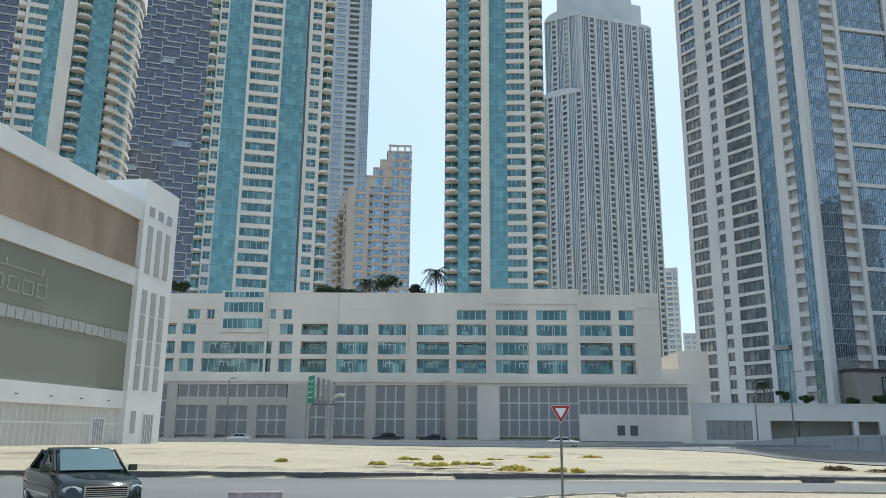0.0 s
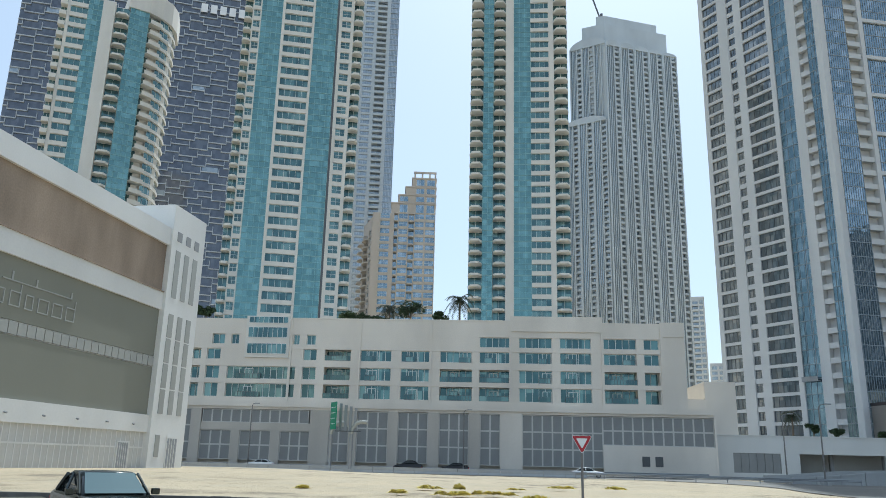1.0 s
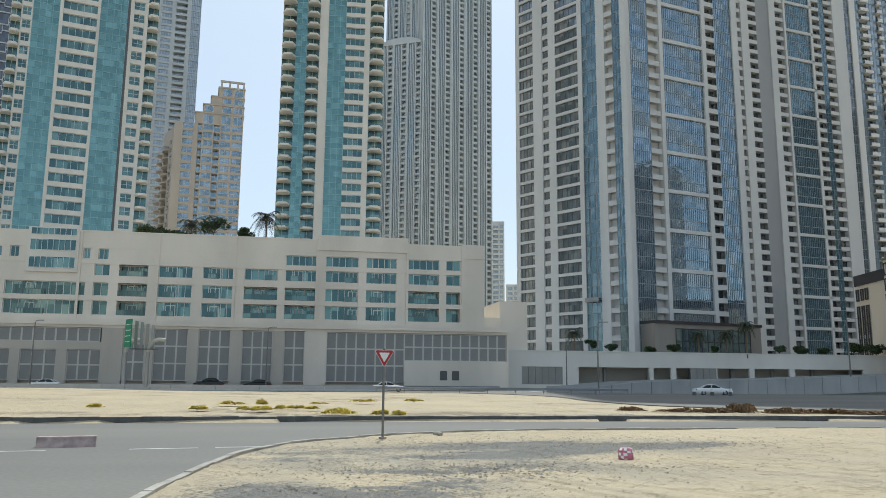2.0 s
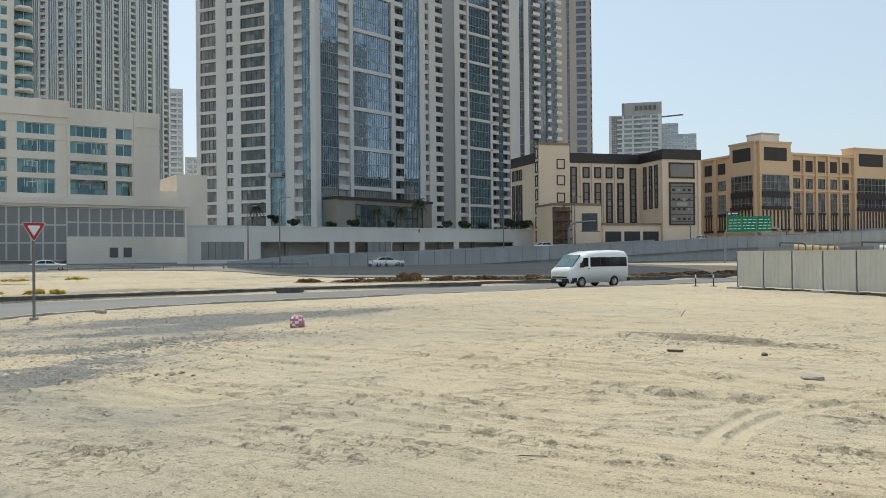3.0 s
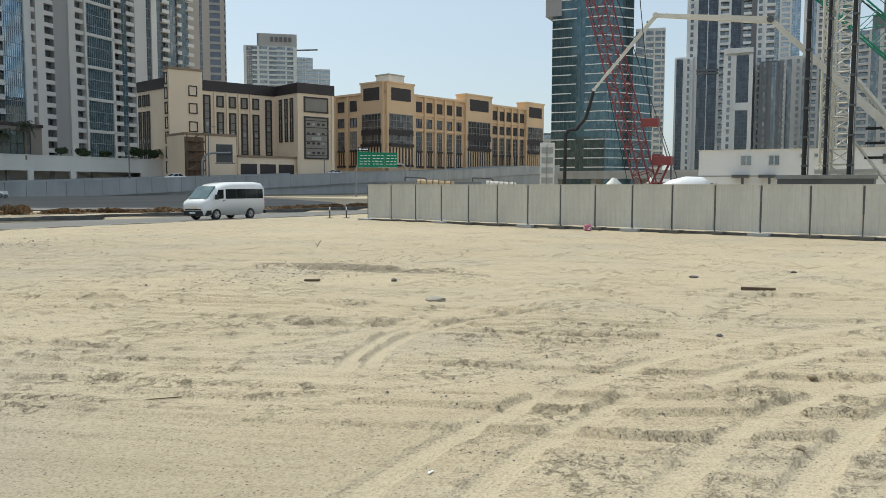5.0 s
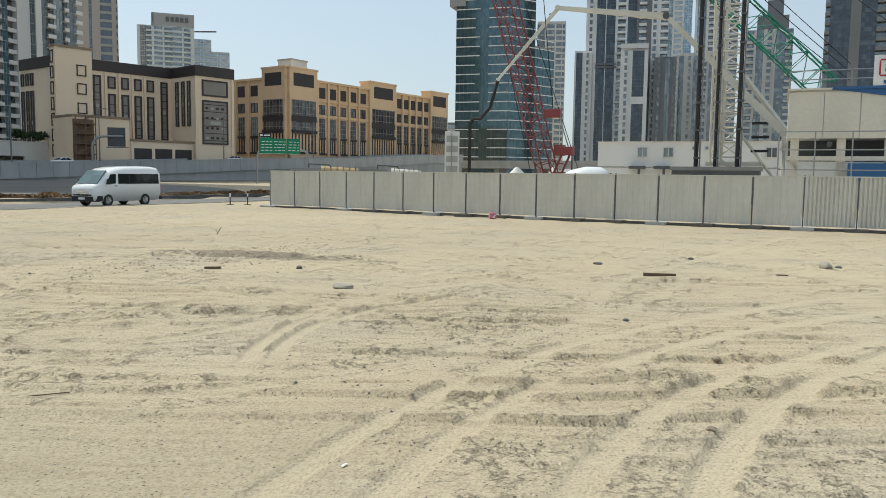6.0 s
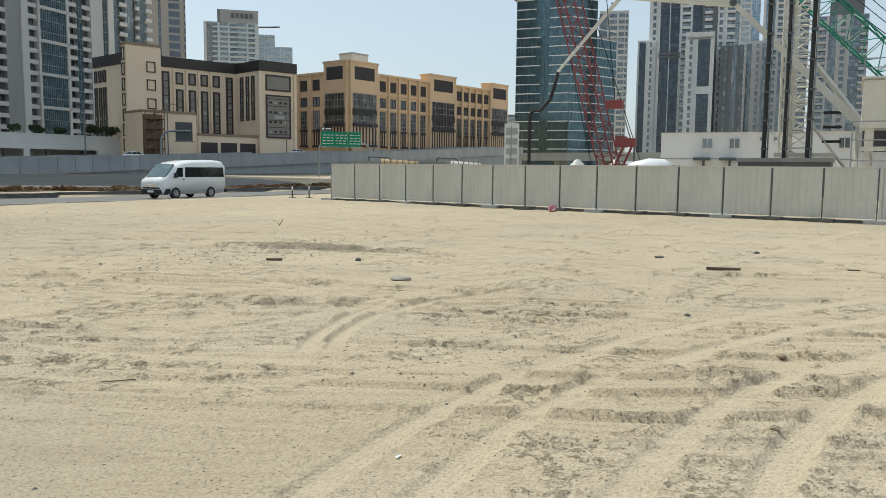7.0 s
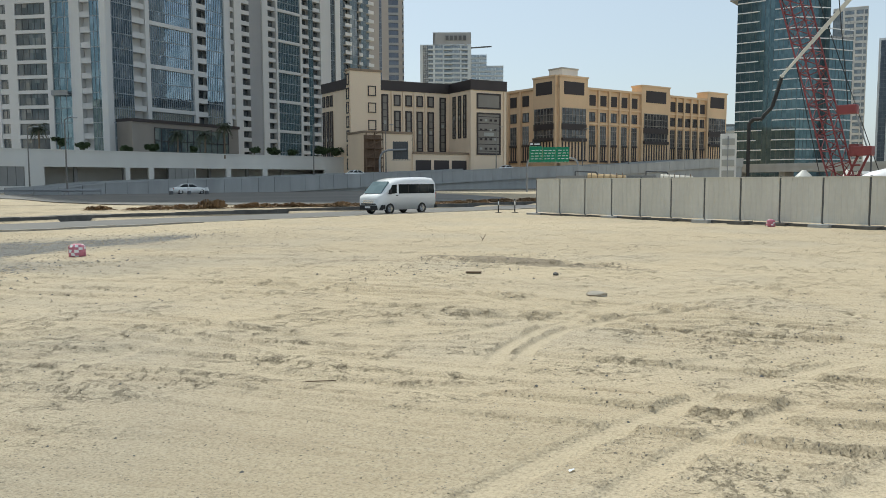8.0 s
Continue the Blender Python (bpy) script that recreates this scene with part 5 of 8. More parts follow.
def stepped_grey():
    l, c, r = plan(5.62, 434), plan(8.83, 425), plan(14.15, 450)
    root = thing("grey_tower", c, "grey-blue stepped tower with vertical ribs and balconies", "tower")
    style = {"wall": RIBGREY, "glass": GLASS_FAR, "frame": RIBGREY, "rail": RIBGREY, "fin": RIBGREY}
    back = way(10) * 34
    core(root, [l + way(20) * 1.8, c + way(10) * 1.8, r + way(0) * 1.8, r + back, l + back], 0, 196, RIBGREY)
    F = Facades(root, 90)

    def modules(L, n, x0=0.0):
        """Ribbed bays: a proud rib, fins, a rib, a narrow balcony stack."""
        out, w = [], (L - x0) / n
        for i in range(n):
            x = x0 + i * w
            out += [(x, x + 0.09 * w, "pier", 1.2), (x + 0.09 * w, x + 0.54 * w, "pier", 0.0, GLASS_SLATE), (x + 0.54 * w, x + 0.62 * w, "pier", 1.0), (x + 0.62 * w, x + 0.93 * w, "bal", 0.4, True), (x + 0.93 * w, x + w, "pier", 1.0)]
            out += [(x + (0.2 + 0.12 * k) * w, x + (0.235 + 0.12 * k) * w, "pier", 0.6) for k in range(3)]
        return out
    ML, MR = F.face(l, c), F.face(c, r)
    LL, LR = (c - l).length, (r - c).length
    clad(F, ML, modules(LL, 3), 40, 45, 3.4, style)
    clad(F, MR, modules(LR, 5), 40, 45, 3.4, style)
    # the shaft goes on above the shoulder, set back on one side
    up = LL * 0.12
    core(root, [l + (c - l) * 0.14 + way(20) * 4.5, c + way(10) * 2.0, r + way(0) * 1.8, r + back, l + (c - l) * 0.14 + back], 196, 243, RIBGREY, "upper_block")
    clad(F, ML @ Matrix.Translation((0, 2.4, 0)), modules(LL, 3, up), 193, 15, 3.4, style)
    clad(F, MR, modules(LR, 5), 193, 14, 3.4, style)
    F.close()
    # rounded heads over the ribs
    def head(M, x0, x1, z, rise, y=-1.1):
        g, n = Geo(), 10
        top = [(x0 + (x1 - x0) * 0.5 * (1 - math.cos(math.pi * k / n)), z + rise * math.sin(math.pi * k / n)) for k in range(n + 1)]
        m = len(top)
        g.add([(x, y, zz) for x, zz in top] + [(x, 0.2, zz) for x, zz in top], [tuple(range(m)), tuple(range(2 * m - 1, m - 1, -1))] + [(i, m + i, m + (i + 1) % m, (i + 1) % m) for i in range(m)], RIBGREY)
        part("rounded_head", g, root, at=M)
    head(ML, 0, LL, 193, 4.0)
    for i in range(5):
        head(MR, LR * i / 5, LR * (i + 1) / 5, 240.6, 4.0 - 0.5 * i)
    head(ML @ Matrix.Translation((0, 2.4, 0)), up, LL, 243, 6.0)
    f, b = c + (l - c) * 0.55 + way(10) * 4, c + (r - c) * 0.9 + way(0) * 4
    core(root, [f, c + way(10) * 5, b, b + way(10) * 24, f + way(10) * 24], 243, 258, RIBGREY, "crown")
    f2, b2 = c + (l - c) * 0.2 + way(10) * 7, c + (r - c) * 0.78 + way(0) * 7
    core(root, [f2, c + way(10) * 8, b2, b2 + way(10) * 16, f2 + way(10) * 16], 258, 265, RIBGREY, "crown")
    g = Geo().bar((4, 10, 262), (-4, 10, 284), 0.5, DARKFRAME).bar((4, 10, 256), (4, 10, 268), 0.9, DARKFRAME)
    part("roof_crane", g, root, at=MR)


stepped_grey()
fin_tower("far_tower", "pale distant tower with balconies", 14.0, 15.1, 520, 108, 3.4, [(0, 0.25, "pier", 0.3), (0.25, 0.6, "bal", 0.8, True), (0.6, 1, "pun", 0.2)], HAZE, TOWERWHITE, 10)
fin_tower("far_tower", "pale low distant tower", 15.2, 16.4, 560, 70, 3.4, [(0, 0.5, "pun", 0.2), (0.5, 1, "rib", 1.2)], HAZE, TOWERWHITE, 10)


def tower_k1():
    c, l, r = plan(24.2, 190), plan(16.1, 211), plan(31.9, 214)
    root = thing("framed_tower", c, "tall white framed tower with glass curtain walls", "tower")
    n1, n2 = Vector((-(c - l).normalized().y, (c - l).normalized().x, 0)), Vector((-(r - c).normalized().y, (r - c).normalized().x, 0))
    core(root, [l + n1 * 1.5, c + n1 * 0.8 + n2 * 0.8, r + n2 * 1.5, r + n2 * 32, l + n1 * 30], 0, 227, TOWERWHITE)
    F = Facades(root, 300)
    M = F.face(l, c)
    L = (c - l).length
    z0, fh, n = 8.4, 3.3, 66
    clad(F, M, [(-0.4, 0.9, "pier", 0.3), (0.9, 5.9, "rib", 0.75), (5.9, 9.0, "pier", 0.3), (9.0, 11.2, "pun", 0.02), (11.2, 13.5, "pier", 0.3), (13.5, 21.0, "rib", 0.75), (21.0, 22.3, "pier", 0.4),
                (22.3, 26.8, "cur", GLASS_DEEP, 1.3), (26.8, 29.3, "pier", 0.4), (29.3, 31.6, "bal", 0.2, True), (31.6, 34.3, "cur", GLASS_DEEP, 1.0), (34.3, L + 0.6, "pier", 0.8)], z0, n, fh, FRAMED)
    M2 = F.face(c, r)
    L2 = (r - c).length
    clad(F, M2, [(1.0, 6.9, "cur", GLASS_BLUE, 0.62), (6.9, 10.2, "bal", 0.3, True), (10.2, 11.3, "pier", 0.7), (11.3, 24.4, "cur", GLASS_BLUE, 0.62), (24.4, 25.6, "pier", 0.7), (25.6, 29.0, "bal", 0.3, True), (29.0, 35.0, "cur", GLASS_BLUE, 0.62), (35.0, L2 + 0.3, "pier", 0.5)], z0, n, fh, FRAMED)
    me = Geo().box(10.2, 25.6, -0.6, 0, 0, 0.9, TOWERWHITE).mesh("cross_band")
    for i in range(3, n, 3):
        part("cross_band", me, root, at=M2 @ Matrix.Translation((0, 0, z0 + i * fh)))
    # brown entrance box before the glass
    g = Geo().box(2.0, 34.5, -5.0, 0.0, 8.0, 15.2, BRONZE2)
    part("entrance_glazing", window_geo(23.0, 6.0, GLASS_DEEP, BRONZE, 12, 2, 0.14), root, at=M2 @ Matrix.Translation((8.0, -5.06, 8.2)))
    part("entrance_roof", Geo().box(2.0, 34.6, -5.4, 0.0, 15.2, 15.9, BRONZE), root, at=M2)
    part("entrance_box", g, root, "brown clad glazed entrance", at=M2)
    # window-cleaning cradle
    part("cradle", Geo().box(22.6, 26.6, -1.6, -0.6, 21.0, 21.2, STEEL).box(22.6, 26.6, -1.6, -1.5, 21.2, 22.1, STEEL).box(22.8, 22.9, -1.1, -1.0, 22.1, 60, STEEL).box(26.3, 26.4, -1.1, -1.0, 22.1, 60, STEEL), root, at=M)
    part("cradle", Geo().box(0.0, 2.6, -1.6, -0.6, 15.0, 15.2, STEEL).box(0, 2.6, -1.6, -1.5, 15.2, 16.2, STEEL), root, at=M)
    F.close()


def tower_k2():
    a, b = plan(31.6, 254), plan(38.95, 290)
    root, F, M, L = block("framed_tower", a, b, 34, 0, 227, TOWERWHITE, "tall white and grey framed tower with narrow glazing", limit=240)
    k = L / 51.0
    bays = [(0, 3.0, "pier", 0.5), (3.0, 4.6, "bal", 0.2, True), (4.6, 7.6, "pier", 0.6), (7.6, 11.2, "bal", 0.3, True), (11.2, 16.6, "pier", 0.3, GREYCLAD), (16.6, 19.2, "pier", 0.7), (19.2, 23.0, "bal", 0.2, True), (23.0, 23.8, "pier", 0.7), (23.8, 34.8, "cur", GLASS_DEEP, 0.75),
            (34.8, 35.8, "pier", 0.6), (35.8, 39.4, "bal", 0.3, True), (39.4, 41.8, "cur", GLASS_DEEP, 1.0), (41.8, 45.4, "bal", 0.3, True), (45.4, 51.0, "pier", 0.6)]
    z0, fh, n = 8.4, 3.3, 66
    clad(F, M, [(x0 * k, x1 * k, *r) for x0, x1, *r in bays], z0, n, fh, FRAMED)
    me = Geo().box(23.0 * k, 35.8 * k, -0.6, 0, 0, 0.9, TOWERWHITE).mesh("cross_band")
    for i in range(3, n, 3):
        part("cross_band", me, root, at=M @ Matrix.Translation((0, 0, z0 + i * fh)))
    F.close()


tower_k1(), tower_k2()
fin_tower("white_tower", "white and dark glass tower with corner balconies", 38.6, 41.9, 300, 220, 3.4,
          [(0, 0.1, "pier", 0.6), (0.1, 0.2, "cur", GLASS_GREY), (0.2, 0.3, "pier", 0.6), (0.3, 0.38, "cur", GLASS_FAR), (0.38, 0.52, "bal", 1.3, False), (0.52, 0.68, "cur", GLASS_FAR), (0.68, 0.76, "bal", 1.2, False), (0.76, 0.88, "cur", GLASS_FAR), (0.88, 1, "bal", 1.4, False)],
          {**FRAMED, "wall": WHITE, "glass": GLASS_FAR}, WHITE, 20, d1=318)
fin_tower("brown_tower", "grey-brown tower with bands of dark windows", 41.5, 44.2, 360, 230, 3.3,
          [(0, 0.35, "pier", 0.3, GREYBROWN), (0.35, 0.42, "cur", GLASS_DARK), (0.42, 0.6, "pier", 0.3, GREYBROWN), (0.6, 0.86, "rib", 1.1), (0.86, 0.96, "pier", 0.2, GREYBROWN), (0.96, 1.0, "bal", 1.0, True)], {**FRAMED, "wall": GREYCLAD, "glass": GLASS_DARK}, GREYBROWN, 20)


def far_office():
    d = 620
    root, M, L = fin_tower("far_office_block", "distant grey office block with rooftop sign", 45.35, 49.0, d, 108, 3.6, [(0, 0.05, "pier", 0.8), (0.05, 0.16, "cur", GLASS_GREY), (0.16, 0.25, "bal", 1.0, True), (0.25, 0.29, "pier", 1.0), (0.29, 0.44, "rib", 1.4), (0.44, 0.47, "pier", 0.8), (0.47, 0.62, "bal", 1.2, True), (0.62, 0.78, "rib", 1.4), (0.78, 0.81, "pier", 0.8), (0.81, 0.93, "bal", 1.2, True), (0.93, 1.0, "pier", 0.8)], {**HAZE, "wall": RIBGREY, "glass": GLASS_GREY}, RIBGREY, 10)
    g = Geo().box(0.25 * L, L, 0, 1.0, 108, 117, GREYCLAD).box(0.25 * L, 0.3 * L, 0, 20, 100, 117, GREYCLAD)
    part("roof_screen", g, root, at=M)
    for i in range(5):
        x = (0.5 + i * 0.085) * L
        part("sign_bar", Geo().box(x, x + 2.2, -0.5, 0.0, 111, 114.5, DARKFRAME), root, at=M)
    part("roof_crane", Geo().bar((L, 5, 106), (L + 16, 5, 107), 0.6, DARKFRAME).bar((L - 4, 5, 100), (L - 4, 5, 110), 0.6, DARKFRAME), root, at=M)
    for b0, b1, z in ((48.9, 50.1, 97), (49.9, 51.3, 88)):
        fin_tower("far_tower", "distant pale stepped apartment tower", b0, b1, 650, z + 8, 3.5, [(0, 0.4, "rib", 1.5), (0.4, 0.6, "pun", 0.2), (0.6, 1, "rib", 1.5)], {**HAZE, "wall": RIBGREY}, RIBGREY, 10)


far_office()


# ---- the beige and ochre blocks ----
def screen_geo(w, h, m_frame, m_in, border=0.35):
    """A framed decorative screen set proud of a wall."""
    g = Geo().box(0, w, -0.12, 0.0, 0, h, m_in)
    g.box(0, border, -0.25, -0.12, 0, h, m_frame).box(w - border, w, -0.25, -0.12, 0, h, m_frame)
    g.box(border, w - border, -0.25, -0.12, 0, border, m_frame).box(border, w - border, -0.25, -0.12, h - border, h, m_frame)
    if h > 4:
        for i in range(int(h / 1.6)):
            g.box(border, w - border, -0.16, -0.12, 0.8 + i * 1.6, 0.95 + i * 1.6, m_frame)
        g.box(w * 0.3, w * 0.7, -0.2, -0.12, h * 0.45, h * 0.45 + 0.8, LOUVRE)
    return g


def beige_block():
    u, v = way(108), way(18)
    o = plan(42.44, 185)
    t0 = o - u * 7.0
    inner = o + u * 18.84
    w = inner - v * 9.9
    wr = w + u * 9.56
    root = thing("beige_block", t0, "beige stone block with dark screens and bronze parapet", "commercial block")
    F = Facades(root, 300)
    left_end = plan(38.4, 196)
    core(root, [left_end, t0 + v * 2.0, t0, o, o + v * 0.6, inner + v * 0.6, w, wr, wr + v * 40, left_end + u * 20 + v * 30], 2, 23.0, BEIGE)
    core(root, [left_end - u * 0.25, t0 + v * 2.0 - u * 0.25, t0 + v * 2.0 + u * 3, o + v * 0.4 + u * 0.2, inner + v * 0.4, w - u * 0.25 - v * 0.25, wr + u * 0.25 - v * 0.25, wr + v * 39, left_end + u * 20 + v * 29], 23.0, 25.3, BRONZE, "bronze_parapet")
    core(root, [t0 - u * 0.3 - v * 0.3, o + u * 0.3 - v * 0.3, o + u * 0.3 + v * 2.2, t0 - u * 0.3 + v * 2.2], 2, 26.9, BEIGE, "corner_tower")
    core(root, [t0 - u * 0.5 - v * 0.5, o + u * 0.5 - v * 0.5, o + u * 0.5 + v * 2.4, t0 - u * 0.5 + v * 2.4], 26.9, 27.4, BEIGE2, "tower_cap")
    MT, ML, MM = F.face(t0 - v * 0.3, o - v * 0.3), F.face(left_end, t0), F.face(o + v * 0.6, inner + v * 0.6)
    MS, MF = F.face(inner, w), F.face(w, wr)
    sq = screen_geo(2.0, 2.3, BRONZE, BEIGE, 0.22).mesh("screen")
    for z in (21.4, 17.6, 13.6, 9.6):
        part("screen", sq, root, at=MT @ Matrix.Translation((4.0, 0, z)))
    MTL = F.face(t0 + v * 2.2 - u * 0.3, t0 - v * 0.3 - u * 0.3)
    tall = screen_geo(1.6, 2.6, BRONZE, BEIGE, 0.3).mesh("screen")
    for i in range(7):
        part("screen", tall, root, at=MTL @ Matrix.Translation((0.5, 0, 4.5 + i * 3.2)))
    long = screen_geo(1.3, 13.0, BRONZE, BRONZE2).mesh("long_screen")
    small = screen_geo(1.3, 2.6, BRONZE, BRONZE2, 0.3).mesh("screen")
    for x in (0.5, 2.6, 4.6):
        part("long_screen", long, root, at=ML @ Matrix.Translation((x, 0, 5.5)))
        part("screen", small, root, at=ML @ Matrix.Translation((x, 0, 19.6)))
    part("long_screen", screen_geo(1.7, 12.5, BRONZE, BRONZE2).mesh("long_screen"), root, at=MM @ Matrix.Translation((0.8, 0, 9.6)))
    lm = screen_geo(1.7, 9.6, BRONZE, BRONZE2).mesh("long_screen")
    sm = screen_geo(1.7, 2.6, BRONZE, BRONZE2, 0.3).mesh("screen")
    for x in (4.0, 7.0, 9.95, 12.9):
        part("long_screen", lm, root, at=MM @ Matrix.Translation((x, 0, 8.8)))
        part("screen", sm, root, at=MM @ Matrix.Translation((x, 0, 19.5)))
        part("pilaster", Geo().box(-0.75, -0.3, -0.45, 0.2, 8, 22.8, BEIGE), root, at=MM @ Matrix.Translation((x, 0, 0)))
    part("long_screen", screen_geo(1.7, 13.2, BRONZE, BRONZE2).mesh("long_screen"), root, at=MM @ Matrix.Translation((16.2, 0, 8.8)))
    l2 = screen_geo(1.3, 10.0, BRONZE, BRONZE2, 0.25).mesh("long_screen")
    for x in (1.6, 4.2, 6.6):
        part("long_screen", l2, root, at=MS @ Matrix.Translation((x, 0, 12.0)))
    part("wide_screen", screen_geo(6.6, 3.6, BRONZE, BRONZE2).mesh("wide_screen"), root, at=MF @ Matrix.Translation((1.5, 0, 18.7)))
    g = screen_geo(6.6, 9.8, BRONZE, BRONZE2)
    for i in range(4):
        for j in range(4):
            g.box(0.8 + i * 1.35, 1.5 + i * 1.35, -0.2, -0.12, 1.2 + j * 2.2, 1.7 + j * 2.2, LOUVRE if (i + j) % 4 == 0 else BRONZE)
    part("wide_screen", g, root, at=MF @ Matrix.Translation((1.5, 0, 8.0)))
    part("pilaster", Geo().box(-0.3, 0.5, -0.35, 0.1, 3, 22.8, BEIGE), root, at=MF)
    part("pilaster", Geo().box(8.95, 9.6, -0.35, 0.1, 3, 22.8, BEIGE), root, at=MF)
    # lower arcade; its dark bays are flat boxes on the wall face
    part("arcade_wall", Geo().box(4.2, 18.8, -9.6, 0.0, 2, 8.0, BEIGE).box(4.2, 18.8, -9.8, 0.2, 8.0, 8.5, BEIGE2), root, at=MM)
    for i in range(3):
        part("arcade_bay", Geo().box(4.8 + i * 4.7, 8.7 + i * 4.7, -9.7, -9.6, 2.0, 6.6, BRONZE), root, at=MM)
    # gabled side block and its steel stair
    part("side_block", Geo().box(-7.6, 4.2, -9.0, 0.0, 2, 12.4, BEIGE).box(-7.7, 4.3, -9.2, 0.2, 12.4, 12.9, BEIGE2), root, at=MM)
    g = Geo()
    for i in range(5):
        g.box(-7.6, -3.4, -10.2, -9.0, 3.0 + i * 2.0, 3.15 + i * 2.0, RUST)
        g.bar((-7.4, -10.1, 3.1 + i * 2.0), (-3.6, -10.1, 5.0 + i * 2.0), 0.1, RUST)
    part("stair_wall", Geo().box(-7.6, -3.4, -9.1, -9.0, 2, 12.0, RUST), root, at=MM)
    for x in (-7.5, -5.5, -3.5):
        g.box(x - 0.08, x + 0.08, -10.2, -10.04, 2, 12.6, RUST)
    part("stair", g, root, "dark steel outside stair", at=MM)
    ring = Geo()
    for i in range(20):
        t, t2 = 2 * math.pi * i / 20, 2 * math.pi * (i + 1) / 20
        ring.bar((0.6 + 0.9 * math.cos(t), -9.1, 9.5 + 1.0 * math.sin(t)), (0.6 + 0.9 * math.cos(t2), -9.1, 9.5 + 1.0 * math.sin(t2)), 0.12, BRONZE)
    part("ring_mark", ring, root, at=MM)


def ochre_block():
    u, v = way(101), way(11)
    o = plan(55.2, 215)
    end = o + u * 74.0
    left = o + v * 20.5 - u * 0
    root = thing("ochre_block", o, "ochre stone block with dark bronze bay windows", "commercial block")
    F = Facades(root, 300)
    core(root, [left, o, end, end + v * 40, left + v * 20 + u * 5], 3, 26.8, ORANGE)
    MR, ML = F.face(o, end), F.face(left, o)
    # taller bays at the corners
    def tall_bay(M, x0, w, ztop, z0=5.0):
        part("bay_body", Geo().box(x0, x0 + w, -0.9, 3, z0, ztop, ORANGE).box(x0 - 0.2, x0 + w + 0.2, -1.1, 3.2, ztop - 0.5, ztop, ORANGE), root, at=M)
        part("screen", Geo().box(x0 + 0.14 * w, x0 + 0.86 * w, -1.0, -0.9, ztop - 5.0, ztop - 1.6, BRONZE), root, at=M)
        part("bay_window", window_geo(0.86 * w, 9.0, GLASS_BROWN, BRONZE2, max(3, round(w * 0.8 / 1.2)), 5, 0.16), root, at=M @ Matrix.Translation((x0 + 0.07 * w, -0.98, 12.4)))
        part("bay_band", Geo().box(x0 + 0.06 * w, x0 + 0.94 * w, -1.2, -0.9, 15.6, 17.2, BRONZE), root, at=M)
        n = max(5, round(w * 0.86 / 1.1))
        for i in range(n):
            c = x0 + 0.09 * w + 0.82 * w * i / (n - 1)
            part("slot", Geo().box(c - 0.24, c + 0.24, -0.97, -0.9, 7.6, 12.4, BRONZE), root, at=M)
        part("bay_sill", Geo().box(x0 + 0.06 * w, x0 + 0.94 * w, -1.5, -0.9, 12.6, 13.4, BRONZE), root, at=M)
        part("bay_sill", Geo().box(x0 + 0.06 * w, x0 + 0.94 * w, -1.4, -0.9, 7.2, 7.6, BRONZE), root, at=M)
    tall_bay(MR, 0.0, 10.5, 30.0)
    tall_bay(MR, 33.0, 12.5, 29.6)
    tall_bay(MR, 64.0, 10.0, 29.6)
    tall_bay(ML, 11.8, 8.7, 30.0)
    top = Geo().box(0, 2.6, -0.2, 0.0, 0, 2.9, BRONZE).mesh("screen")
    mid = window_geo(2.6, 2.6, GLASS_BROWN, BRONZE, 2, 1, 0.14).mesh("window")
    low = window_geo(2.6, 5.2, GLASS_BROWN, BRONZE2, 3, 4, 0.14).mesh("bay_window")
    slot = Geo().box(-0.27, 0.27, -0.1, 0.0, 0, 4.0, BRONZE).mesh("slot")
    for M, spots in ((MR, [11.2 + i * 4.35 for i in range(5)] + [46.0 + i * 3.6 for i in range(5)]), (ML, [0.8, 6.0])):
        for x in spots:
            part("screen", top, root, at=M @ Matrix.Translation((x + 0.6, 0, 22.6)))
            part("window", mid, root, at=M @ Matrix.Translation((x + 0.6, -0.05, 18.2)))
            part("bay_window", low, root, at=M @ Matrix.Translation((x + 0.6, -0.06, 11.9)))
            part("sill", Geo().box(0.5, 3.3, -0.35, 0, 11.3, 11.9, BRONZE), root, at=M @ Matrix.Translation((x, 0, 0)))
            for k in range(3):
                part("slot", slot, root, at=M @ Matrix.Translation((x + 0.95 + k * 0.95, 0, 7.4)))
            part("pilaster", Geo().box(-0.35, 0.35, -0.6, 0.1, 5, 26.8, ORANGE), root, at=M @ Matrix.Translation((x - 0.1, 0, 0)))
            part("sill", Geo().box(0.4, 3.6, -0.5, 0, 7.0, 7.5, BRONZE), root, at=M @ Matrix.Translation((x, 0, 0)))
    part("cornice", Geo().box(0, 74, -0.7, 0.6, 26.8, 27.4, ORANGE).box(0, 74, -0.4, 0.1, 17.4, 17.9, ORANGE).box(0, 74, -0.4, 0.1, 21.6, 22.1, ORANGE), root, at=MR)
    part("cornice", Geo().box(0, 20.5, -0.7, 0.6, 26.8, 27.4, ORANGE), root, at=ML)
    part("plinth", Geo().box(0, 74, -1.3, 0.0, 3, 6.6, ORANGE), root, at=MR)
    part("roof_box", Geo().box(31, 38, 30, 36, 26.8, 37.6, OFFWHITE).box(30.8, 38.2, 29.8, 36.2, 37.6, 38.1, LOUVRE), root, at=MR)


beige_block(), ochre_block()


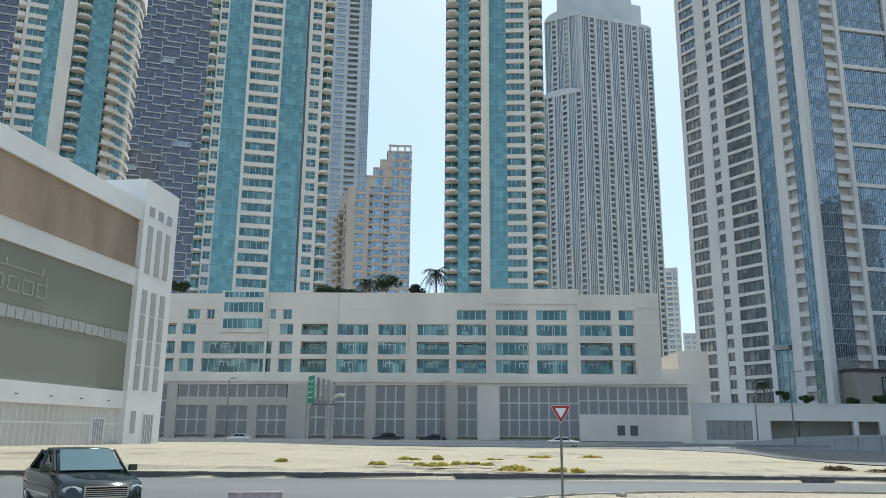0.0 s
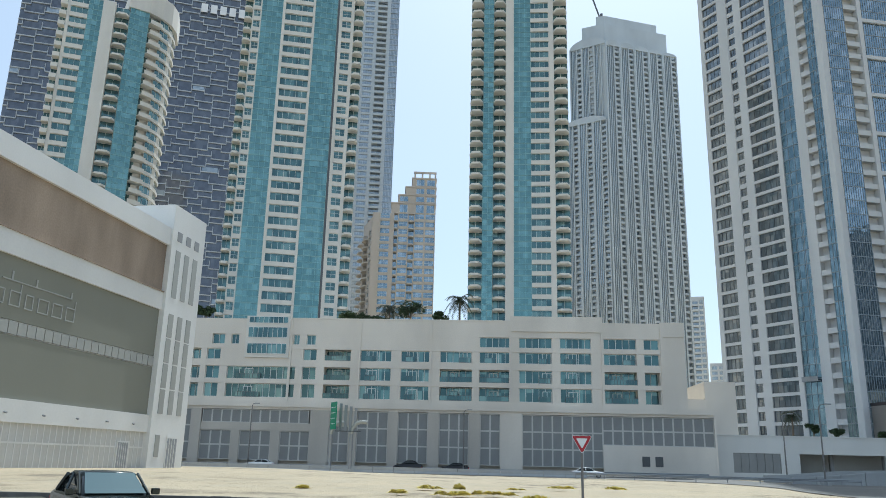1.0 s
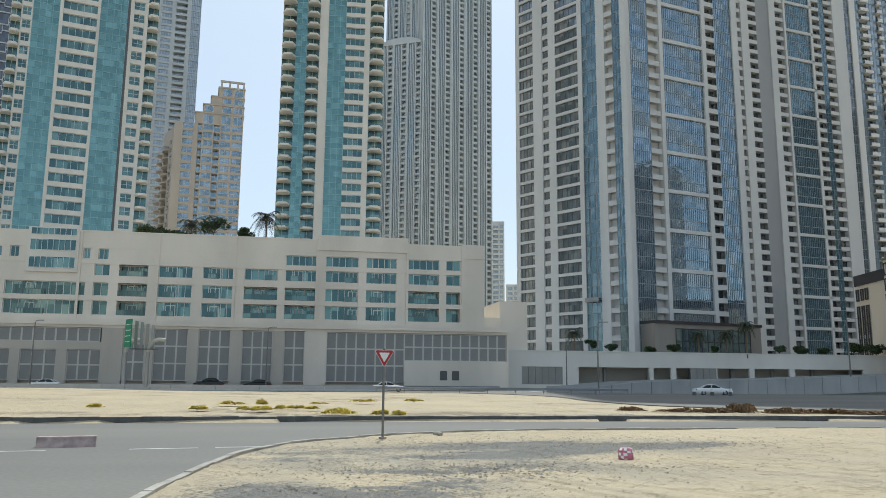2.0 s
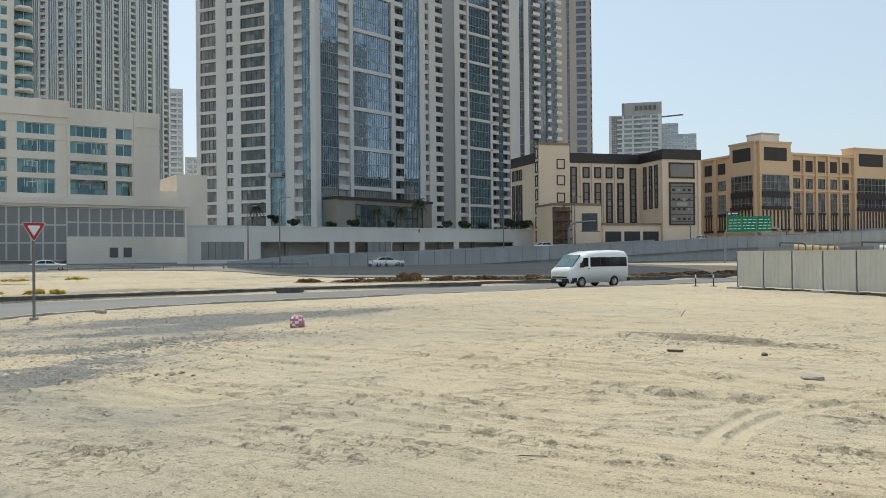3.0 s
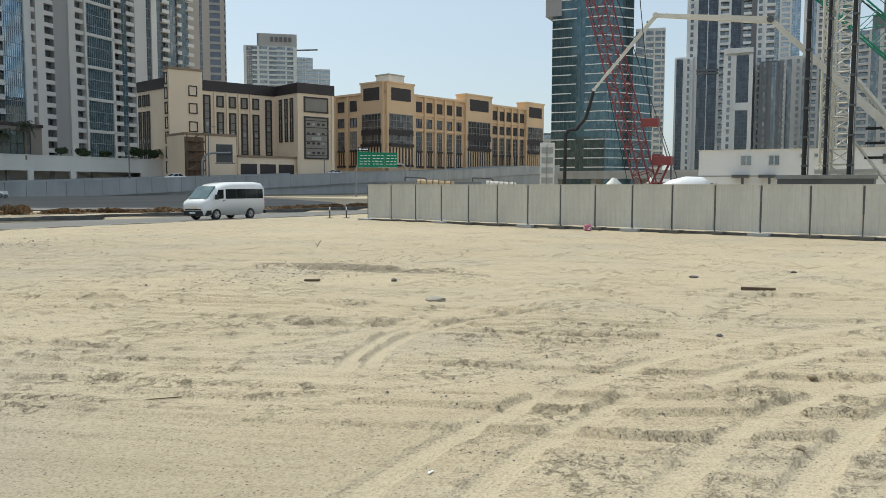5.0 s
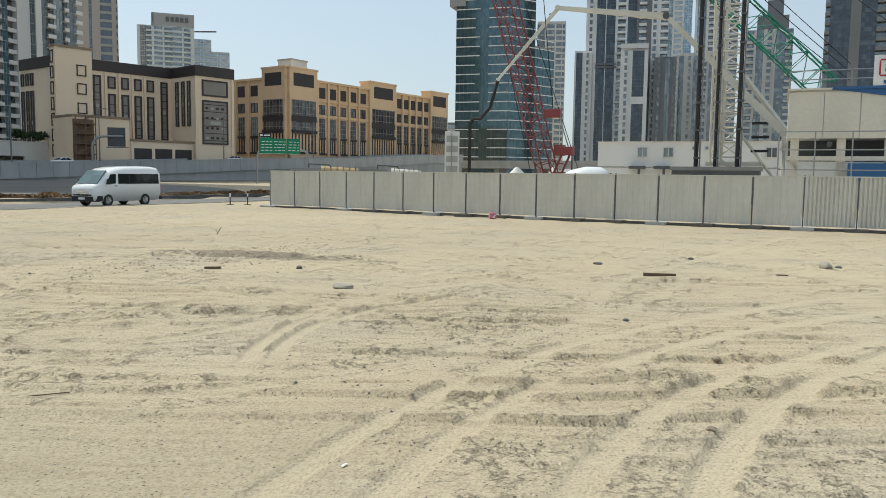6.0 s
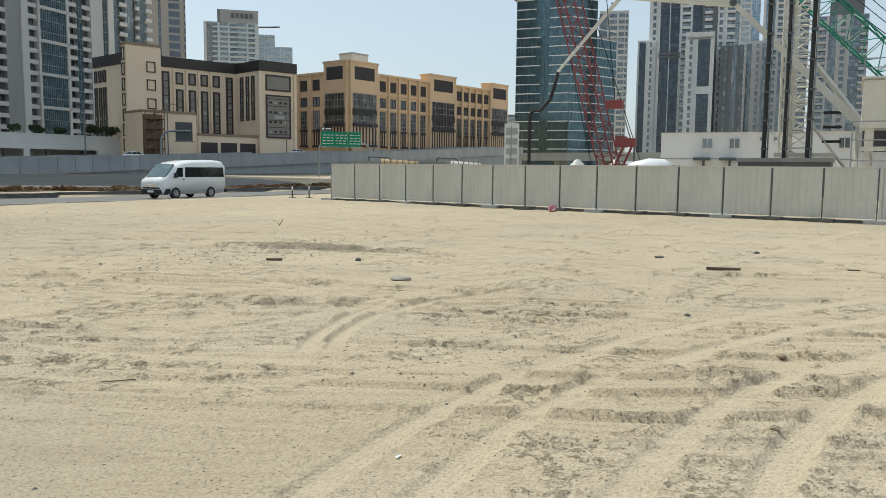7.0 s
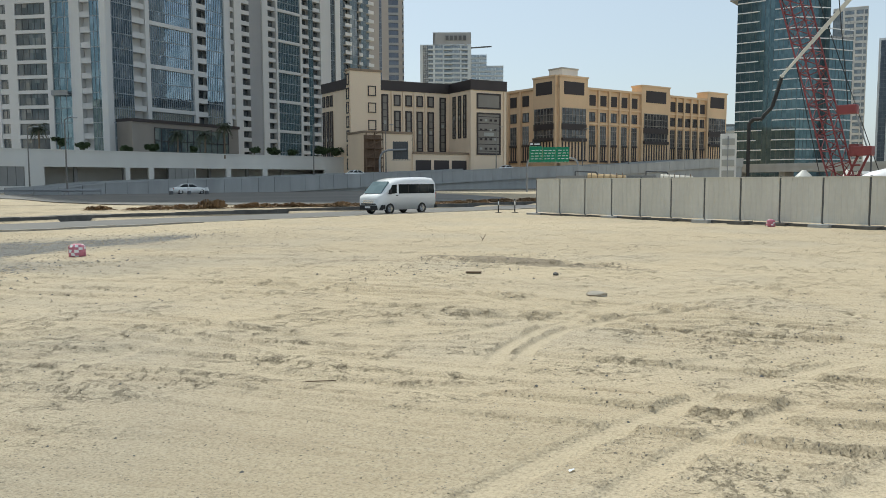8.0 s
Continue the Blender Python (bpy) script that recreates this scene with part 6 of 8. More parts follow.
# ---- towers beyond the site ----
def teal_tower():
    d = 345
    a, m1, b, r = plan(67.15, d), plan(70.9, d - 6), plan(72.75, d + 2), plan(74.1, d + 12)
    root = thing("glass_tower", a, "dark teal glass office tower with pale floor strips", "tower")
    far = way(70) * 40
    core(root, [a, m1, b, b + far, a + far], 0, 150, GLASS_TOWER)
    core(root, [b, r, r + far, b + far], 0, 57, GLASS_TOWER, "side_block")
    F = Facades(root, 150)
    rng = random.Random(3)
    for p, q, n, seg in ((a, m1, 36, ((0, 0.46), (0.62, 1.0))), (m1, b, 36, ((0.02, 0.98),)), (b, r, 15, ((0, 1),))):
        M = F.face(p, q)
        L = (q - p).length
        for i in range(n):
            z = 6 + i * 3.9
            for s0, s1 in seg:
                e = s1 if s1 > 0.9 else s1 * rng.choice((0.8, 1.0, 1.0))
                part("floor_strip", Geo().box(s0 * L, e * L, -0.25, 0, z, z + 0.4, SIGNWHITE), root, at=M)
        nx = round(L / 1.8)
        g = Geo()
        for i in range(nx + 1):
            g.box(i * L / nx - 0.04, i * L / nx + 0.04, -0.06, 0, 0, n * 3.9 + 6, DARKFRAME)
        part("mullions", g, root, at=M, kind="stuff")
    part("crown", Geo().box(-3, 4, -0.5, 10, 74, 100, GREYCLAD), root, at=F.face(a, m1))
    part("roof_garden", Geo().box(0, (r - b).length, 0, 20, 57, 58, GREYCLAD), root, at=F.face(b, r))


teal_tower()
CLUSTER = {"wall": SIGNWHITE, "glass": GLASS_GREY, "frame": DARKFRAME, "rail": SIGNWHITE, "fin": SILVER}
D2 = 400
PALE = {**CLUSTER, "wall": TOWERWHITE}
GREYS = {**CLUSTER, "wall": SLATE}
fin_tower("grey_tower", "grey white tower with square windows", 72.9, 74.9, 470, 92, 3.4, [(0, 0.28, "cur", GLASS_GREY), (0.28, 0.34, "pier", 0.5), (0.34, 0.6, "rib", 1.3), (0.6, 0.66, "pier", 0.5), (0.66, 0.86, "rib", 1.3), (0.86, 1, "pun", 0.2)], PALE, TOWERWHITE, 5)
fin_tower("white_tower", "white tower wing with small square windows", 75.55, 76.75, D2, 64, 3.4, [(0, 0.1, "pier", 0.5), (0.1, 0.46, "cur", GLASS_NAVY), (0.46, 0.6, "pier", 0.5), (0.6, 0.9, "pun", 0.3), (0.9, 1, "pier", 0.5)], CLUSTER, SIGNWHITE, 5)
root, M, L = fin_tower("white_tower", "tall white tower with dark glazed bays", 76.3, 81.85, D2 + 6, 150, 3.4,
                       [(0, 0.02, "pier", 0.6), (0.02, 0.10, "pun", 0.28), (0.10, 0.13, "pier", 0.9), (0.13, 0.24, "cur", GLASS_NAVY), (0.24, 0.25, "pier", 0.5), (0.25, 0.36, "cur", GLASS_NAVY), (0.36, 0.39, "pier", 0.9), (0.39, 0.485, "bal", 1.0, True), (0.485, 0.51, "pier", 0.9),
                        (0.51, 0.62, "cur", GLASS_NAVY), (0.62, 0.65, "pier", 0.8, SLATE), (0.65, 0.74, "bal", 0.9, True), (0.74, 0.80, "pier", 0.4, SLATE), (0.80, 0.88, "pun", 0.25), (0.88, 0.91, "pier", 0.7), (0.91, 1, "bal", 0.9, True)], CLUSTER, WHITE, 5)
for z in (56, 57.4, 101, 146):
    part("cross_band", Geo().box(0.12 * L, 0.38 * L, -1.0, 0.0, z, z + 1.0, SLATE), root, at=M)
root, M, L = fin_tower("white_tower", "white tower wing with dark central bay", 78.72, 80.6, D2 - 4, 64, 3.4, [(0, 0.06, "pier", 0.5), (0.06, 0.34, "pun", 0.32), (0.34, 0.44, "pier", 0.6), (0.44, 0.86, "cur", GLASS_NAVY), (0.86, 1, "pier", 0.6)], CLUSTER, SIGNWHITE, 5)
part("cross_band", Geo().box(0.40 * L, 0.92 * L, -0.9, 0.0, 37.5, 41.0, SIGNWHITE).box(0, L, -0.5, 12, 64, 66.2, SIGNWHITE), root, at=M)
fin_tower("grey_tower", "grey lower tower with square windows", 81.0, 82.5, D2 - 2, 60, 3.4, [(0, 0.1, "pier", 0.4), (0.1, 0.36, "pun", 0.3), (0.36, 0.5, "pier", 0.5), (0.5, 0.72, "cur", GLASS_GREY), (0.72, 0.8, "pier", 0.5), (0.8, 1, "pun", 0.3)], GREYS, SLATE, 5)
fin_tower("blue_tower", "distant blue glass tower", 81.6, 83.4, 560, 190, 3.6, [(0, 0.3, "cur", GLASS_BLUE), (0.3, 0.36, "pier", 0.4), (0.36, 0.64, "rib", 1.2), (0.64, 0.7, "pier", 0.4), (0.7, 1, "cur", GLASS_BLUE)], HAZE, TOWERWHITE, 5)
fin_tower("white_tower", "pale tower with grey glazed strips", 82.55, 85.2, 440, 68, 3.4, [(0, 0.04, "pier", 0.5), (0.04, 0.16, "cur", GLASS_GREY), (0.16, 0.24, "pier", 0.6), (0.24, 0.36, "pun", 0.25), (0.36, 0.40, "pier", 0.6), (0.40, 0.52, "cur", GLASS_GREY), (0.52, 0.57, "pier", 0.6), (0.57, 0.72, "bal", 0.8, True), (0.72, 0.78, "pier", 0.6), (0.78, 0.94, "cur", GLASS_GREY), (0.94, 1, "pier", 0.5)], PALE, TOWERWHITE, 5)
fin_tower("white_tower", "tall pale tower behind the cranes", 83.6, 86.4, 500, 150, 3.4, [(0, 0.06, "pier", 0.5), (0.06, 0.26, "cur", GLASS_BLUE), (0.26, 0.32, "pier", 0.6), (0.32, 0.48, "bal", 0.8, True), (0.48, 0.54, "pier", 0.6), (0.54, 0.74, "cur", GLASS_BLUE), (0.74, 0.8, "pier", 0.6), (0.8, 1, "bal", 0.8, True)], PALE, TOWERWHITE, 5)
root, M, L = fin_tower("grey_tower", "grey tower with balconies and stepped glazed top", 86.8, 89.8, 450, 80, 3.4, [(0, 0.2, "bal", 0.8, True), (0.2, 0.25, "pier", 0.5), (0.25, 0.4, "cur", GLASS_GREY), (0.4, 0.45, "pier", 0.5), (0.45, 0.6, "pun", 0.2), (0.6, 0.66, "pier", 0.5), (0.66, 0.85, "cur", GLASS_GREY), (0.85, 1, "bal", 0.8, True)], PALE, TOWERWHITE, 5)
part("roof_step", Geo().box(0.25 * L, 0.9 * L, 1.5, 16, 80, 87, SLATE).box(0.45 * L, 0.78 * L, 2.5, 14, 87, 95, SLATE), root, at=M)
fin_tower("dark_tower", "dark grey tower with glazed centre and balconies", 91.6, 96.5, 330, 140, 3.4, [(0, 0.06, "bal", 1.0, True), (0.06, 0.3, "cur", GLASS_NAVY), (0.3, 0.42, "pier", 0.4, SLATE), (0.42, 0.6, "cur", GLASS_NAVY), (0.6, 1.0, "bal", 1.0, True)], {**CLUSTER, "wall": SLATE}, SLATE, 5)
fin_tower("low_far_block", "distant grey low block", 66.3, 67.4, 420, 30, 3.4, [(0, 1, "rib", 1.3)], HAZE, GREYCLAD, 5)


# ---- the hoarding ----
def hoarding():
    def bow(y):
        k = (y - 10.0) / 10.0
        return 29.042 + 1.4887 * k + 0.2286 * k ** 2 - 0.1235 * k ** 3 if y > -4.0 else 27.73 + 0.03 * (y + 4.0)

    spots, y = [], 22.563
    while y > -26.0:
        spots.append(Vector((bow(y), y, 0)))
        slope = (bow(y) - bow(y - 0.1)) / 0.1
        y -= 1.5388 / math.sqrt(1 + slope * slope)
    for i, (p, q) in enumerate(zip(spots[:-1], spots[1:])):
        L = (q - p).length
        turn = math.degrees(math.atan2(q.y - p.y, q.x - p.x))
        t = thing("hoarding_panel", p, "pale grey-cream ribbed metal site hoarding panel", "hoarding", "site hoarding", turn=turn)
        n, d = (7, 0.012) if i < 15 else (12, 0.035)
        w = (L - 0.07) / n
        pts = []
        for k in range(n):
            x0 = 0.035 + k * w
            pts += [(x0, 0.0), (x0 + w * 0.6, 0.0), (x0 + w * 0.7, d), (x0 + w * 0.9, d)]
        pts += [(L - 0.035, 0.0), (L - 0.035, 0.06), (0.035, 0.06)]
        g = Geo().prism(pts, 0.14, 1.70, FENCE)
        part("sheet", g, t)
        part("top_rail", Geo().box(0.0, L, -0.02, 0.07, 1.70, 1.74, FENCE), t)
        part("post", Geo().box(-0.02, 0.02, 0.01, 0.08, 0.05, 1.76, DARKFRAME), t)
        part("foot", Geo().box(-0.35, 0.35, -0.3, 0.3, -0.03, 0.10, KERB if i % 3 else CONCRETE), t)
        # added dark strip imitating the shade in the gap below the sheet
        part("sleeper", Geo().box(0.3, L - 0.3, -0.05, 0.1, 0.0, 0.09, KERB), t)


hoarding()


# ---- vehicles ----
def loft(rings, m, caps=True):
    """A skin over rings of equal count, given front to back."""
    g = Geo()
    n = len(rings[0])
    vs = [p for r in rings for p in r]
    fs = [(i * n + j, i * n + (j + 1) % n, (i + 1) * n + (j + 1) % n, (i + 1) * n + j) for i in range(len(rings) - 1) for j in range(n)]
    if caps:
        fs += [tuple(range(n - 1, -1, -1)), tuple(range((len(rings) - 1) * n, len(rings) * n))]
    return g.add(vs, fs, m)


def shell_ring(x, half, z0, z1, round_top=0.12, tuck=0.06):
    """A cross-section of a car body at x: flat floor, bulged sides, rounded shoulders."""
    zm = z0 + (z1 - z0) * 0.45
    return [(x, -half + tuck, z0), (x, -half, zm), (x, -half + 0.02, z1 - round_top), (x, -half + round_top, z1 - 0.02), (x, 0, z1),
            (x, half - round_top, z1 - 0.02), (x, half - 0.02, z1 - round_top), (x, half, zm), (x, half - tuck, z0)]


def wheel(parent, x, y, r, w=0.2):
    t = Geo()
    n = 20
    prof = [(-w / 2, r * 0.62), (-w / 2, r * 0.94), (-w / 2 + 0.03, r), (w / 2 - 0.03, r), (w / 2, r * 0.94), (w / 2, r * 0.62)]
    vs = [(x + rr * math.cos(2 * math.pi * i / n), y + yy, r + rr * math.sin(2 * math.pi * i / n)) for i in range(n) for yy, rr in prof]
    k = len(prof)
    t.add(vs, [(i * k + j, i * k + (j + 1) % k, ((i + 1) % n) * k + (j + 1) % k, ((i + 1) % n) * k + j) for i in range(n) for j in range(k)], BLACK)
    tyre = part("wheel", t, parent)
    rim = Geo()
    rim.bar((x, y - w * 0.42, r), (x, y + w * 0.42, r), r * 0.62, STEEL, 18)
    for i in range(6):
        a = 2 * math.pi * i / 6
        rim.bar((x + r * 0.12 * math.cos(a), y - w * 0.46, r + r * 0.12 * math.sin(a)), (x + r * 0.56 * math.cos(a), y - w * 0.46, r + r * 0.56 * math.sin(a)), 0.03, CHROME, 5)
        rim.bar((x + r * 0.12 * math.cos(a), y + w * 0.46, r + r * 0.12 * math.sin(a)), (x + r * 0.56 * math.cos(a), y + w * 0.46, r + r * 0.56 * math.sin(a)), 0.03, CHROME, 5)
    part("rim", rim, tyre)


def van(at, heading):
    root = thing("minibus", at, "white high-roof minibus with dark side windows on the road", "minibus", turn=heading)
    root.scale = (0.93, 0.93, 0.93)
    S = [(2.34, 0.74, 0.34, 0.88), (2.29, 0.83, 0.28, 1.06), (2.04, 0.87, 0.26, 1.18), (1.78, 0.885, 0.26, 1.40), (1.35, 0.885, 0.26, 1.80), (0.9, 0.885, 0.26, 1.99), (0.2, 0.885, 0.26, 2.10), (-1.6, 0.885, 0.26, 2.14), (-2.15, 0.88, 0.28, 2.08), (-2.30, 0.86, 0.32, 1.95), (-2.34, 0.82, 0.40, 1.0)]
    part("body", loft([shell_ring(*s, 0.2 if s[3] > 1.3 else 0.1) for s in S], CARWHITE), root, smooth=True)
    for sd in (-1, 1):
        y = sd * 0.89
        def flat(name, pts, m=CARGLASS, o=0.0, label=""):
            g = Geo()
            n = len(pts)
            g.add([(x, y - sd * 0.05, z) for x, z in pts] + [(x, y + sd * (0.004 + o), z) for x, z in pts],
                  [tuple(range(n)), tuple(range(2 * n - 1, n - 1, -1))] + [(i, (i + 1) % n, n + (i + 1) % n, n + i) for i in range(n)], m)
            return part(name, g, root, label)
        flat("side_window", [(0.78, 1.18), (0.78, 1.72), (-2.12, 1.72), (-2.16, 1.18)])
        for k in range(3):
            part("window_pillar", Geo().box(-0.02 - k * 0.82, 0.03 - k * 0.82, y - 0.009, y + 0.009, 1.18, 1.72, BLACK), root)
        flat("door_window", [(1.62, 1.16), (1.28, 1.68), (0.95, 1.70), (0.95, 1.2)])
        flat("side_trim", [(2.05, 0.30), (2.05, 0.55), (1.85, 0.55), (1.85, 0.30)], BLACK)
        part("door_handle", Geo().box(0.86, 1.0, y - 0.02, y + 0.03, 1.05, 1.09, BLACK), root)
        part("mirror", Geo().box(1.5, 1.62, y + sd * 0.05, y + sd * 0.2, 1.15, 1.42, BLACK), root)
        part("headlight", loft([[(2.18, sd * 0.82, 0.78), (2.18, sd * 0.58, 0.78), (2.14, sd * 0.58, 0.98), (2.1, sd * 0.84, 0.98)], [(2.30, sd * 0.72, 0.79), (2.32, sd * 0.52, 0.79), (2.30, sd * 0.52, 0.95), (2.26, sd * 0.74, 0.95)]], LAMPGLASS), root)
        part("tail_light", Geo().box(-2.34, -2.26, sd * 0.72, sd * 0.84, 0.85, 1.25, SIGNRED), root)
    part("windscreen", loft([[(1.98, -0.70, 1.20), (1.98, 0.70, 1.20), (1.30, 0.64, 1.86), (1.30, -0.64, 1.86)], [(2.06, -0.72, 1.20), (2.06, 0.72, 1.20), (1.40, 0.64, 1.88), (1.40, -0.64, 1.88)]], WINDSCREEN), root, "blue-tinted windscreen")
    part("bumper", loft([[(2.05, -0.88, 0.24), (2.05, 0.88, 0.24), (2.05, 0.89, 0.55), (2.05, -0.89, 0.55)], [(2.40, -0.70, 0.26), (2.40, 0.70, 0.26), (2.38, 0.70, 0.52), (2.38, -0.70, 0.52)]], BLACK), root)
    part("grille", Geo().box(2.30, 2.36, -0.45, 0.45, 0.66, 0.70, CHROME).box(2.30, 2.36, -0.45, 0.45, 0.76, 0.80, CHROME).box(2.29, 2.33, -0.45, 0.45, 0.62, 0.80, DARKFRAME), root)
    part("lower_grille", Geo().box(2.33, 2.37, -0.62, 0.62, 0.56, 0.63, BLACK), root)
    part("number_plate", Geo().box(2.40, 2.42, -0.22, 0.22, 0.36, 0.47, SIGNWHITE), root)
    part("rear_bumper", Geo().box(-2.44, -2.25, -0.85, 0.85, 0.3, 0.5, BLACK), root)
    for x in (1.45, -1.15):
        for y in (-0.78, 0.78):
            wheel(root, x, y, 0.32)


van((30.3, 31.4, -0.11), 180)


def saloon(at, heading, paint, label, name="saloon_car", category="car", group="", tall=1.0, detail=True):
    root = thing(name, at, label, category, group, turn=heading)
    S = [(2.42, 0.60, 0.30, 0.60), (2.36, 0.78, 0.24, 0.72), (2.05, 0.88, 0.20, 0.84), (1.2, 0.91, 0.19, 0.96), (0.9, 0.91, 0.19, 0.99), (-1.4, 0.91, 0.19, 1.00), (-1.9, 0.90, 0.20, 1.00), (-2.3, 0.84, 0.26, 0.95), (-2.42, 0.70, 0.34, 0.80)]
    part("body", loft([shell_ring(x, h, z0, z1 * tall, 0.09) for x, h, z0, z1 in S], paint), root, smooth=True)
    C = [(1.05, 0.80, 0.93, 0.98), (0.55, 0.74, 0.93, 1.26), (0.15, 0.70, 0.93, 1.42), (-0.6, 0.69, 0.93, 1.45), (-1.15, 0.70, 0.93, 1.36), (-1.75, 0.76, 0.93, 1.02)]
    cab = part("cabin", loft([shell_ring(x, h, z0 * tall, z1 * tall, 0.10, 0.0) for x, h, z0, z1 in C], CARGLASS), root, smooth=True)
    part("roof", loft([shell_ring(x, h, z0 * tall, z1 * tall, 0.05, 0.0) for x, h, z0, z1 in [(0.2, 0.66, 1.36, 1.435), (-0.2, 0.68, 1.38, 1.465), (-0.7, 0.68, 1.38, 1.47), (-1.1, 0.66, 1.32, 1.40)]], paint), cab, smooth=True)
    part("windscreen", loft([[(1.06, -0.70, 0.99 * tall), (1.06, 0.70, 0.99 * tall), (0.24, 0.58, 1.40 * tall), (0.24, -0.58, 1.40 * tall)], [(1.10, -0.70, 1.0 * tall), (1.10, 0.70, 1.0 * tall), (0.27, 0.58, 1.425 * tall), (0.27, -0.58, 1.425 * tall)]], WINDSCREEN), cab)
    for sd in (-1, 1):
        part("pillar", Geo().bar((1.0, sd * 0.79, 0.97 * tall), (0.2, sd * 0.69, 1.40 * tall), 0.035, paint), cab)
        part("pillar", Geo().bar((-0.35, sd * 0.83, 0.97 * tall), (-0.4, sd * 0.68, 1.42 * tall), 0.035, paint), cab)
        part("pillar", Geo().bar((-1.7, sd * 0.77, 1.0 * tall), (-1.1, sd * 0.68, 1.36 * tall), 0.06, paint), cab)
        part("mirror", Geo().box(0.75, 0.9, sd * 0.9, sd * 1.08, 0.96 * tall, 1.1 * tall, paint), root, bevel=0.02)
        part("headlight", loft([[(2.20 - 0.25 * k - 0.10 * math.cos(t), sd * (0.67 + 0.18 * math.cos(t)), 0.69 + 0.09 * math.sin(t)) for t in [2 * math.pi * q / 12 for q in range(12)]] for k in (1, 0, -0.55)], LAMPGLASS), root, smooth=True)
        part("tail_light", Geo().box(-2.40, -2.25, sd * 0.5, sd * 0.82, 0.68, 0.86, SIGNRED), root)
        part("side_trim", Geo().box(-1.3, 1.2, sd * 0.905, sd * 0.925, 0.50, 0.55, CHROME if detail else paint), root)
    if detail:
        g = Geo().box(2.39, 2.47, -0.45, 0.45, 0.52, 0.55, CHROME).box(2.36, 2.45, -0.47, 0.47, 0.75, 0.78, CHROME).box(2.36, 2.46, -0.47, -0.44, 0.55, 0.75, CHROME).box(2.36, 2.46, 0.44, 0.47, 0.55, 0.75, CHROME)
        for i in range(4):
            g.box(2.38, 2.45, -0.44, 0.44, 0.575 + i * 0.042, 0.59 + i * 0.042, CHROME)
        part("grille", g, root)
        part("number_plate", Geo().box(2.47, 2.485, -0.26, 0.26, 0.36, 0.47, SIGNWHITE).box(2.485, 2.488, -0.2, 0.2, 0.39, 0.44, DARKFRAME), root)
        part("lower_grille", Geo().box(2.38, 2.46, -0.55, 0.55, 0.26, 0.34, BLACK), root)
        for sd in (-1, 1):
            part("fog_light", Geo().box(2.30, 2.40, sd * 0.62, sd * 0.80, 0.32, 0.38, LAMPGLASS), root)
    for x in (1.42, -1.42):
        for y in (-0.80, 0.80):
            wheel(root, x, y, 0.33)
    return root


def turned(bearing):
    return 90.0 - bearing


front = plan(-24.7, 19.9)
h = way(141)
saloon((front.x - h.x * 2.4, front.y - h.y * 2.4, -0.11), turned(141), CARDARK, "dark green-black saloon car with chrome grille on the road", tall=1.06)
saloon((57.0, 101.5, 0.06), turned(112), CARWHITE, "small white saloon car on the service road", detail=False)
saloon((13.8, 118.5, 0.06), turned(95), CARWHITE, "small white saloon car behind the guard rail", detail=False)
saloon((plan(-16.1, 141).x, 136.0, 0.1), turned(-90), CARWHITE, "white car parked before the podium", detail=False)
saloon((-14.0, 136.2, 0.1), turned(-90), CARBLACK, "black four-wheel-drive parked before the podium", "four_wheel_drive", tall=1.25, detail=False)
saloon((-6.2, 136.2, 0.1), turned(-90), CARBLACK, "black hatchback parked before the podium", "hatchback", tall=1.1, detail=False)
saloon((101.0, 117.0, ramp_top(101.0)), turned(92), CARWHITE, "white pickup truck on the ramp", "pickup", tall=1.1, detail=False)
saloon((148.0, 117.0, ramp_top(148.0)), turned(92), CARWHITE, "white car on the ramp", detail=False)


# ---- signs, lamps and street furniture ----
def yield_sign():
    root = thing("yield_sign", (2.43, 24.5, 0), "red and white triangular yield sign on grey pole", "road sign", turn=2)
    part("pole", Geo().bar((0, 0, -0.1), (0, 0, 2.75), 0.038, POLE, 12), root)
    def tri(s, y, th, m, name, zc=2.52):
        r = s
        pts = []
        for a in (90, 210, 330):
            for e in (-14, -7, 0, 7, 14):
                ca = radians(a + 180 + e * 0.45)
                rr = r * (1.0 - abs(e) * 0.006)
                pts.append((rr * math.cos(ca), zc + rr * math.sin(ca)))
        n = len(pts)
        g = Geo()
        g.add([(x, y - th, z) for x, z in pts] + [(x, y, z) for x, z in pts], [tuple(range(n - 1, -1, -1)), tuple(range(n, 2 * n))] + [(i, (i + 1) % n, n + (i + 1) % n, n + i) for i in range(n)], m)
        part(name, g, root)
    tri(0.335, -0.045, 0.012, SIGNWHITE, "rim")
    tri(0.315, -0.058, 0.004, SIGNRED, "red_border")
    tri(0.185, -0.063, 0.004, SIGNWHITE, "white_centre")
    part("clamp", Geo().box(-0.06, 0.06, -0.05, 0.05, 2.52, 2.56, STEEL), root)
    part("footing", Geo().bar((0, 0, -0.05), (0, 0, 0.05), 0.12, ROCK, 10), root)


yield_sign()


def sign_rows(g, x0, x1, z0, z1, y, m, seed):
    rng = random.Random(seed)
    rows = 4
    for r in range(rows):
        z = z1 - (r + 0.8) * (z1 - z0) / (rows + 0.6)
        x = x0 + rng.uniform(0.1, 0.3)
        while x < x1 - 0.2:
            w = rng.uniform(0.25, 0.6)
            g.box(x, min(x1 - 0.1, x + w), y - 0.012, y, z, z + 0.11, m)
            x += w + 0.2


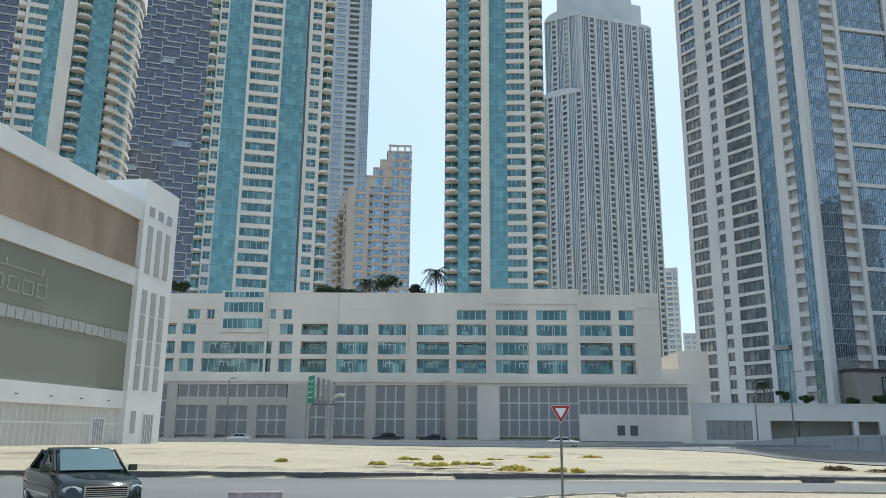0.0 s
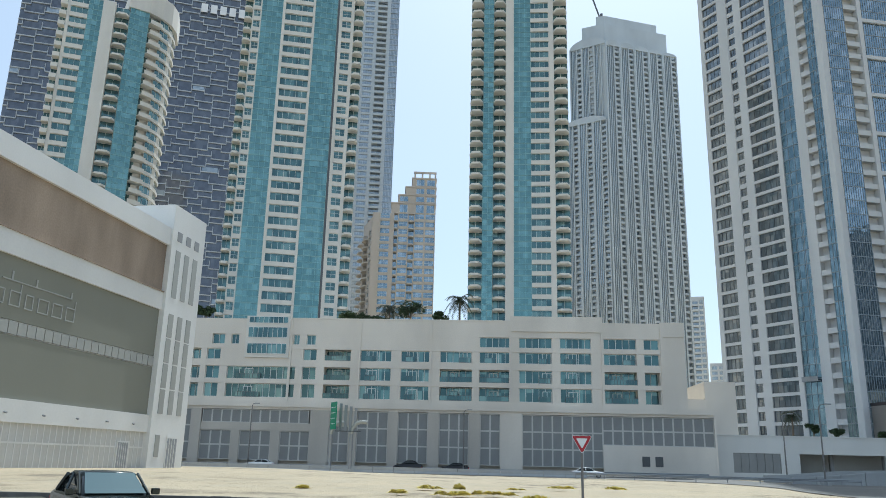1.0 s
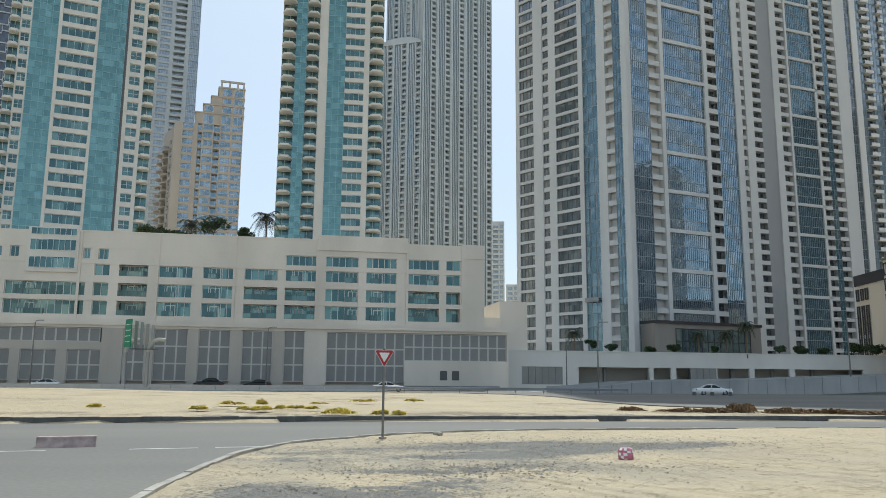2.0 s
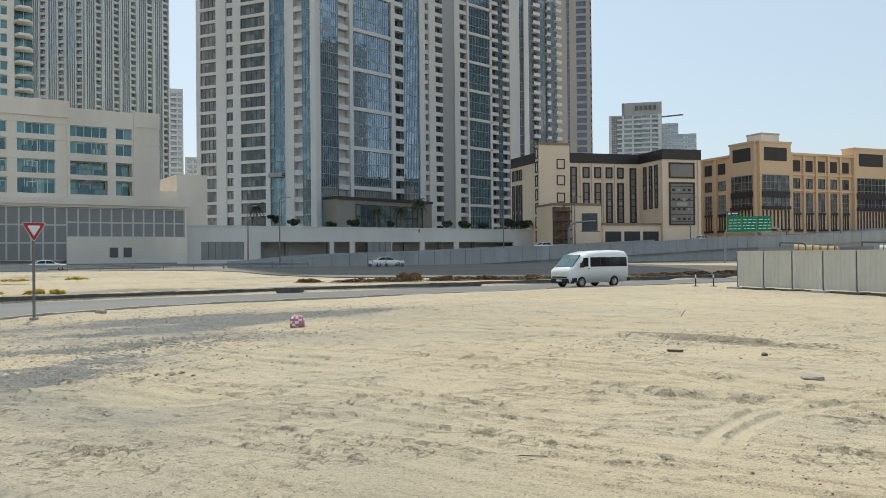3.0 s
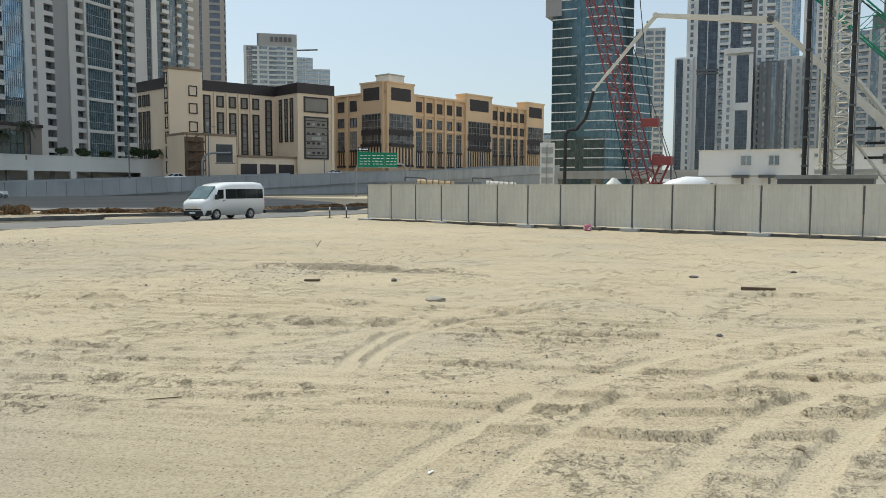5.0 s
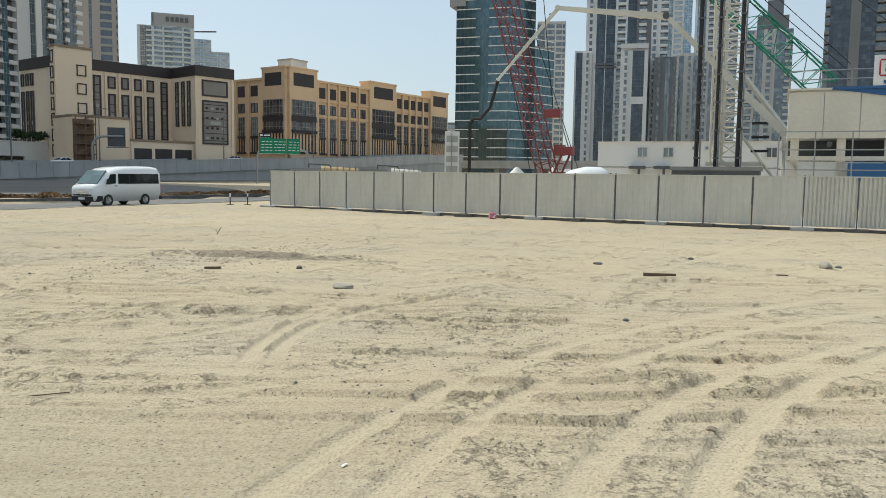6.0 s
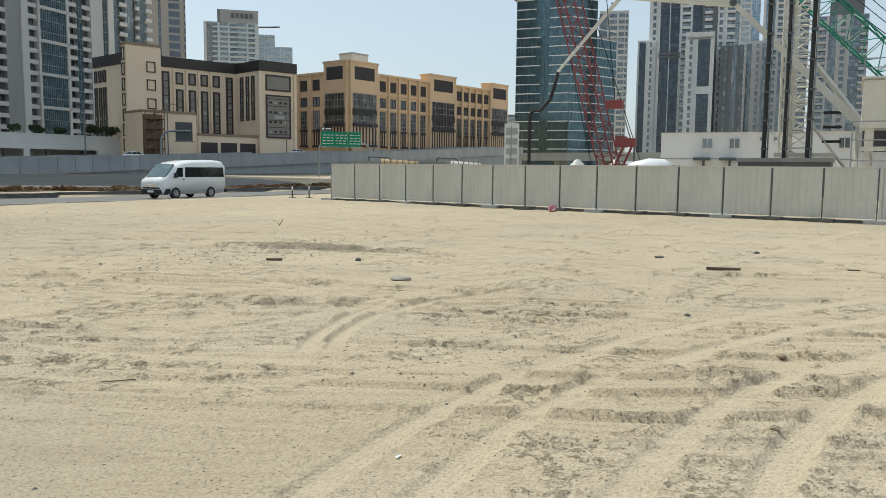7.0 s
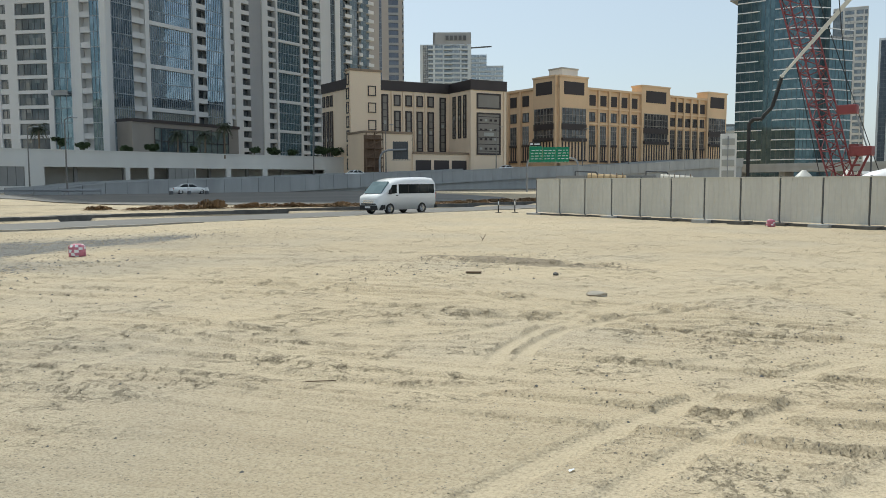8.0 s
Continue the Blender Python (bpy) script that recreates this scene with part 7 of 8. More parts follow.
def gantry_sign():
    a, b = plan(53.1, 130), plan(56.7, 130)
    turn = math.degrees(math.atan2(b.y - a.y, b.x - a.x))
    L = (b - a).length
    root = thing("direction_sign", a, "green overhead direction sign with white lettering bars on arched grey frame", "direction sign", turn=turn)
    arch = Geo()
    arch.bar((0, 0, -0.2), (0, 0, 4.4), 0.16, STEEL, 10).tube([(0, 0, 4.4), (0.15, 0, 4.9), (0.6, 0, 5.3), (1.2, 0, 5.4)], 0.16, STEEL)
    arch.bar((L, 0, -0.2), (L, 0, 4.4), 0.16, STEEL, 10).tube([(L, 0, 4.4), (L - 0.15, 0, 4.9), (L - 0.6, 0, 5.3), (L - 1.2, 0, 5.4)], 0.16, STEEL)
    part("frame", arch.bar((1.2, 0, 5.4), (L - 1.2, 0, 5.4), 0.14, STEEL, 10), root)
    w = 2.12
    for i in range(3):
        x0 = 0.35 + i * (w + 0.02)
        panel = part("sign_panel", Geo().box(x0, x0 + w, -0.30, -0.22, 4.75, 7.2 if i else 7.35, SIGNGREEN), root)
        g = Geo()
        sign_rows(g, x0 + 0.1, x0 + w, 4.9, 7.0, -0.30, SIGNWHITE, i)
        g.box(x0 + 0.03, x0 + w - 0.03, -0.305, -0.30, 4.78, 4.82, SIGNWHITE)
        part("lettering", g, panel)
    part("top_plate", Geo().box(0.35, 2.2, -0.3, -0.22, 7.4, 8.0, CARBLACK).box(0.5, 0.9, -0.31, -0.3, 7.55, 7.85, SIGNWHITE).box(1.1, 2.0, -0.31, -0.3, 7.6, 7.8, SIGNWHITE), root)


gantry_sign()


def cantilever_sign(at, turn, label):
    root = thing("cantilever_sign", at, label, "direction sign", turn=turn)
    part("post", Geo().bar((0, 0, -0.2), (0, 0, 3.4), 0.2, STEEL, 12).tube([(0, 0, 3.4), (0.12, 0, 4.1), (0.5, 0, 4.8), (1.1, 0, 5.2), (1.9, 0, 5.35), (5.2, 0, 5.45)], 0.2, STEEL, 10), root)
    part("sign_panel", Geo().box(2.6, 5.6, 0.42, 0.5, 3.6, 7.0, DARKFRAME), root, "dull dark back of the sign")
    for i in range(6):
        part("stiffener", Geo().box(2.7 + i * 0.55, 2.82 + i * 0.55, 0.22, 0.42, 3.55, 7.05, DARKFRAME), root)
    part("walkway", Geo().box(2.4, 6.0, -0.3, 1.0, 3.4, 3.5, DARKFRAME), root)


p = plan(42.45, 113.6 / math.cos(radians(42.45)))
cantilever_sign((p.x, p.y, ramp_top(p.x)), -38, "grey cantilever road sign seen from behind on the ramp")


def left_sign():
    p = plan(-9.95, 119)
    root = thing("direction_sign", (p.x, p.y, 0), "green road sign on two bent white posts seen edge-on", "direction sign")
    for dx, dy in ((0, 0), (-3.6, 3.0)):
        part("post", Geo().bar((dx, dy, -0.2), (dx, dy, 5.4), 0.28, STEEL, 12).tube([(dx, dy, 5.4), (dx + 0.15, dy, 6.2), (dx + 0.6, dy, 6.9), (dx + 1.4, dy, 7.2), (dx + 2.3, dy, 7.1)], 0.28, LOUVRE, 10), root)
        part("base", Geo().box(dx - 0.6, dx + 0.6, dy - 0.6, dy + 0.6, -0.1, 0.5, CONCRETE), root)
    M = Matrix.Translation((-3.2, 0, 0)) @ Matrix.Rotation(radians(-62), 4, "Z")
    part("sign_panel", Geo().box(0, 2.7, -0.06, 0.06, 6.0, 9.9, SIGNGREEN), root, at=M)
    g = Geo()
    sign_rows(g, 0.1, 2.6, 6.1, 9.7, -0.06, SIGNWHITE, 4)
    part("lettering", g, root, at=M)
    for i in range(4):
        part("stiffener", Geo().box(-2.0 + i * 0.75, -1.6 + i * 0.75, 0.2, 0.45, 5.9, 9.8 - i * 0.2, STEEL), root)
    part("walkway", Geo().box(-2.4, 1.4, -0.4, 0.5, 5.75, 5.87, DARKFRAME), root)


left_sign()


def street_lamp():
    root = thing("street_lamp", (0, 0, 0), "slim grey street lamp on tall pole", "street lamp", "street lamps")
    part("pole", Geo().bar((0, 0, -0.3), (0, 0, 10.0), 0.13, POLE, 10, 0.07), root)
    part("arm", Geo().tube([(0, 0, 9.9), (0.2, -0.2, 10.2), (0.9, -0.5, 10.3)], 0.05, POLE), root)
    part("lantern", Geo().box(0.6, 1.4, -0.75, -0.45, 10.2, 10.36, STEEL), root, bevel=0.03)
    part("base_block", Geo().box(-0.5, 0.5, -0.5, 0.5, -0.2, 0.45, CONCRETE), root, bevel=0.04)
    return root


lamp = street_lamp()
lamp.matrix_basis = Matrix.Translation((*plan(19.4, 136).xy, 0.0))
for b, d in ((21.6, 116), (-16.9, 134), (-2.0, 134)):
    copy_thing(lamp, Matrix.Translation((*plan(b, d).xy, 0.0)))
for b in (37.75, 42.9, 50.85, 57.0, 60.2, 64.6):
    k = math.tan(radians(b))
    x = k * 115.0
    for _ in range(8):
        x = k * (ramp_line(x) + 2.0)
    copy_thing(lamp, Matrix.Translation((x, ramp_line(x) + 2.0, ramp_top(x))))


def delineator(at):
    root = thing("marker_post", at, "thin black and white road marker post", "marker post", "marker posts")
    part("post", Geo().bar((0, 0, -0.1), (0, 0, 0.72), 0.03, BLACK, 8), root)
    part("band", Geo().bar((0, 0, 0.42), (0, 0, 0.6), 0.034, SIGNWHITE, 8), root)
    part("foot", Geo().box(-0.12, 0.12, -0.12, 0.12, -0.03, 0.04, BLACK), root)


delineator((31.9, 25.6, 0)), delineator((32.5, 25.0, 0))
solo("barrier_block", Geo().profile([(-0.25, 0), (0.25, 0), (0.22, 0.10), (0.14, 0.34), (-0.14, 0.34), (-0.22, 0.10)], 0, 1.5, plain("faded_red_white_block", (0.52, 0.40, 0.37), stain=2.5, vary=0.5, streak=False)), "faded red and white concrete block on the road", "barrier block", pose(-7.15, 23.4, -0.16, 0, 0, 12), bevel=0.03)
for x, y in ((52.0, 104.0), (54.2, 103.2), (56.4, 102.4)):
    solo("traffic_drum", Geo().bar((0, 0, 0), (0, 0, 0.55), 0.28, DARKFRAME, 12, 0.24).bar((0, 0, 0.55), (0, 0, 1.0), 0.24, SIGNWHITE, 12, 0.2), "dark and white traffic drum beside the road", "traffic drum", pose(x + 1, y - 4.5, 0.0), "traffic drums")


# ---- plants ----
def leaf_cloud(g, c, r, n, size, m, rng, flat=1.0):
    """Many small leaves scattered through a lump, denser at its skin."""
    for i in range(n):
        th, ph = rng.uniform(0, 6.283), math.acos(rng.uniform(-1, 1))
        k = r * rng.uniform(0.45, 1.0) ** 0.5 * (0.8 + 0.25 * math.sin(3 * th + c[0]) * math.sin(2 * ph))
        p = Vector((c[0] + k * math.sin(ph) * math.cos(th), c[1] + k * math.sin(ph) * math.sin(th), c[2] + k * math.cos(ph) * flat))
        a = Vector((rng.uniform(-1, 1), rng.uniform(-1, 1), rng.uniform(-0.6, 0.6))).normalized() * size * rng.uniform(0.6, 1.3)
        b = Vector((rng.uniform(-1, 1), rng.uniform(-1, 1), rng.uniform(-1, 1))).normalized() * size * 0.5
        g.add([p - a, p + b, p + a, p - b], [(0, 1, 2, 3)], m)


def tree(at, height, spread, label, seed, m=LEAF, name="tree"):
    rng = random.Random(seed)
    root = thing(name, at, label, "tree")
    t = Geo()
    t.bar((0, 0, -0.2), (0.1, 0, height * 0.5), 0.16, TRUNK, 8, 0.11)
    crown = Geo()
    for i in range(9):
        a = rng.uniform(0, 6.283)
        rr = spread * rng.uniform(0.15, 0.62)
        c = (rr * math.cos(a), rr * math.sin(a) * 0.7, height * rng.uniform(0.55, 0.85))
        t.bar((0.1, 0, height * 0.45), c, 0.07, TRUNK, 5, 0.03)
        leaf_cloud(crown, c, spread * rng.uniform(0.28, 0.42), 190, 0.24, m, rng, 0.75)
    part("trunk", t, root)
    part("crown", crown, root)


def palm(at, height, label, seed, fr=2.6):
    rng = random.Random(seed)
    root = thing("palm_tree", at, label, "palm tree")
    part("trunk", Geo().bar((0, 0, -0.2), (0.08, 0, height * 0.55), 0.2, TRUNK, 9, 0.16).bar((0.08, 0, height * 0.55), (0.05, 0, height), 0.16, TRUNK, 9, 0.2), root)
    for i in range(30):
        a = 2 * math.pi * i / 30 * 2.618
        lift = 1.25 - 1.75 * (i / 30)
        g = Geo()
        pts = []
        L = fr * rng.uniform(0.85, 1.1)
        for k in range(8):
            s = k / 7
            r = L * s * (0.95 - 0.1 * s)
            pts.append(Vector((r * math.cos(a), r * math.sin(a), height + L * (lift * s - 0.95 * s * s))))
        side = Vector((-math.sin(a), math.cos(a), 0))
        for k in range(7):
            g.bar(pts[k], pts[k + 1], 0.025, PALM, 4)
            for q in range(3):
                c = pts[k] + (pts[k + 1] - pts[k]) * (q / 3)
                ll = 0.62 * (1 - abs(k / 7 - 0.4)) * fr / 2.6
                for sg in (-1, 1):
                    tip = c + side * sg * ll + (pts[k + 1] - pts[k]).normalized() * ll * 0.6 + Vector((0, 0, -0.12))
                    w = (pts[k + 1] - pts[k]).normalized() * 0.06
                    g.add([c - w, c + w, tip], [(0, 1, 2)], PALM)
        part("frond", g, root)


RZ = zp(24.0)
for b, d, hh, sp, sd, lb in ((-20.6, 152, 3.6, 2.6, 1, "low green tree on the podium roof"), (-10.6, 150, 4.0, 2.9, 2, "spreading green tree on the podium roof"), (-9.3, 150, 3.6, 3.0, 3, "low broad green tree on the podium roof"),
                            (-8.3, 151, 3.2, 2.2, 7, "low broad green tree on the podium roof"), (-6.1, 150, 6.6, 3.4, 4, "round leafy tree on the podium roof"), (-3.7, 150, 4.8, 2.2, 5, "dark leafy tree on the podium roof"), (5.7, 152, 2.4, 1.4, 6, "small shrub on the podium roof")):
    tree((*plan(b, d).xy, RZ - 0.6), hh, sp, lb, sd)
palm((*plan(-2.45, 150).xy, RZ - 0.5), 6.6, "date palm with drooping fronds on the podium roof", 1, 3.4)
palm((*plan(-7.6, 158).xy, RZ - 0.5), 6.0, "grey-green palm on the podium roof", 2, 3.2)
for b, d, z, hh in ((31.6, 168, 6.75, 6.4), (30.3, 172, 6.75, 5.0), (20.0, 172, 6.75, 5.6), (28.5, 172, 6.75, 5.0)):
    palm((*plan(b, d).xy, z), hh, "potted palm on the parking podium deck", int(b), 2.2)
for i, (b, d, hh, sp) in enumerate(((22.6, 160, 2.6, 1.6), (21.2, 160, 3.6, 1.5), (25.2, 165, 2.4, 1.6), (26.8, 166, 2.8, 1.8), (33.6, 176, 2.8, 2.0), (35.0, 178, 2.6, 2.2), (36.2, 180, 2.4, 2.0), (38.3, 183, 3.0, 2.6), (39.3, 185, 3.0, 2.6), (29.6, 168, 2.4, 1.6))):
    tree((*plan(b, d).xy, 6.72), hh, sp, "dense green bush on the parking podium deck", 20 + i, name="bush")


def shrub(at, r, h, m, label, seed):
    """A low sprawling bush: short crossed blades over an uneven mound."""
    rng = random.Random(seed)
    g = Geo()
    heads = [(rng.uniform(-r, r) * 0.8, rng.uniform(-r, r) * 0.5, rng.uniform(0.5, 1.0)) for k in range(4)]
    for i in range(int(150 + 330 * r)):
        hx, hy, k = heads[i % 4]
        x, y = hx + rng.gauss(0, r * 0.28), hy + rng.gauss(0, r * 0.22)
        d2 = ((x - hx) / (r * 0.6)) ** 2 + ((y - hy) / (r * 0.5)) ** 2
        top = h * k * max(0.12, 1 - d2) * rng.uniform(0.5, 1.0)
        a, w = rng.uniform(0, 6.283), rng.uniform(0.02, 0.05)
        base = Vector((x, y, top * 0.35 - 0.03))
        lean = Vector((math.cos(a) * 0.12, math.sin(a) * 0.12, 0))
        side = Vector((-math.sin(a), math.cos(a), 0)) * w
        g.add([base - side, base + side, base + lean + side * 1.4 + Vector((0, 0, top * 0.65)), base + lean - side * 1.4 + Vector((0, 0, top * 0.65 + 0.02))], [(0, 1, 2, 3)], m)
    for k in range(5):
        a = rng.uniform(0, 6.283)
        g.bar((0, 0, -0.05), (math.cos(a) * r * 0.5, math.sin(a) * r * 0.4, h * 0.4), 0.012, WOOD, 4)
    solo("shrub", g, label, "shrub", Matrix.Translation(at), "verge shrubs")


for i, (x, y, r, h) in enumerate(((-5.3, 44.3, 0.5, 0.3), (-3.8, 50.8, 0.8, 0.3), (-2.4, 43.4, 0.7, 0.3), (-2.1, 50.9, 0.35, 0.5), (-1.4, 44.5, 0.7, 0.3), (-0.1, 45.6, 0.4, 0.2), (0.7, 45.1, 0.4, 0.2), (2.4, 40.0, 1.1, 0.42), (4.4, 56.2, 0.8, 0.25), (3.8, 39.4, 0.5, 0.35), (4.9, 39.0, 0.4, 0.25), (8.3, 57.0, 0.7, 0.25), (-11.1, 47.3, 0.4, 0.25), (1.4, 52.4, 0.5, 0.15))):
    shrub((x, y, 0.1 + 0.25 * max(0.0, min(1.0, (y - 37) / 25))), r, h, GREENBUSH, "yellow-green desert shrub on the sand verge", i)
rng = random.Random(8)
for i in range(52):
    s = i / 51
    x = 20.5 + s * 34 + rng.uniform(-0.4, 0.4)
    y = 45.5 - 7.0 * min(1, s * 1.6) + rng.uniform(-0.8, 0.8)
    if i < 12 and i % 3 == 1:
        continue
    shrub((x, y, 0.05), rng.uniform(0.8, 1.3), rng.uniform(0.18, 0.38) + (0.35 if i == 9 else 0), DRYBUSH, "dry brown shrub along the sand verge", 100 + i)


# ---- the building site ----
def site_office():
    a, b = plan(77.3, 76), plan(89.7, 75)
    root, F, M, L = block("site_office", a, b, 7.0, 0, 5.0, CABIN, "white two-storey site office cabins", "site office", inset=0.0)
    g = Geo()
    g.add([(-0.1, -0.2, 5.0), (L, -0.2, 5.0), (L, 7.2, 5.0), (-0.1, 7.2, 5.0), (-0.1, 3.5, 5.08), (L, 3.5, 5.1)], [(0, 1, 5, 4), (2, 3, 4, 5), (0, 4, 3), (1, 2, 5), (3, 2, 1, 0)], CABIN)
    part("roof", g, root, at=M)
    for x in (3.6, 5.9, 14.6):
        part("window", window_geo(0.95, 0.95, GLASS_GREY, WHITE, 2), root, at=M @ Matrix.Translation((x, -0.06, 3.55)))
    for x in (8.4, 9.5):
        part("small_window", window_geo(0.4, 0.4, GLASS_GREY, WHITE, 1), root, at=M @ Matrix.Translation((x, -0.06, 4.2)))
    for x in (3.0, 5.2):
        part("canopy", Geo().box(x, x + 1.4, -1.0, 0, 2.5, 2.75, DARKFRAME).box(x + 0.8, x + 1.0, -0.9, -0.7, 0, 2.5, DARKFRAME), root, at=M)
    part("floor_band", Geo().box(0, L, -0.05, 0, 2.6, 2.7, LOUVRE), root, at=M)


site_office()


def batching_hall():
    a, b = plan(89.55, 50), plan(102.0, 51.2)
    root, F, M, L = block("plant_hall", a, b, 8.0, 4.0, 6.7, OFFWHITE, "cream panelled plant hall with blue roof and open base", "plant hall", inset=0.02)
    n = 6
    for i in range(n):
        part("wall_sheet", Geo().box(i * L / n + 0.02, (i + 1) * L / n - 0.02, -0.06, 0.02, 4.0, 6.6, CREAMPAINT), root, at=M)
    g = Geo()
    g.add([(2.2, -0.12, 6.72), (6.5, -0.12, 6.05), (10.2, -0.12, 4.9), (10.2, -0.12, 6.72)], [(0, 1, 2, 3)], BLUE)
    g.box(2.2, L + 0.1, -0.2, 8.1, 6.7, 6.85, BLUE)
    part("roof", g, root, "blue sheet roof edge", at=M)
    part("roof_edge", Geo().box(-0.1, 2.2, -0.2, 8.1, 6.7, 6.8, CREAMPAINT), root, at=M)
    for x in (0.2, 2.6, 5.0, 7.4):
        part("column", Geo().box(x, x + 0.45, 0.1, 0.55, -0.1, 4.0, CREAMPAINT), root, at=M)
    part("beam", Geo().box(0, L, 0.05, 0.5, 2.75, 3.0, CREAMPAINT).box(0, L, 0.1, 8, 0.0, 2.7, OFFWHITE), root, at=M)
    # dark-coloured sheet that stands for the shadow in the gap under the hall
    part("back_wall", Geo().box(0.1, L, 3.0, 3.2, 2.7, 4.0, DARKFRAME), root, at=M)
    part("tarpaulin", Geo().box(3.2, 8.6, -0.3, 0.0, 1.6, 2.6, BLUE), root, at=M)
    part("lamp", Geo().bar((2.2, -0.1, 3.7), (2.2, -0.35, 3.6), 0.14, DARKFRAME, 10), root, at=M)
    rail = Geo()
    for z in (7.3, 7.8):
        rail.bar((0, 0, z), (L, 0, z), 0.035, STEEL, 5)
    for i in range(8):
        rail.bar((i * L / 7, 0, 6.8), (i * L / 7, 0, 7.8), 0.035, STEEL, 5)
    part("roof_rail", rail, root, at=M)
    low = Geo()
    for z in (2.2, 3.3, 4.3):
        low.bar((-0.4, -1.6, z), (L, -1.6, z), 0.035, STEEL, 5)
    for i in range(7):
        low.bar((-0.4 + i * L / 6, -1.6, 0), (-0.4 + i * L / 6, -1.6, 4.3), 0.04, STEEL, 5)
    part("stair_rail", low, root, at=M)
    banner = part("banner", Geo().box(4.2, 6.9, -0.16, -0.10, 6.7, 8.5, SIGNWHITE), root, at=M)
    g = Geo()
    for x0, x1, z0, z1 in ((4.5, 6.7, 8.2, 8.28), (4.5, 6.7, 7.35, 7.43), (4.45, 4.53, 7.43, 8.2)):
        g.box(x0, x1, -0.18, -0.16, z0, z1, SIGNRED)
    part("red_frame", g, banner)
    part("dark_mark", Geo().box(4.75, 5.05, -0.18, -0.16, 7.6, 8.05, BLACK), banner)
    part("blue_lettering", Geo().box(4.7, 6.6, -0.18, -0.16, 6.95, 7.15, BLUE), banner)


batching_hall()


def lattice(name, a, b, width, m, parent, panels, chord=0.06, brace=0.03, taper=1.0):
    """A square lattice boom from a to b."""
    a, b = Vector(a), Vector(b)
    q = (b - a).to_track_quat("Z", "Y").to_matrix()
    g = Geo()
    corner = [(-1, -1), (1, -1), (1, 1), (-1, 1)]

    def at(s, c):
        w = width * 0.5 * (1 + (taper - 1) * s)
        return a + (b - a) * s + q @ Vector((c[0] * w, c[1] * w, 0))
    for c in corner:
        g.bar(at(0, c), at(1, c), chord, m, 5)
    for i in range(panels):
        s0, s1 = i / panels, (i + 1) / panels
        for k in range(4):
            c0, c1 = corner[k], corner[(k + 1) % 4]
            g.bar(at(s0, c0 if i % 2 else c1), at(s1, c1 if i % 2 else c0), brace, m, 4)
            g.bar(at(s1, c0), at(s1, c1), brace, m, 4)
    return part(name, g, parent)


def red_crane():
    o = plan(73.85, 60)
    root = thing("crawler_crane", (o.x, o.y, 0), "red lattice crawler crane behind the hoarding", "crane")
    t = plan(70.2, 62)
    k = Vector((t.x - o.x, t.y - o.y, 0))
    lattice("boom", (0, 0, 1.6), (k.x * 2.2, k.y * 2.2, 34.0), 1.15, REDPAINT, root, 30, 0.06, 0.032, 1.5)
    part("crawler", Geo().box(-1.8, 1.8, -3.0, -2.0, -0.05, 1.0, BLACK).box(-1.8, 1.8, 2.0, 3.0, -0.05, 1.0, BLACK).box(-1.5, 1.5, -2.0, 2.0, 0.4, 1.1, DARKFRAME), root)
    part("cab", Geo().box(-1.4, 1.6, -1.4, 1.4, 1.1, 1.75, REDPAINT).box(-0.6, 0.6, -1.3, -0.3, 1.75, 2.0, CARGLASS), root, bevel=0.05)
    part("boom_block", Geo().box(-0.9, 0.2, -1.2, -0.6, 3.2, 4.0, REDPAINT), root)
    part("cable", Geo().bar((k.x * 0.9, k.y * 0.9 - 2.5, 1.0), (k.x * 2.2, k.y * 2.2, 34.0), 0.03, BLACK, 5), root)
    part("cable", Geo().bar((0.5, -2.2, 2.0), (k.x * 2.2, k.y * 2.2, 34.0), 0.03, BLACK, 5), root)
    o2 = plan(74.9, 58)
    r2 = thing("piling_machine", (o2.x, o2.y, 0), "small red piling machine with tilted leader", "piling machine")
    part("undercarriage", Geo().box(-1.2, 1.2, -1.6, 1.6, -0.05, 0.8, BLACK), r2)
    part("frame", Geo().bar((-0.2, 0.6, 0.7), (0.0, -0.5, 3.4), 0.09, REDPAINT).bar((-0.2, 1.2, 0.7), (0.0, 0.1, 3.4), 0.09, REDPAINT).bar((-0.1, 0.3, 1.9), (-0.1, 0.9, 1.9), 0.06, REDPAINT).bar((-0.1, 0.0, 2.6), (-0.1, 0.6, 2.6), 0.06, REDPAINT), r2)
    part("head", Geo().box(-0.4, 0.4, -0.7, 0.5, 3.2, 3.8, REDPAINT), r2, bevel=0.05)
    part("leader", Geo().bar((0, -0.6, 0.5), (0, -0.6, 3.3), 0.06, DARKFRAME), r2)
    part("hook_block", Geo().box(-0.3, 0.3, 0.3, 1.5, 5.9, 6.5, REDPAINT), r2, bevel=0.08)
    part("cable", Geo().bar((0, 0.9, 6.5), (-0.6, 3.0, 26), 0.03, BLACK, 5).bar((0, 0.4, 5.9), (0, -0.3, 3.8), 0.05, STEEL, 5), r2)


red_crane()


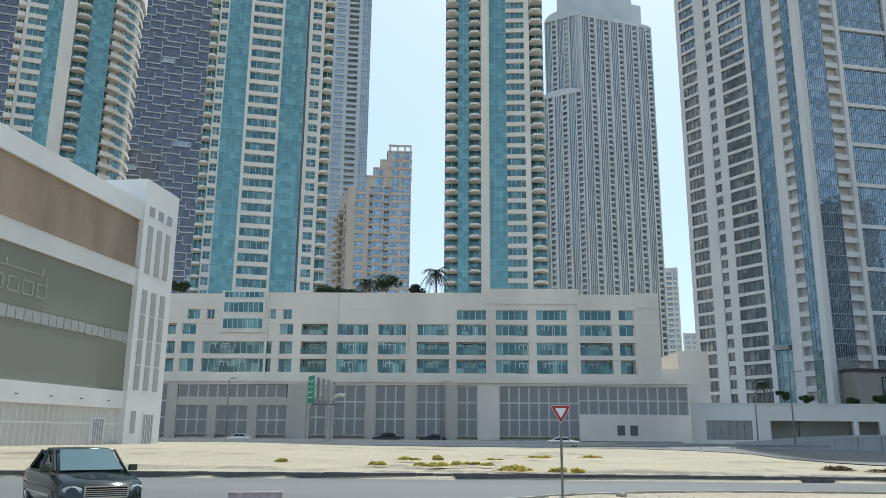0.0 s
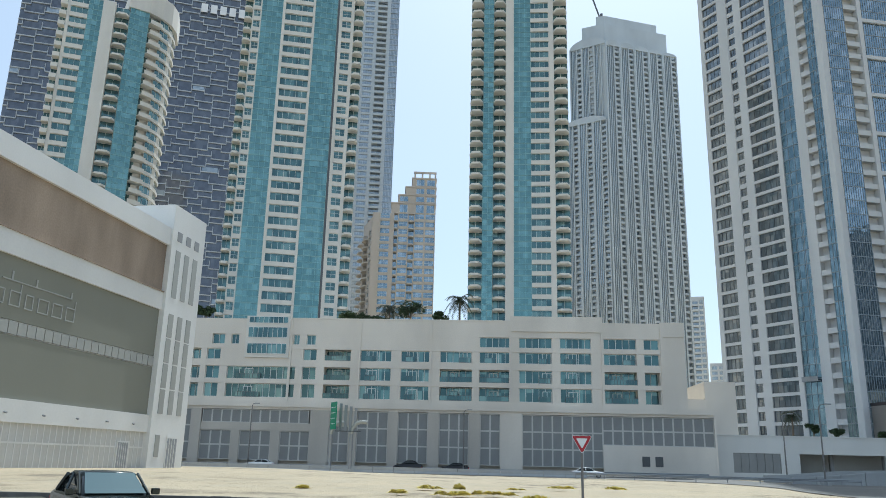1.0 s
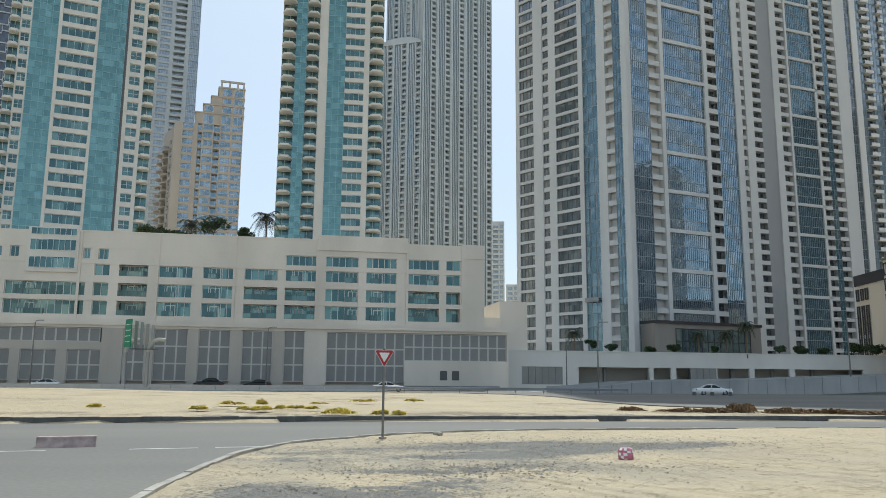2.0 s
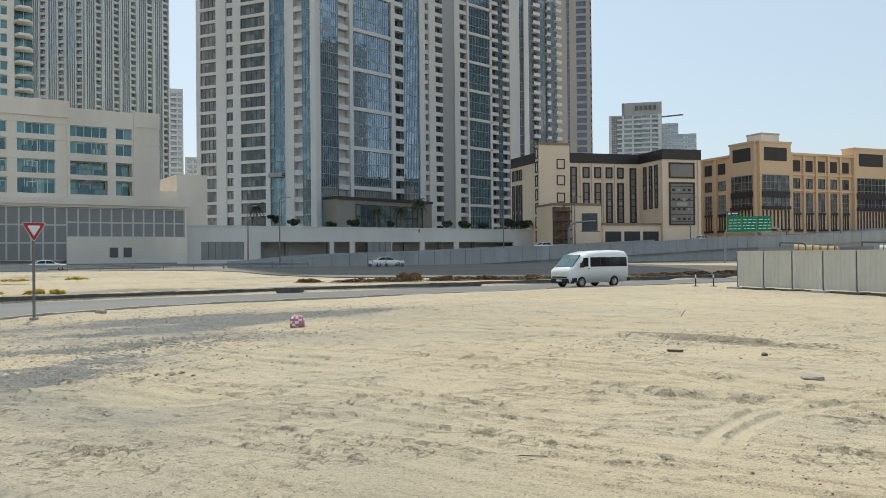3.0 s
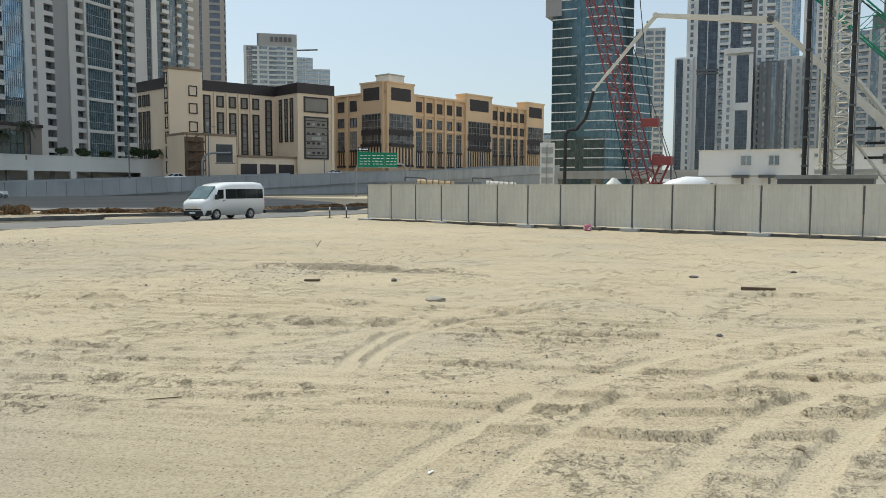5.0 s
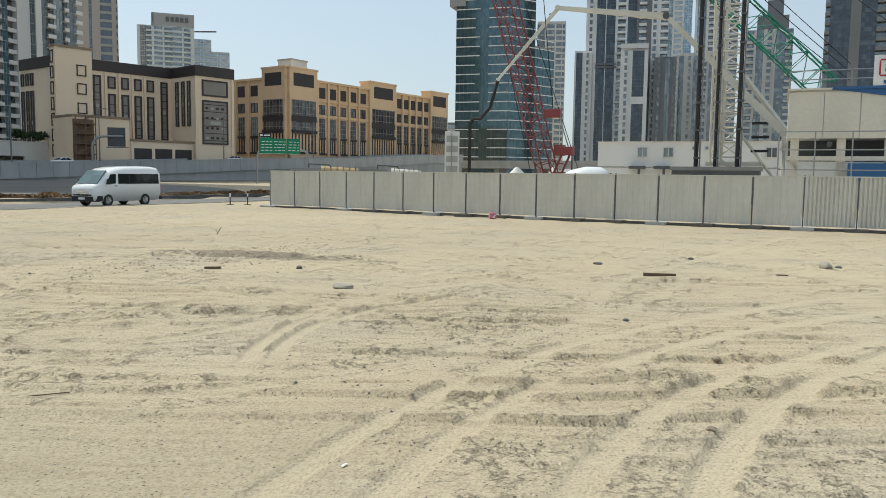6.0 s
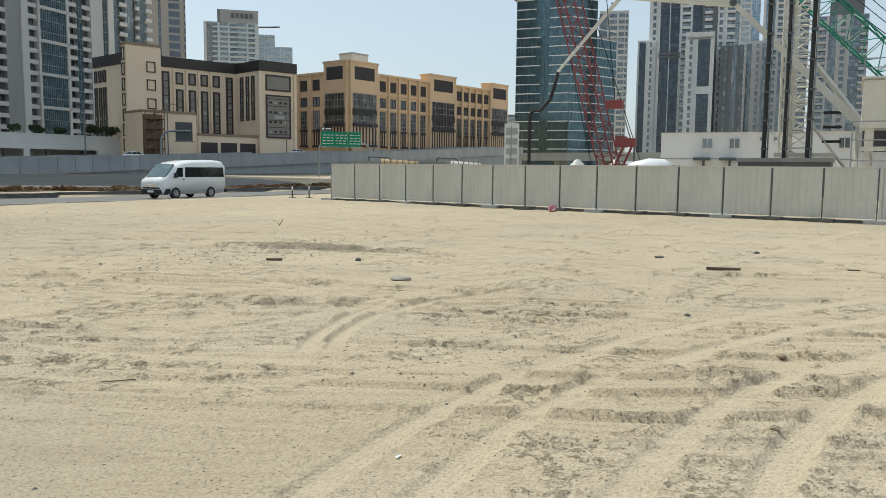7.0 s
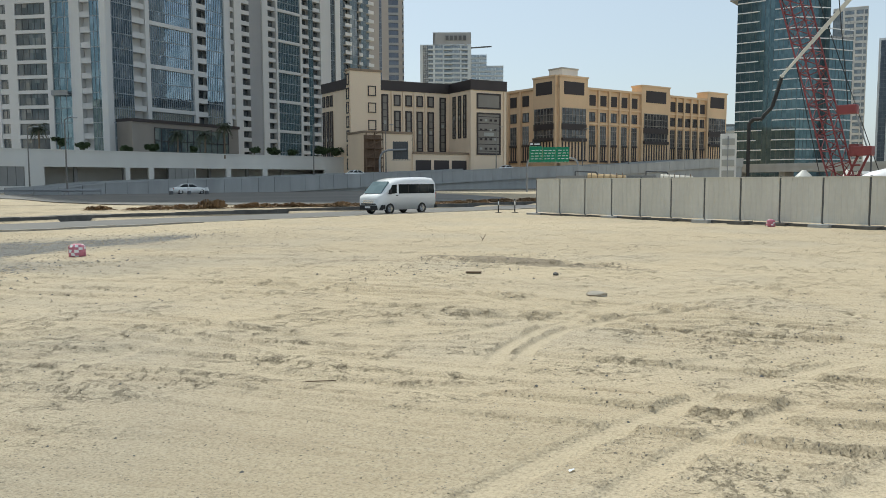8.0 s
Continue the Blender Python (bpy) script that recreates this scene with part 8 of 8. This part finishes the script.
def green_crane():
    a, b = plan(91.79, 66), plan(85.71, 66)
    root = thing("crawler_crane", (a.x, a.y, 0), "green lattice crane boom over the plant hall", "crane")
    lattice("boom", (0, 0, 8.3), ((b.x - a.x) * 1.8, (b.y - a.y) * 1.8, 8.3 + 7.09 * 1.8), 1.9, GREENPAINT, root, 12, 0.07, 0.035)
    part("support", Geo().box(-1.0, 1.0, -1.0, 1.0, -0.1, 7.2, DARKFRAME), root)
    for k in range(3):
        part("cable", Geo().bar((0, -1.5, 9 + k * 0.6), ((b.x - a.x) * 1.8, (b.y - a.y) * 1.8 + 1, 22 + k * 1.5), 0.03, BLACK, 5), root)
    part("cable", Geo().bar((3, -9, 9.5), (0, 4, 19.5), 0.03, BLACK, 5).bar((3, -9, 12.0), (0, 1.6, 19.5), 0.03, BLACK, 5), root)


green_crane()


def pump():
    o = plan(89.7, 60)
    root = thing("concrete_pump", (o.x, o.y, 0), "cream concrete pump with long folding boom", "concrete pump")
    def rel(b, d, z):
        p = plan(b, d)
        return Vector((p.x - o.x, p.y - o.y, z))
    base, A, B, C, D = Vector((0, 0, 4.6)), rel(81.6, 61, 13.4), rel(74.2, 61, 14.2), rel(70.1, 60, 8.8), rel(68.4, 60, 5.9)
    def arm(p, q, w, name="boom_arm"):
        m = (q - p).to_track_quat("X", "Z").to_matrix().to_4x4()
        m.translation = p
        L = (q - p).length
        g = Geo()
        g.add([(0, -w / 2, -w * 0.8), (L, -w * 0.35, -w * 0.4), (L, w * 0.35, -w * 0.4), (0, w / 2, -w * 0.8), (0, -w / 2, w * 0.6), (L, -w * 0.35, w * 0.4), (L, w * 0.35, w * 0.4), (0, w / 2, w * 0.6)],
              [(3, 2, 1, 0), (4, 5, 6, 7), (0, 1, 5, 4), (1, 2, 6, 5), (2, 3, 7, 6), (3, 0, 4, 7)], CREAMPAINT)
        a = part(name, g, root, at=m)
        part("delivery_pipe", Geo().bar((0.2, -w * 0.8, w * 0.1), (L - 0.2, -w * 0.6, w * 0.1), 0.07, STEEL, 6), a)
        for k in range(5):
            part("pipe_clamp", Geo().box(L * (k + 0.5) / 5 - 0.06, L * (k + 0.5) / 5 + 0.06, -w * 0.9, -w * 0.3, -0.1, 0.2, DARKFRAME), a)
        part("pivot", Geo().bar((L, -w * 0.6, 0), (L, w * 0.6, 0), w * 0.6, DARKFRAME if name == "boom_arm" else CREAMPAINT, 10), a)
    arm(base, A, 0.42), arm(A, B, 0.34, "second_arm"), arm(B, C, 0.22, "third_arm")
    part("end_hose", Geo().tube([C, C + Vector((-0.2, 0.25, -1.2)), C + Vector((-0.3, 0.5, -2.1)), C + Vector((-0.5, 1.0, -2.7)), D + Vector((0.1, -0.6, 0)), D, D + Vector((-0.05, 0.25, -0.3)), Vector((D.x - 0.05, D.y + 0.25, 0))], 0.13, BLACK), root)
    part("turret", Geo().bar((0, 0, -0.1), (0, 0, 4.6), 0.45, CREAMPAINT, 12), root)
    part("truck_bed", Geo().box(-1.2, 1.2, -4.0, 4.0, 0.4, 1.2, DARKFRAME).box(-1.2, 1.2, -4.0, 4.0, -0.05, 0.4, BLACK), root)


pump()


def drill_rigs():
    for b, d, h, r, m, lb in ((83.9, 58, 26, 0.15, BLACK, "black drilling mast with clamped pipes"), (85.13, 58, 25, 0.11, BLACK, "slim black drilling mast"), (86.55, 57, 27, 0.14, BLACK, "black drilling mast behind the hoarding")):
        p = plan(b, d)
        root = thing("drilling_rig", (p.x, p.y, 0), lb, "drilling rig", "drilling rigs")
        part("mast", Geo().bar((0, 0, 0), (0, 0.0, h), r, m, 8), root)
        part("side_pipe", Geo().bar((0, -r * 1.6, 1.6), (0, -r * 1.6, h), 0.06, STEEL, 6), root)
        me = Geo().box(-r * 1.2, r * 1.2, -r * 1.9, r * 1.1, 0, 0.14, DARKFRAME).mesh("clamp_band")
        for i in range(12):
            part("clamp_band", me, root, at=Matrix.Translation((0, 0, 3 + i * 1.9)))
        part("platform", Geo().box(-1.6, 1.6, -1.5, 1.4, -0.05, 2.2, DARKFRAME).box(-1.7, 1.7, -1.6, 1.5, 2.2, 2.45, PANEL), root)
    p = plan(86.1, 62)
    root = thing("lattice_mast", (p.x, p.y, 0), "cream lattice mast with ladder rungs and arm", "lattice mast")
    lattice("mast", (0, 0, 0), (0, 0.4, 26), 1.5, CREAMPAINT, root, 24, 0.09, 0.05)
    lattice("inner_mast", (0, 1.0, 2.6), (0, 1.1, 24), 0.8, CREAMPAINT, root, 26, 0.06, 0.035)
    part("foot_beam", Geo().box(-1.0, 1.0, -2.2, 1.6, 2.6, 2.9, CREAMPAINT), root)
    part("strut", Geo().bar((0, -3.2, 1.5), (0, -0.6, 5.0), 0.12, CREAMPAINT).bar((0, -3.8, 5.0), (0, -0.4, 9.5), 0.22, CREAMPAINT), root)
    for z in (3.6, 4.6, 5.6):
        part("rung", Geo().box(-0.1, 0.1, -2.6, -1.4, z, z + 0.18, BLACK), root)


drill_rigs()
p = plan(66.9, 60)
c = thing("tall_container", (p.x, p.y, 0), "white steel container standing upright", "container", turn=-67)
part("body", Geo().box(-0.55, 0.55, 0, 1.2, -0.05, 4.95, WHITE), c, bevel=0.03)
for i in range(6):
    part("door_rib", Geo().box(-0.42, 0.42, -0.05, 0.0, 0.4 + i * 0.75, 0.85 + i * 0.75, LOUVRE), c)
part("door_bar", Geo().box(-0.06, 0.0, -0.09, -0.05, 0.2, 4.8, STEEL), c)
for b0, d, s, lb in ((58.6, 48, 1.0, "tan strapped roll on a parked truck"), (63.4, 50, 0.85, "pale strapped roll on a parked truck")):
    p = plan(b0, d)
    root = thing("strapped_roll", (p.x, p.y, 0), lb, "roll", turn=-b0)
    m = CREAMPAINT if s < 1 else plain("tan_canvas", (0.50, 0.36, 0.19), stain=2.0)
    part("roll", Geo().bar((-0.9 * s, 0, 1.68), (1.3 * s, 0, 1.6), 0.42 * s, m, 16, 0.36 * s), root, smooth=False)
    for i in range(6):
        part("strap", Geo().bar((-0.7 * s + i * 0.36 * s, 0, 1.675), (-0.66 * s + i * 0.36 * s, 0, 1.673), 0.435 * s, WOOD, 16), root)
    part("truck_bed", Geo().box(-2.6, 1.8, -0.8, 0.8, 0.5, 1.45, DARKFRAME).box(-2.7, -1.0, -0.7, 0.7, 1.45, 1.95, PANEL), root)
    part("rail", Geo().tube([(-1.6, -0.5, 1.9), (-1.6, -0.5, 2.2), (-0.4, -0.5, 2.15), (-0.3, -0.5, 2.0)], 0.04, DARKFRAME), root)
    for x in (-2.0, -0.4, 1.0):
        wheel(root, x, -0.7, 0.42, 0.3), wheel(root, x, 0.7, 0.42, 0.3)
p = plan(76.7, 54)
root = thing("mixer_truck", (p.x, p.y, 0), "white concrete mixer truck drum above the hoarding", "mixer truck", turn=-76.7)
part("drum", loft([[(x, r * math.cos(2 * math.pi * i / 18), 1.5 + r * math.sin(2 * math.pi * i / 18)) for i in range(18)] for x, r in ((-1.7, 0.35), (-1.2, 0.62), (-0.2, 0.86), (0.8, 0.82), (1.3, 0.5))], SIGNWHITE), root, smooth=True)
part("drum_band", Geo().bar((1.3, 0, 1.5), (1.5, 0, 1.5), 0.45, DARKFRAME, 14), root)
part("chassis", Geo().box(-2.0, 3.4, -0.9, 0.9, 0.4, 0.7, BLACK).box(2.0, 3.4, -0.9, 0.9, 0.7, 1.6, SIGNWHITE), root)
for x in (-1.2, 0.2, 2.7):
    wheel(root, x, -0.8, 0.42, 0.3), wheel(root, x, 0.8, 0.42, 0.3)
for b, d, w, h, m, lb in ((71.6, 66, 4.4, 2.4, FENCE, "pale sand heap behind the hoarding"), (74.2, 70, 3.6, 2.5, CREAM, "cream canvas cover behind the hoarding")):
    p = plan(b, d)
    solo("site_heap", loft([[(w * s * math.cos(2 * math.pi * i / 14), w * 0.6 * s * math.sin(2 * math.pi * i / 14), h * z) for i in range(14)] for s, z in ((0.6, -0.03), (0.42, 0.45), (0.22, 0.8), (0.05, 1.0))], m), lb, "heap", Matrix.Translation((p.x, p.y, 0)))


def flyover():
    a, b = plan(63, 300), plan(93, 250)
    u = (b - a).normalized()
    root = thing("flyover", a, "grey concrete flyover on piers behind the site", "flyover")
    L = (b - a).length
    M = Facades(root, 0).face(a, b)
    part("deck", Geo().box(0, L, 0, 12, 4.6, 6.2, CONCRETE), root, at=M)
    part("parapet", Geo().box(0, L, -0.2, 0.1, 6.2, 7.3, CONCRETE), root, at=M)
    for i in range(9):
        part("pier", Geo().box(6 + i * L / 9, 8 + i * L / 9, 3, 9, -0.1, 4.6, CONCRETE), root, at=M)


flyover()


# ---- litter on the plot ----
CLOD = plain("sand_clod", (0.33, 0.27, 0.18), grain=20, vary=0.3, streak=False)

def rubble(at, s, label, m=ROCK, seed=1, name="rock", flat=0.5):
    rng = random.Random(seed)
    bm = bmesh.new()
    bmesh.ops.create_icosphere(bm, subdivisions=2, radius=s)
    for v in bm.verts:
        k = 1 + 0.35 * noise.noise(v.co * (1.6 / s) + Vector((seed * 3.1, 0, 0)))
        v.co = Vector((v.co.x * k * rng.uniform(0.97, 1.03), v.co.y * k * 0.8, v.co.z * k * flat))
    me = bpy.data.meshes.new(name)
    bm.to_mesh(me)
    bm.free()
    me.materials.append(m)
    solo(name, me, label, name, Matrix.Translation((at[0], at[1], ground_z(at[0], at[1]) + s * flat * 0.45)) @ Matrix.Rotation(seed, 4, "Z"))


rubble((4.4, 25.9), 0.2, "grey lump of concrete by the kerb", seed=2)
rubble((15.95, -0.5), 0.14, "pale broken concrete lump on the sand", seed=3)
rubble((16.1, -0.72), 0.075, "dark stone beside the concrete lump", KERB, 4)
rubble((9.75, 5.86), 0.15, "flat pale lump of rubble on the sand", seed=5, flat=0.3)
rubble((9.2, 1.8), 0.045, "small dark stone on the sand", KERB, 6)
rubble((11.25, 7.6), 0.07, "small dark stone on the sand", KERB, 7)
rubble((14.5, 3.3), 0.09, "flat dark stone on the sand", KERB, 8, flat=0.3)
rubble((16.6, 1.9), 0.06, "small dark stone on the sand", KERB, 9)
rubble((7.46, 0.69), 0.045, "brown clod of earth on the sand", CLOD, 10)
rubble((5.23, 0.54), 0.035, "brown clod of earth on the sand", CLOD, 11)
for k, (x, y, r) in enumerate(((2.55, 10.95, 0.045), (2.7, 10.8, 0.035), (2.85, 10.85, 0.05), (2.62, 10.7, 0.03), (2.95, 10.65, 0.035), (2.78, 11.05, 0.03))):
    rubble((x, y), r, "clod of earth on the sand", CLOD, 12 + k)


def plank(at, L, w, h, turn, m, label, tilt=0.0, name="plank"):
    solo(name, Geo().box(-L / 2, L / 2, -w / 2, w / 2, 0, h, m), label, name, pose(at[0], at[1], ground_z(at[0], at[1]) + 0.006, 0, tilt, turn), bevel=0.006)


plank((12.95, 1.98), 0.5, 0.06, 0.05, -78, WOOD, "short weathered timber offcut on the sand")
plank((10.36, 8.67), 0.26, 0.07, 0.03, -55, WOOD, "dark strip of wood on the sand")
plank((4.1, 4.9), 0.3, 0.009, 0.008, -40, WOOD, "thin bent stick on the sand", name="stick")
plank((14.1, 0.2), 0.18, 0.04, 0.02, -80, WOOD, "small chip of wood on the sand", name="wood_chip")
solo("paper_scrap", Geo().add([(-0.03, -0.008, 0), (0.02, -0.01, 0.003), (0.03, 0.008, 0.0), (-0.02, 0.01, 0.004), (0, 0, 0.006)], [(0, 1, 4), (1, 2, 4), (2, 3, 4), (3, 0, 4)], SIGNWHITE), "scrap of white paper on the sand", "paper scrap", pose(3.81, 2.3, ground_z(3.81, 2.3) + 0.008))
solo("twig", Geo().tube([(0, 0, 0), (0.04, -0.04, 0.12), (0.12, -0.09, 0.26)], 0.007, WOOD).tube([(0.04, -0.04, 0.12), (-0.03, -0.02, 0.2)], 0.005, WOOD), "upright dry twig stuck in the sand", "twig", pose(16.0, 13.3, -0.03))


def pink_bundle(at, s, seed):
    """A crumpled bag of netting: an uneven lump with pink and white patches."""
    rng = random.Random(seed)
    g = Geo()
    n, rows = 14, 7
    ring = [[(s * 0.5 * k * (0.9 + 0.25 * rng.random()) * math.cos(2 * math.pi * i / n), s * 0.5 * k * (0.9 + 0.25 * rng.random()) * math.sin(2 * math.pi * i / n), s * z + rng.uniform(-0.02, 0.02) * s) for i in range(n)]
            for k, z in ((0.95, -0.05), (1.12, 0.15), (1.15, 0.35), (1.1, 0.55), (1.05, 0.72), (0.8, 0.88), (0.3, 0.95))]
    for r in range(rows - 1):
        for i in range(n):
            g.add([ring[r][i], ring[r][(i + 1) % n], ring[r + 1][(i + 1) % n], ring[r + 1][i]], [(0, 1, 2, 3)], SIGNWHITE if (r + i) % 2 and rng.random() < 0.45 else PINK)
    g.add(ring[-1], [tuple(range(n))], PINK)
    solo("pink_bundle", g, "pink and white meshed plastic bundle on the ground", "bundle", Matrix.Translation(at))


pink_bundle((7.3, 17.4, -0.01), 0.31, 1), pink_bundle((28.3, 10.4, 0.0), 0.26, 2)


def grit():
    """Loose stones over the plot, too many to count."""
    rng = np.random.RandomState(11)
    g = Geo()
    shape = [(0, 0, 1), (1, 0, 0.1), (0.2, 0.95, 0.1), (-0.8, 0.5, 0), (-0.7, -0.6, 0.1), (0.4, -0.9, 0)]
    faces = [(0, 1, 2), (0, 2, 3), (0, 3, 4), (0, 4, 5), (0, 5, 1)]
    spots = []
    for cx, cy, rx, ry, n, lo, hi in ((1.2, 12.4, 1.6, 0.8, 2200, 0.008, 0.035), (3.7, 15.4, 1.9, 0.8, 2600, 0.008, 0.04), (9.8, 21.4, 2.2, 0.6, 900, 0.01, 0.04), (8.2, 2.8, 1.6, 0.8, 1600, 0.004, 0.022), (9.0, 7.5, 3.0, 2.0, 2200, 0.005, 0.022), (1.4, 7.4, 1.6, 1.2, 1500, 0.004, 0.018), (1.5, 16.0, 3.5, 1.6, 1200, 0.008, 0.04), (6.5, 22.0, 5.0, 2.6, 3200, 0.01, 0.045), (3.0, 10.0, 3.0, 1.6, 1200, 0.006, 0.025), (2.5, 5.5, 2.0, 1.6, 900, 0.004, 0.014), (12.0, 9.6, 2.2, 0.8, 1400, 0.008, 0.035), (8.6, 3.0, 2.6, 1.2, 1200, 0.005, 0.02), (6.0, 1.4, 2.0, 1.2, 700, 0.003, 0.012), (10, 6, 7, 7, 900, 0.005, 0.02), (4.0, 3.0, 1.8, 1.8, 400, 0.003, 0.009), (18, 5, 9, 9, 600, 0.008, 0.03)):
        for i in range(n):
            x, y = rng.normal(cx, rx), rng.normal(cy, ry)
            if x < -1.5 or (x * x + y * y) < 6.0 or y > 26.5 or x > 29:
                continue
            spots.append((x, y, lo + (hi - lo) * rng.rand() ** 3))
    for x, y, s in spots:
        zg = ground_z(x, y)
        a = rng.rand() * 6.28
        c, d = math.cos(a) * s, math.sin(a) * s
        g.add([(x + p[0] * c - p[1] * d, y + p[0] * d + p[1] * c, zg + p[2] * s * 0.7 - 0.004) for p in shape], faces, KERB if rng.rand() < 0.3 else CLOD)
    solo("loose_gravel", g, "scattered dark and pale stones on the sand", "gravel", kind="stuff")


grit()
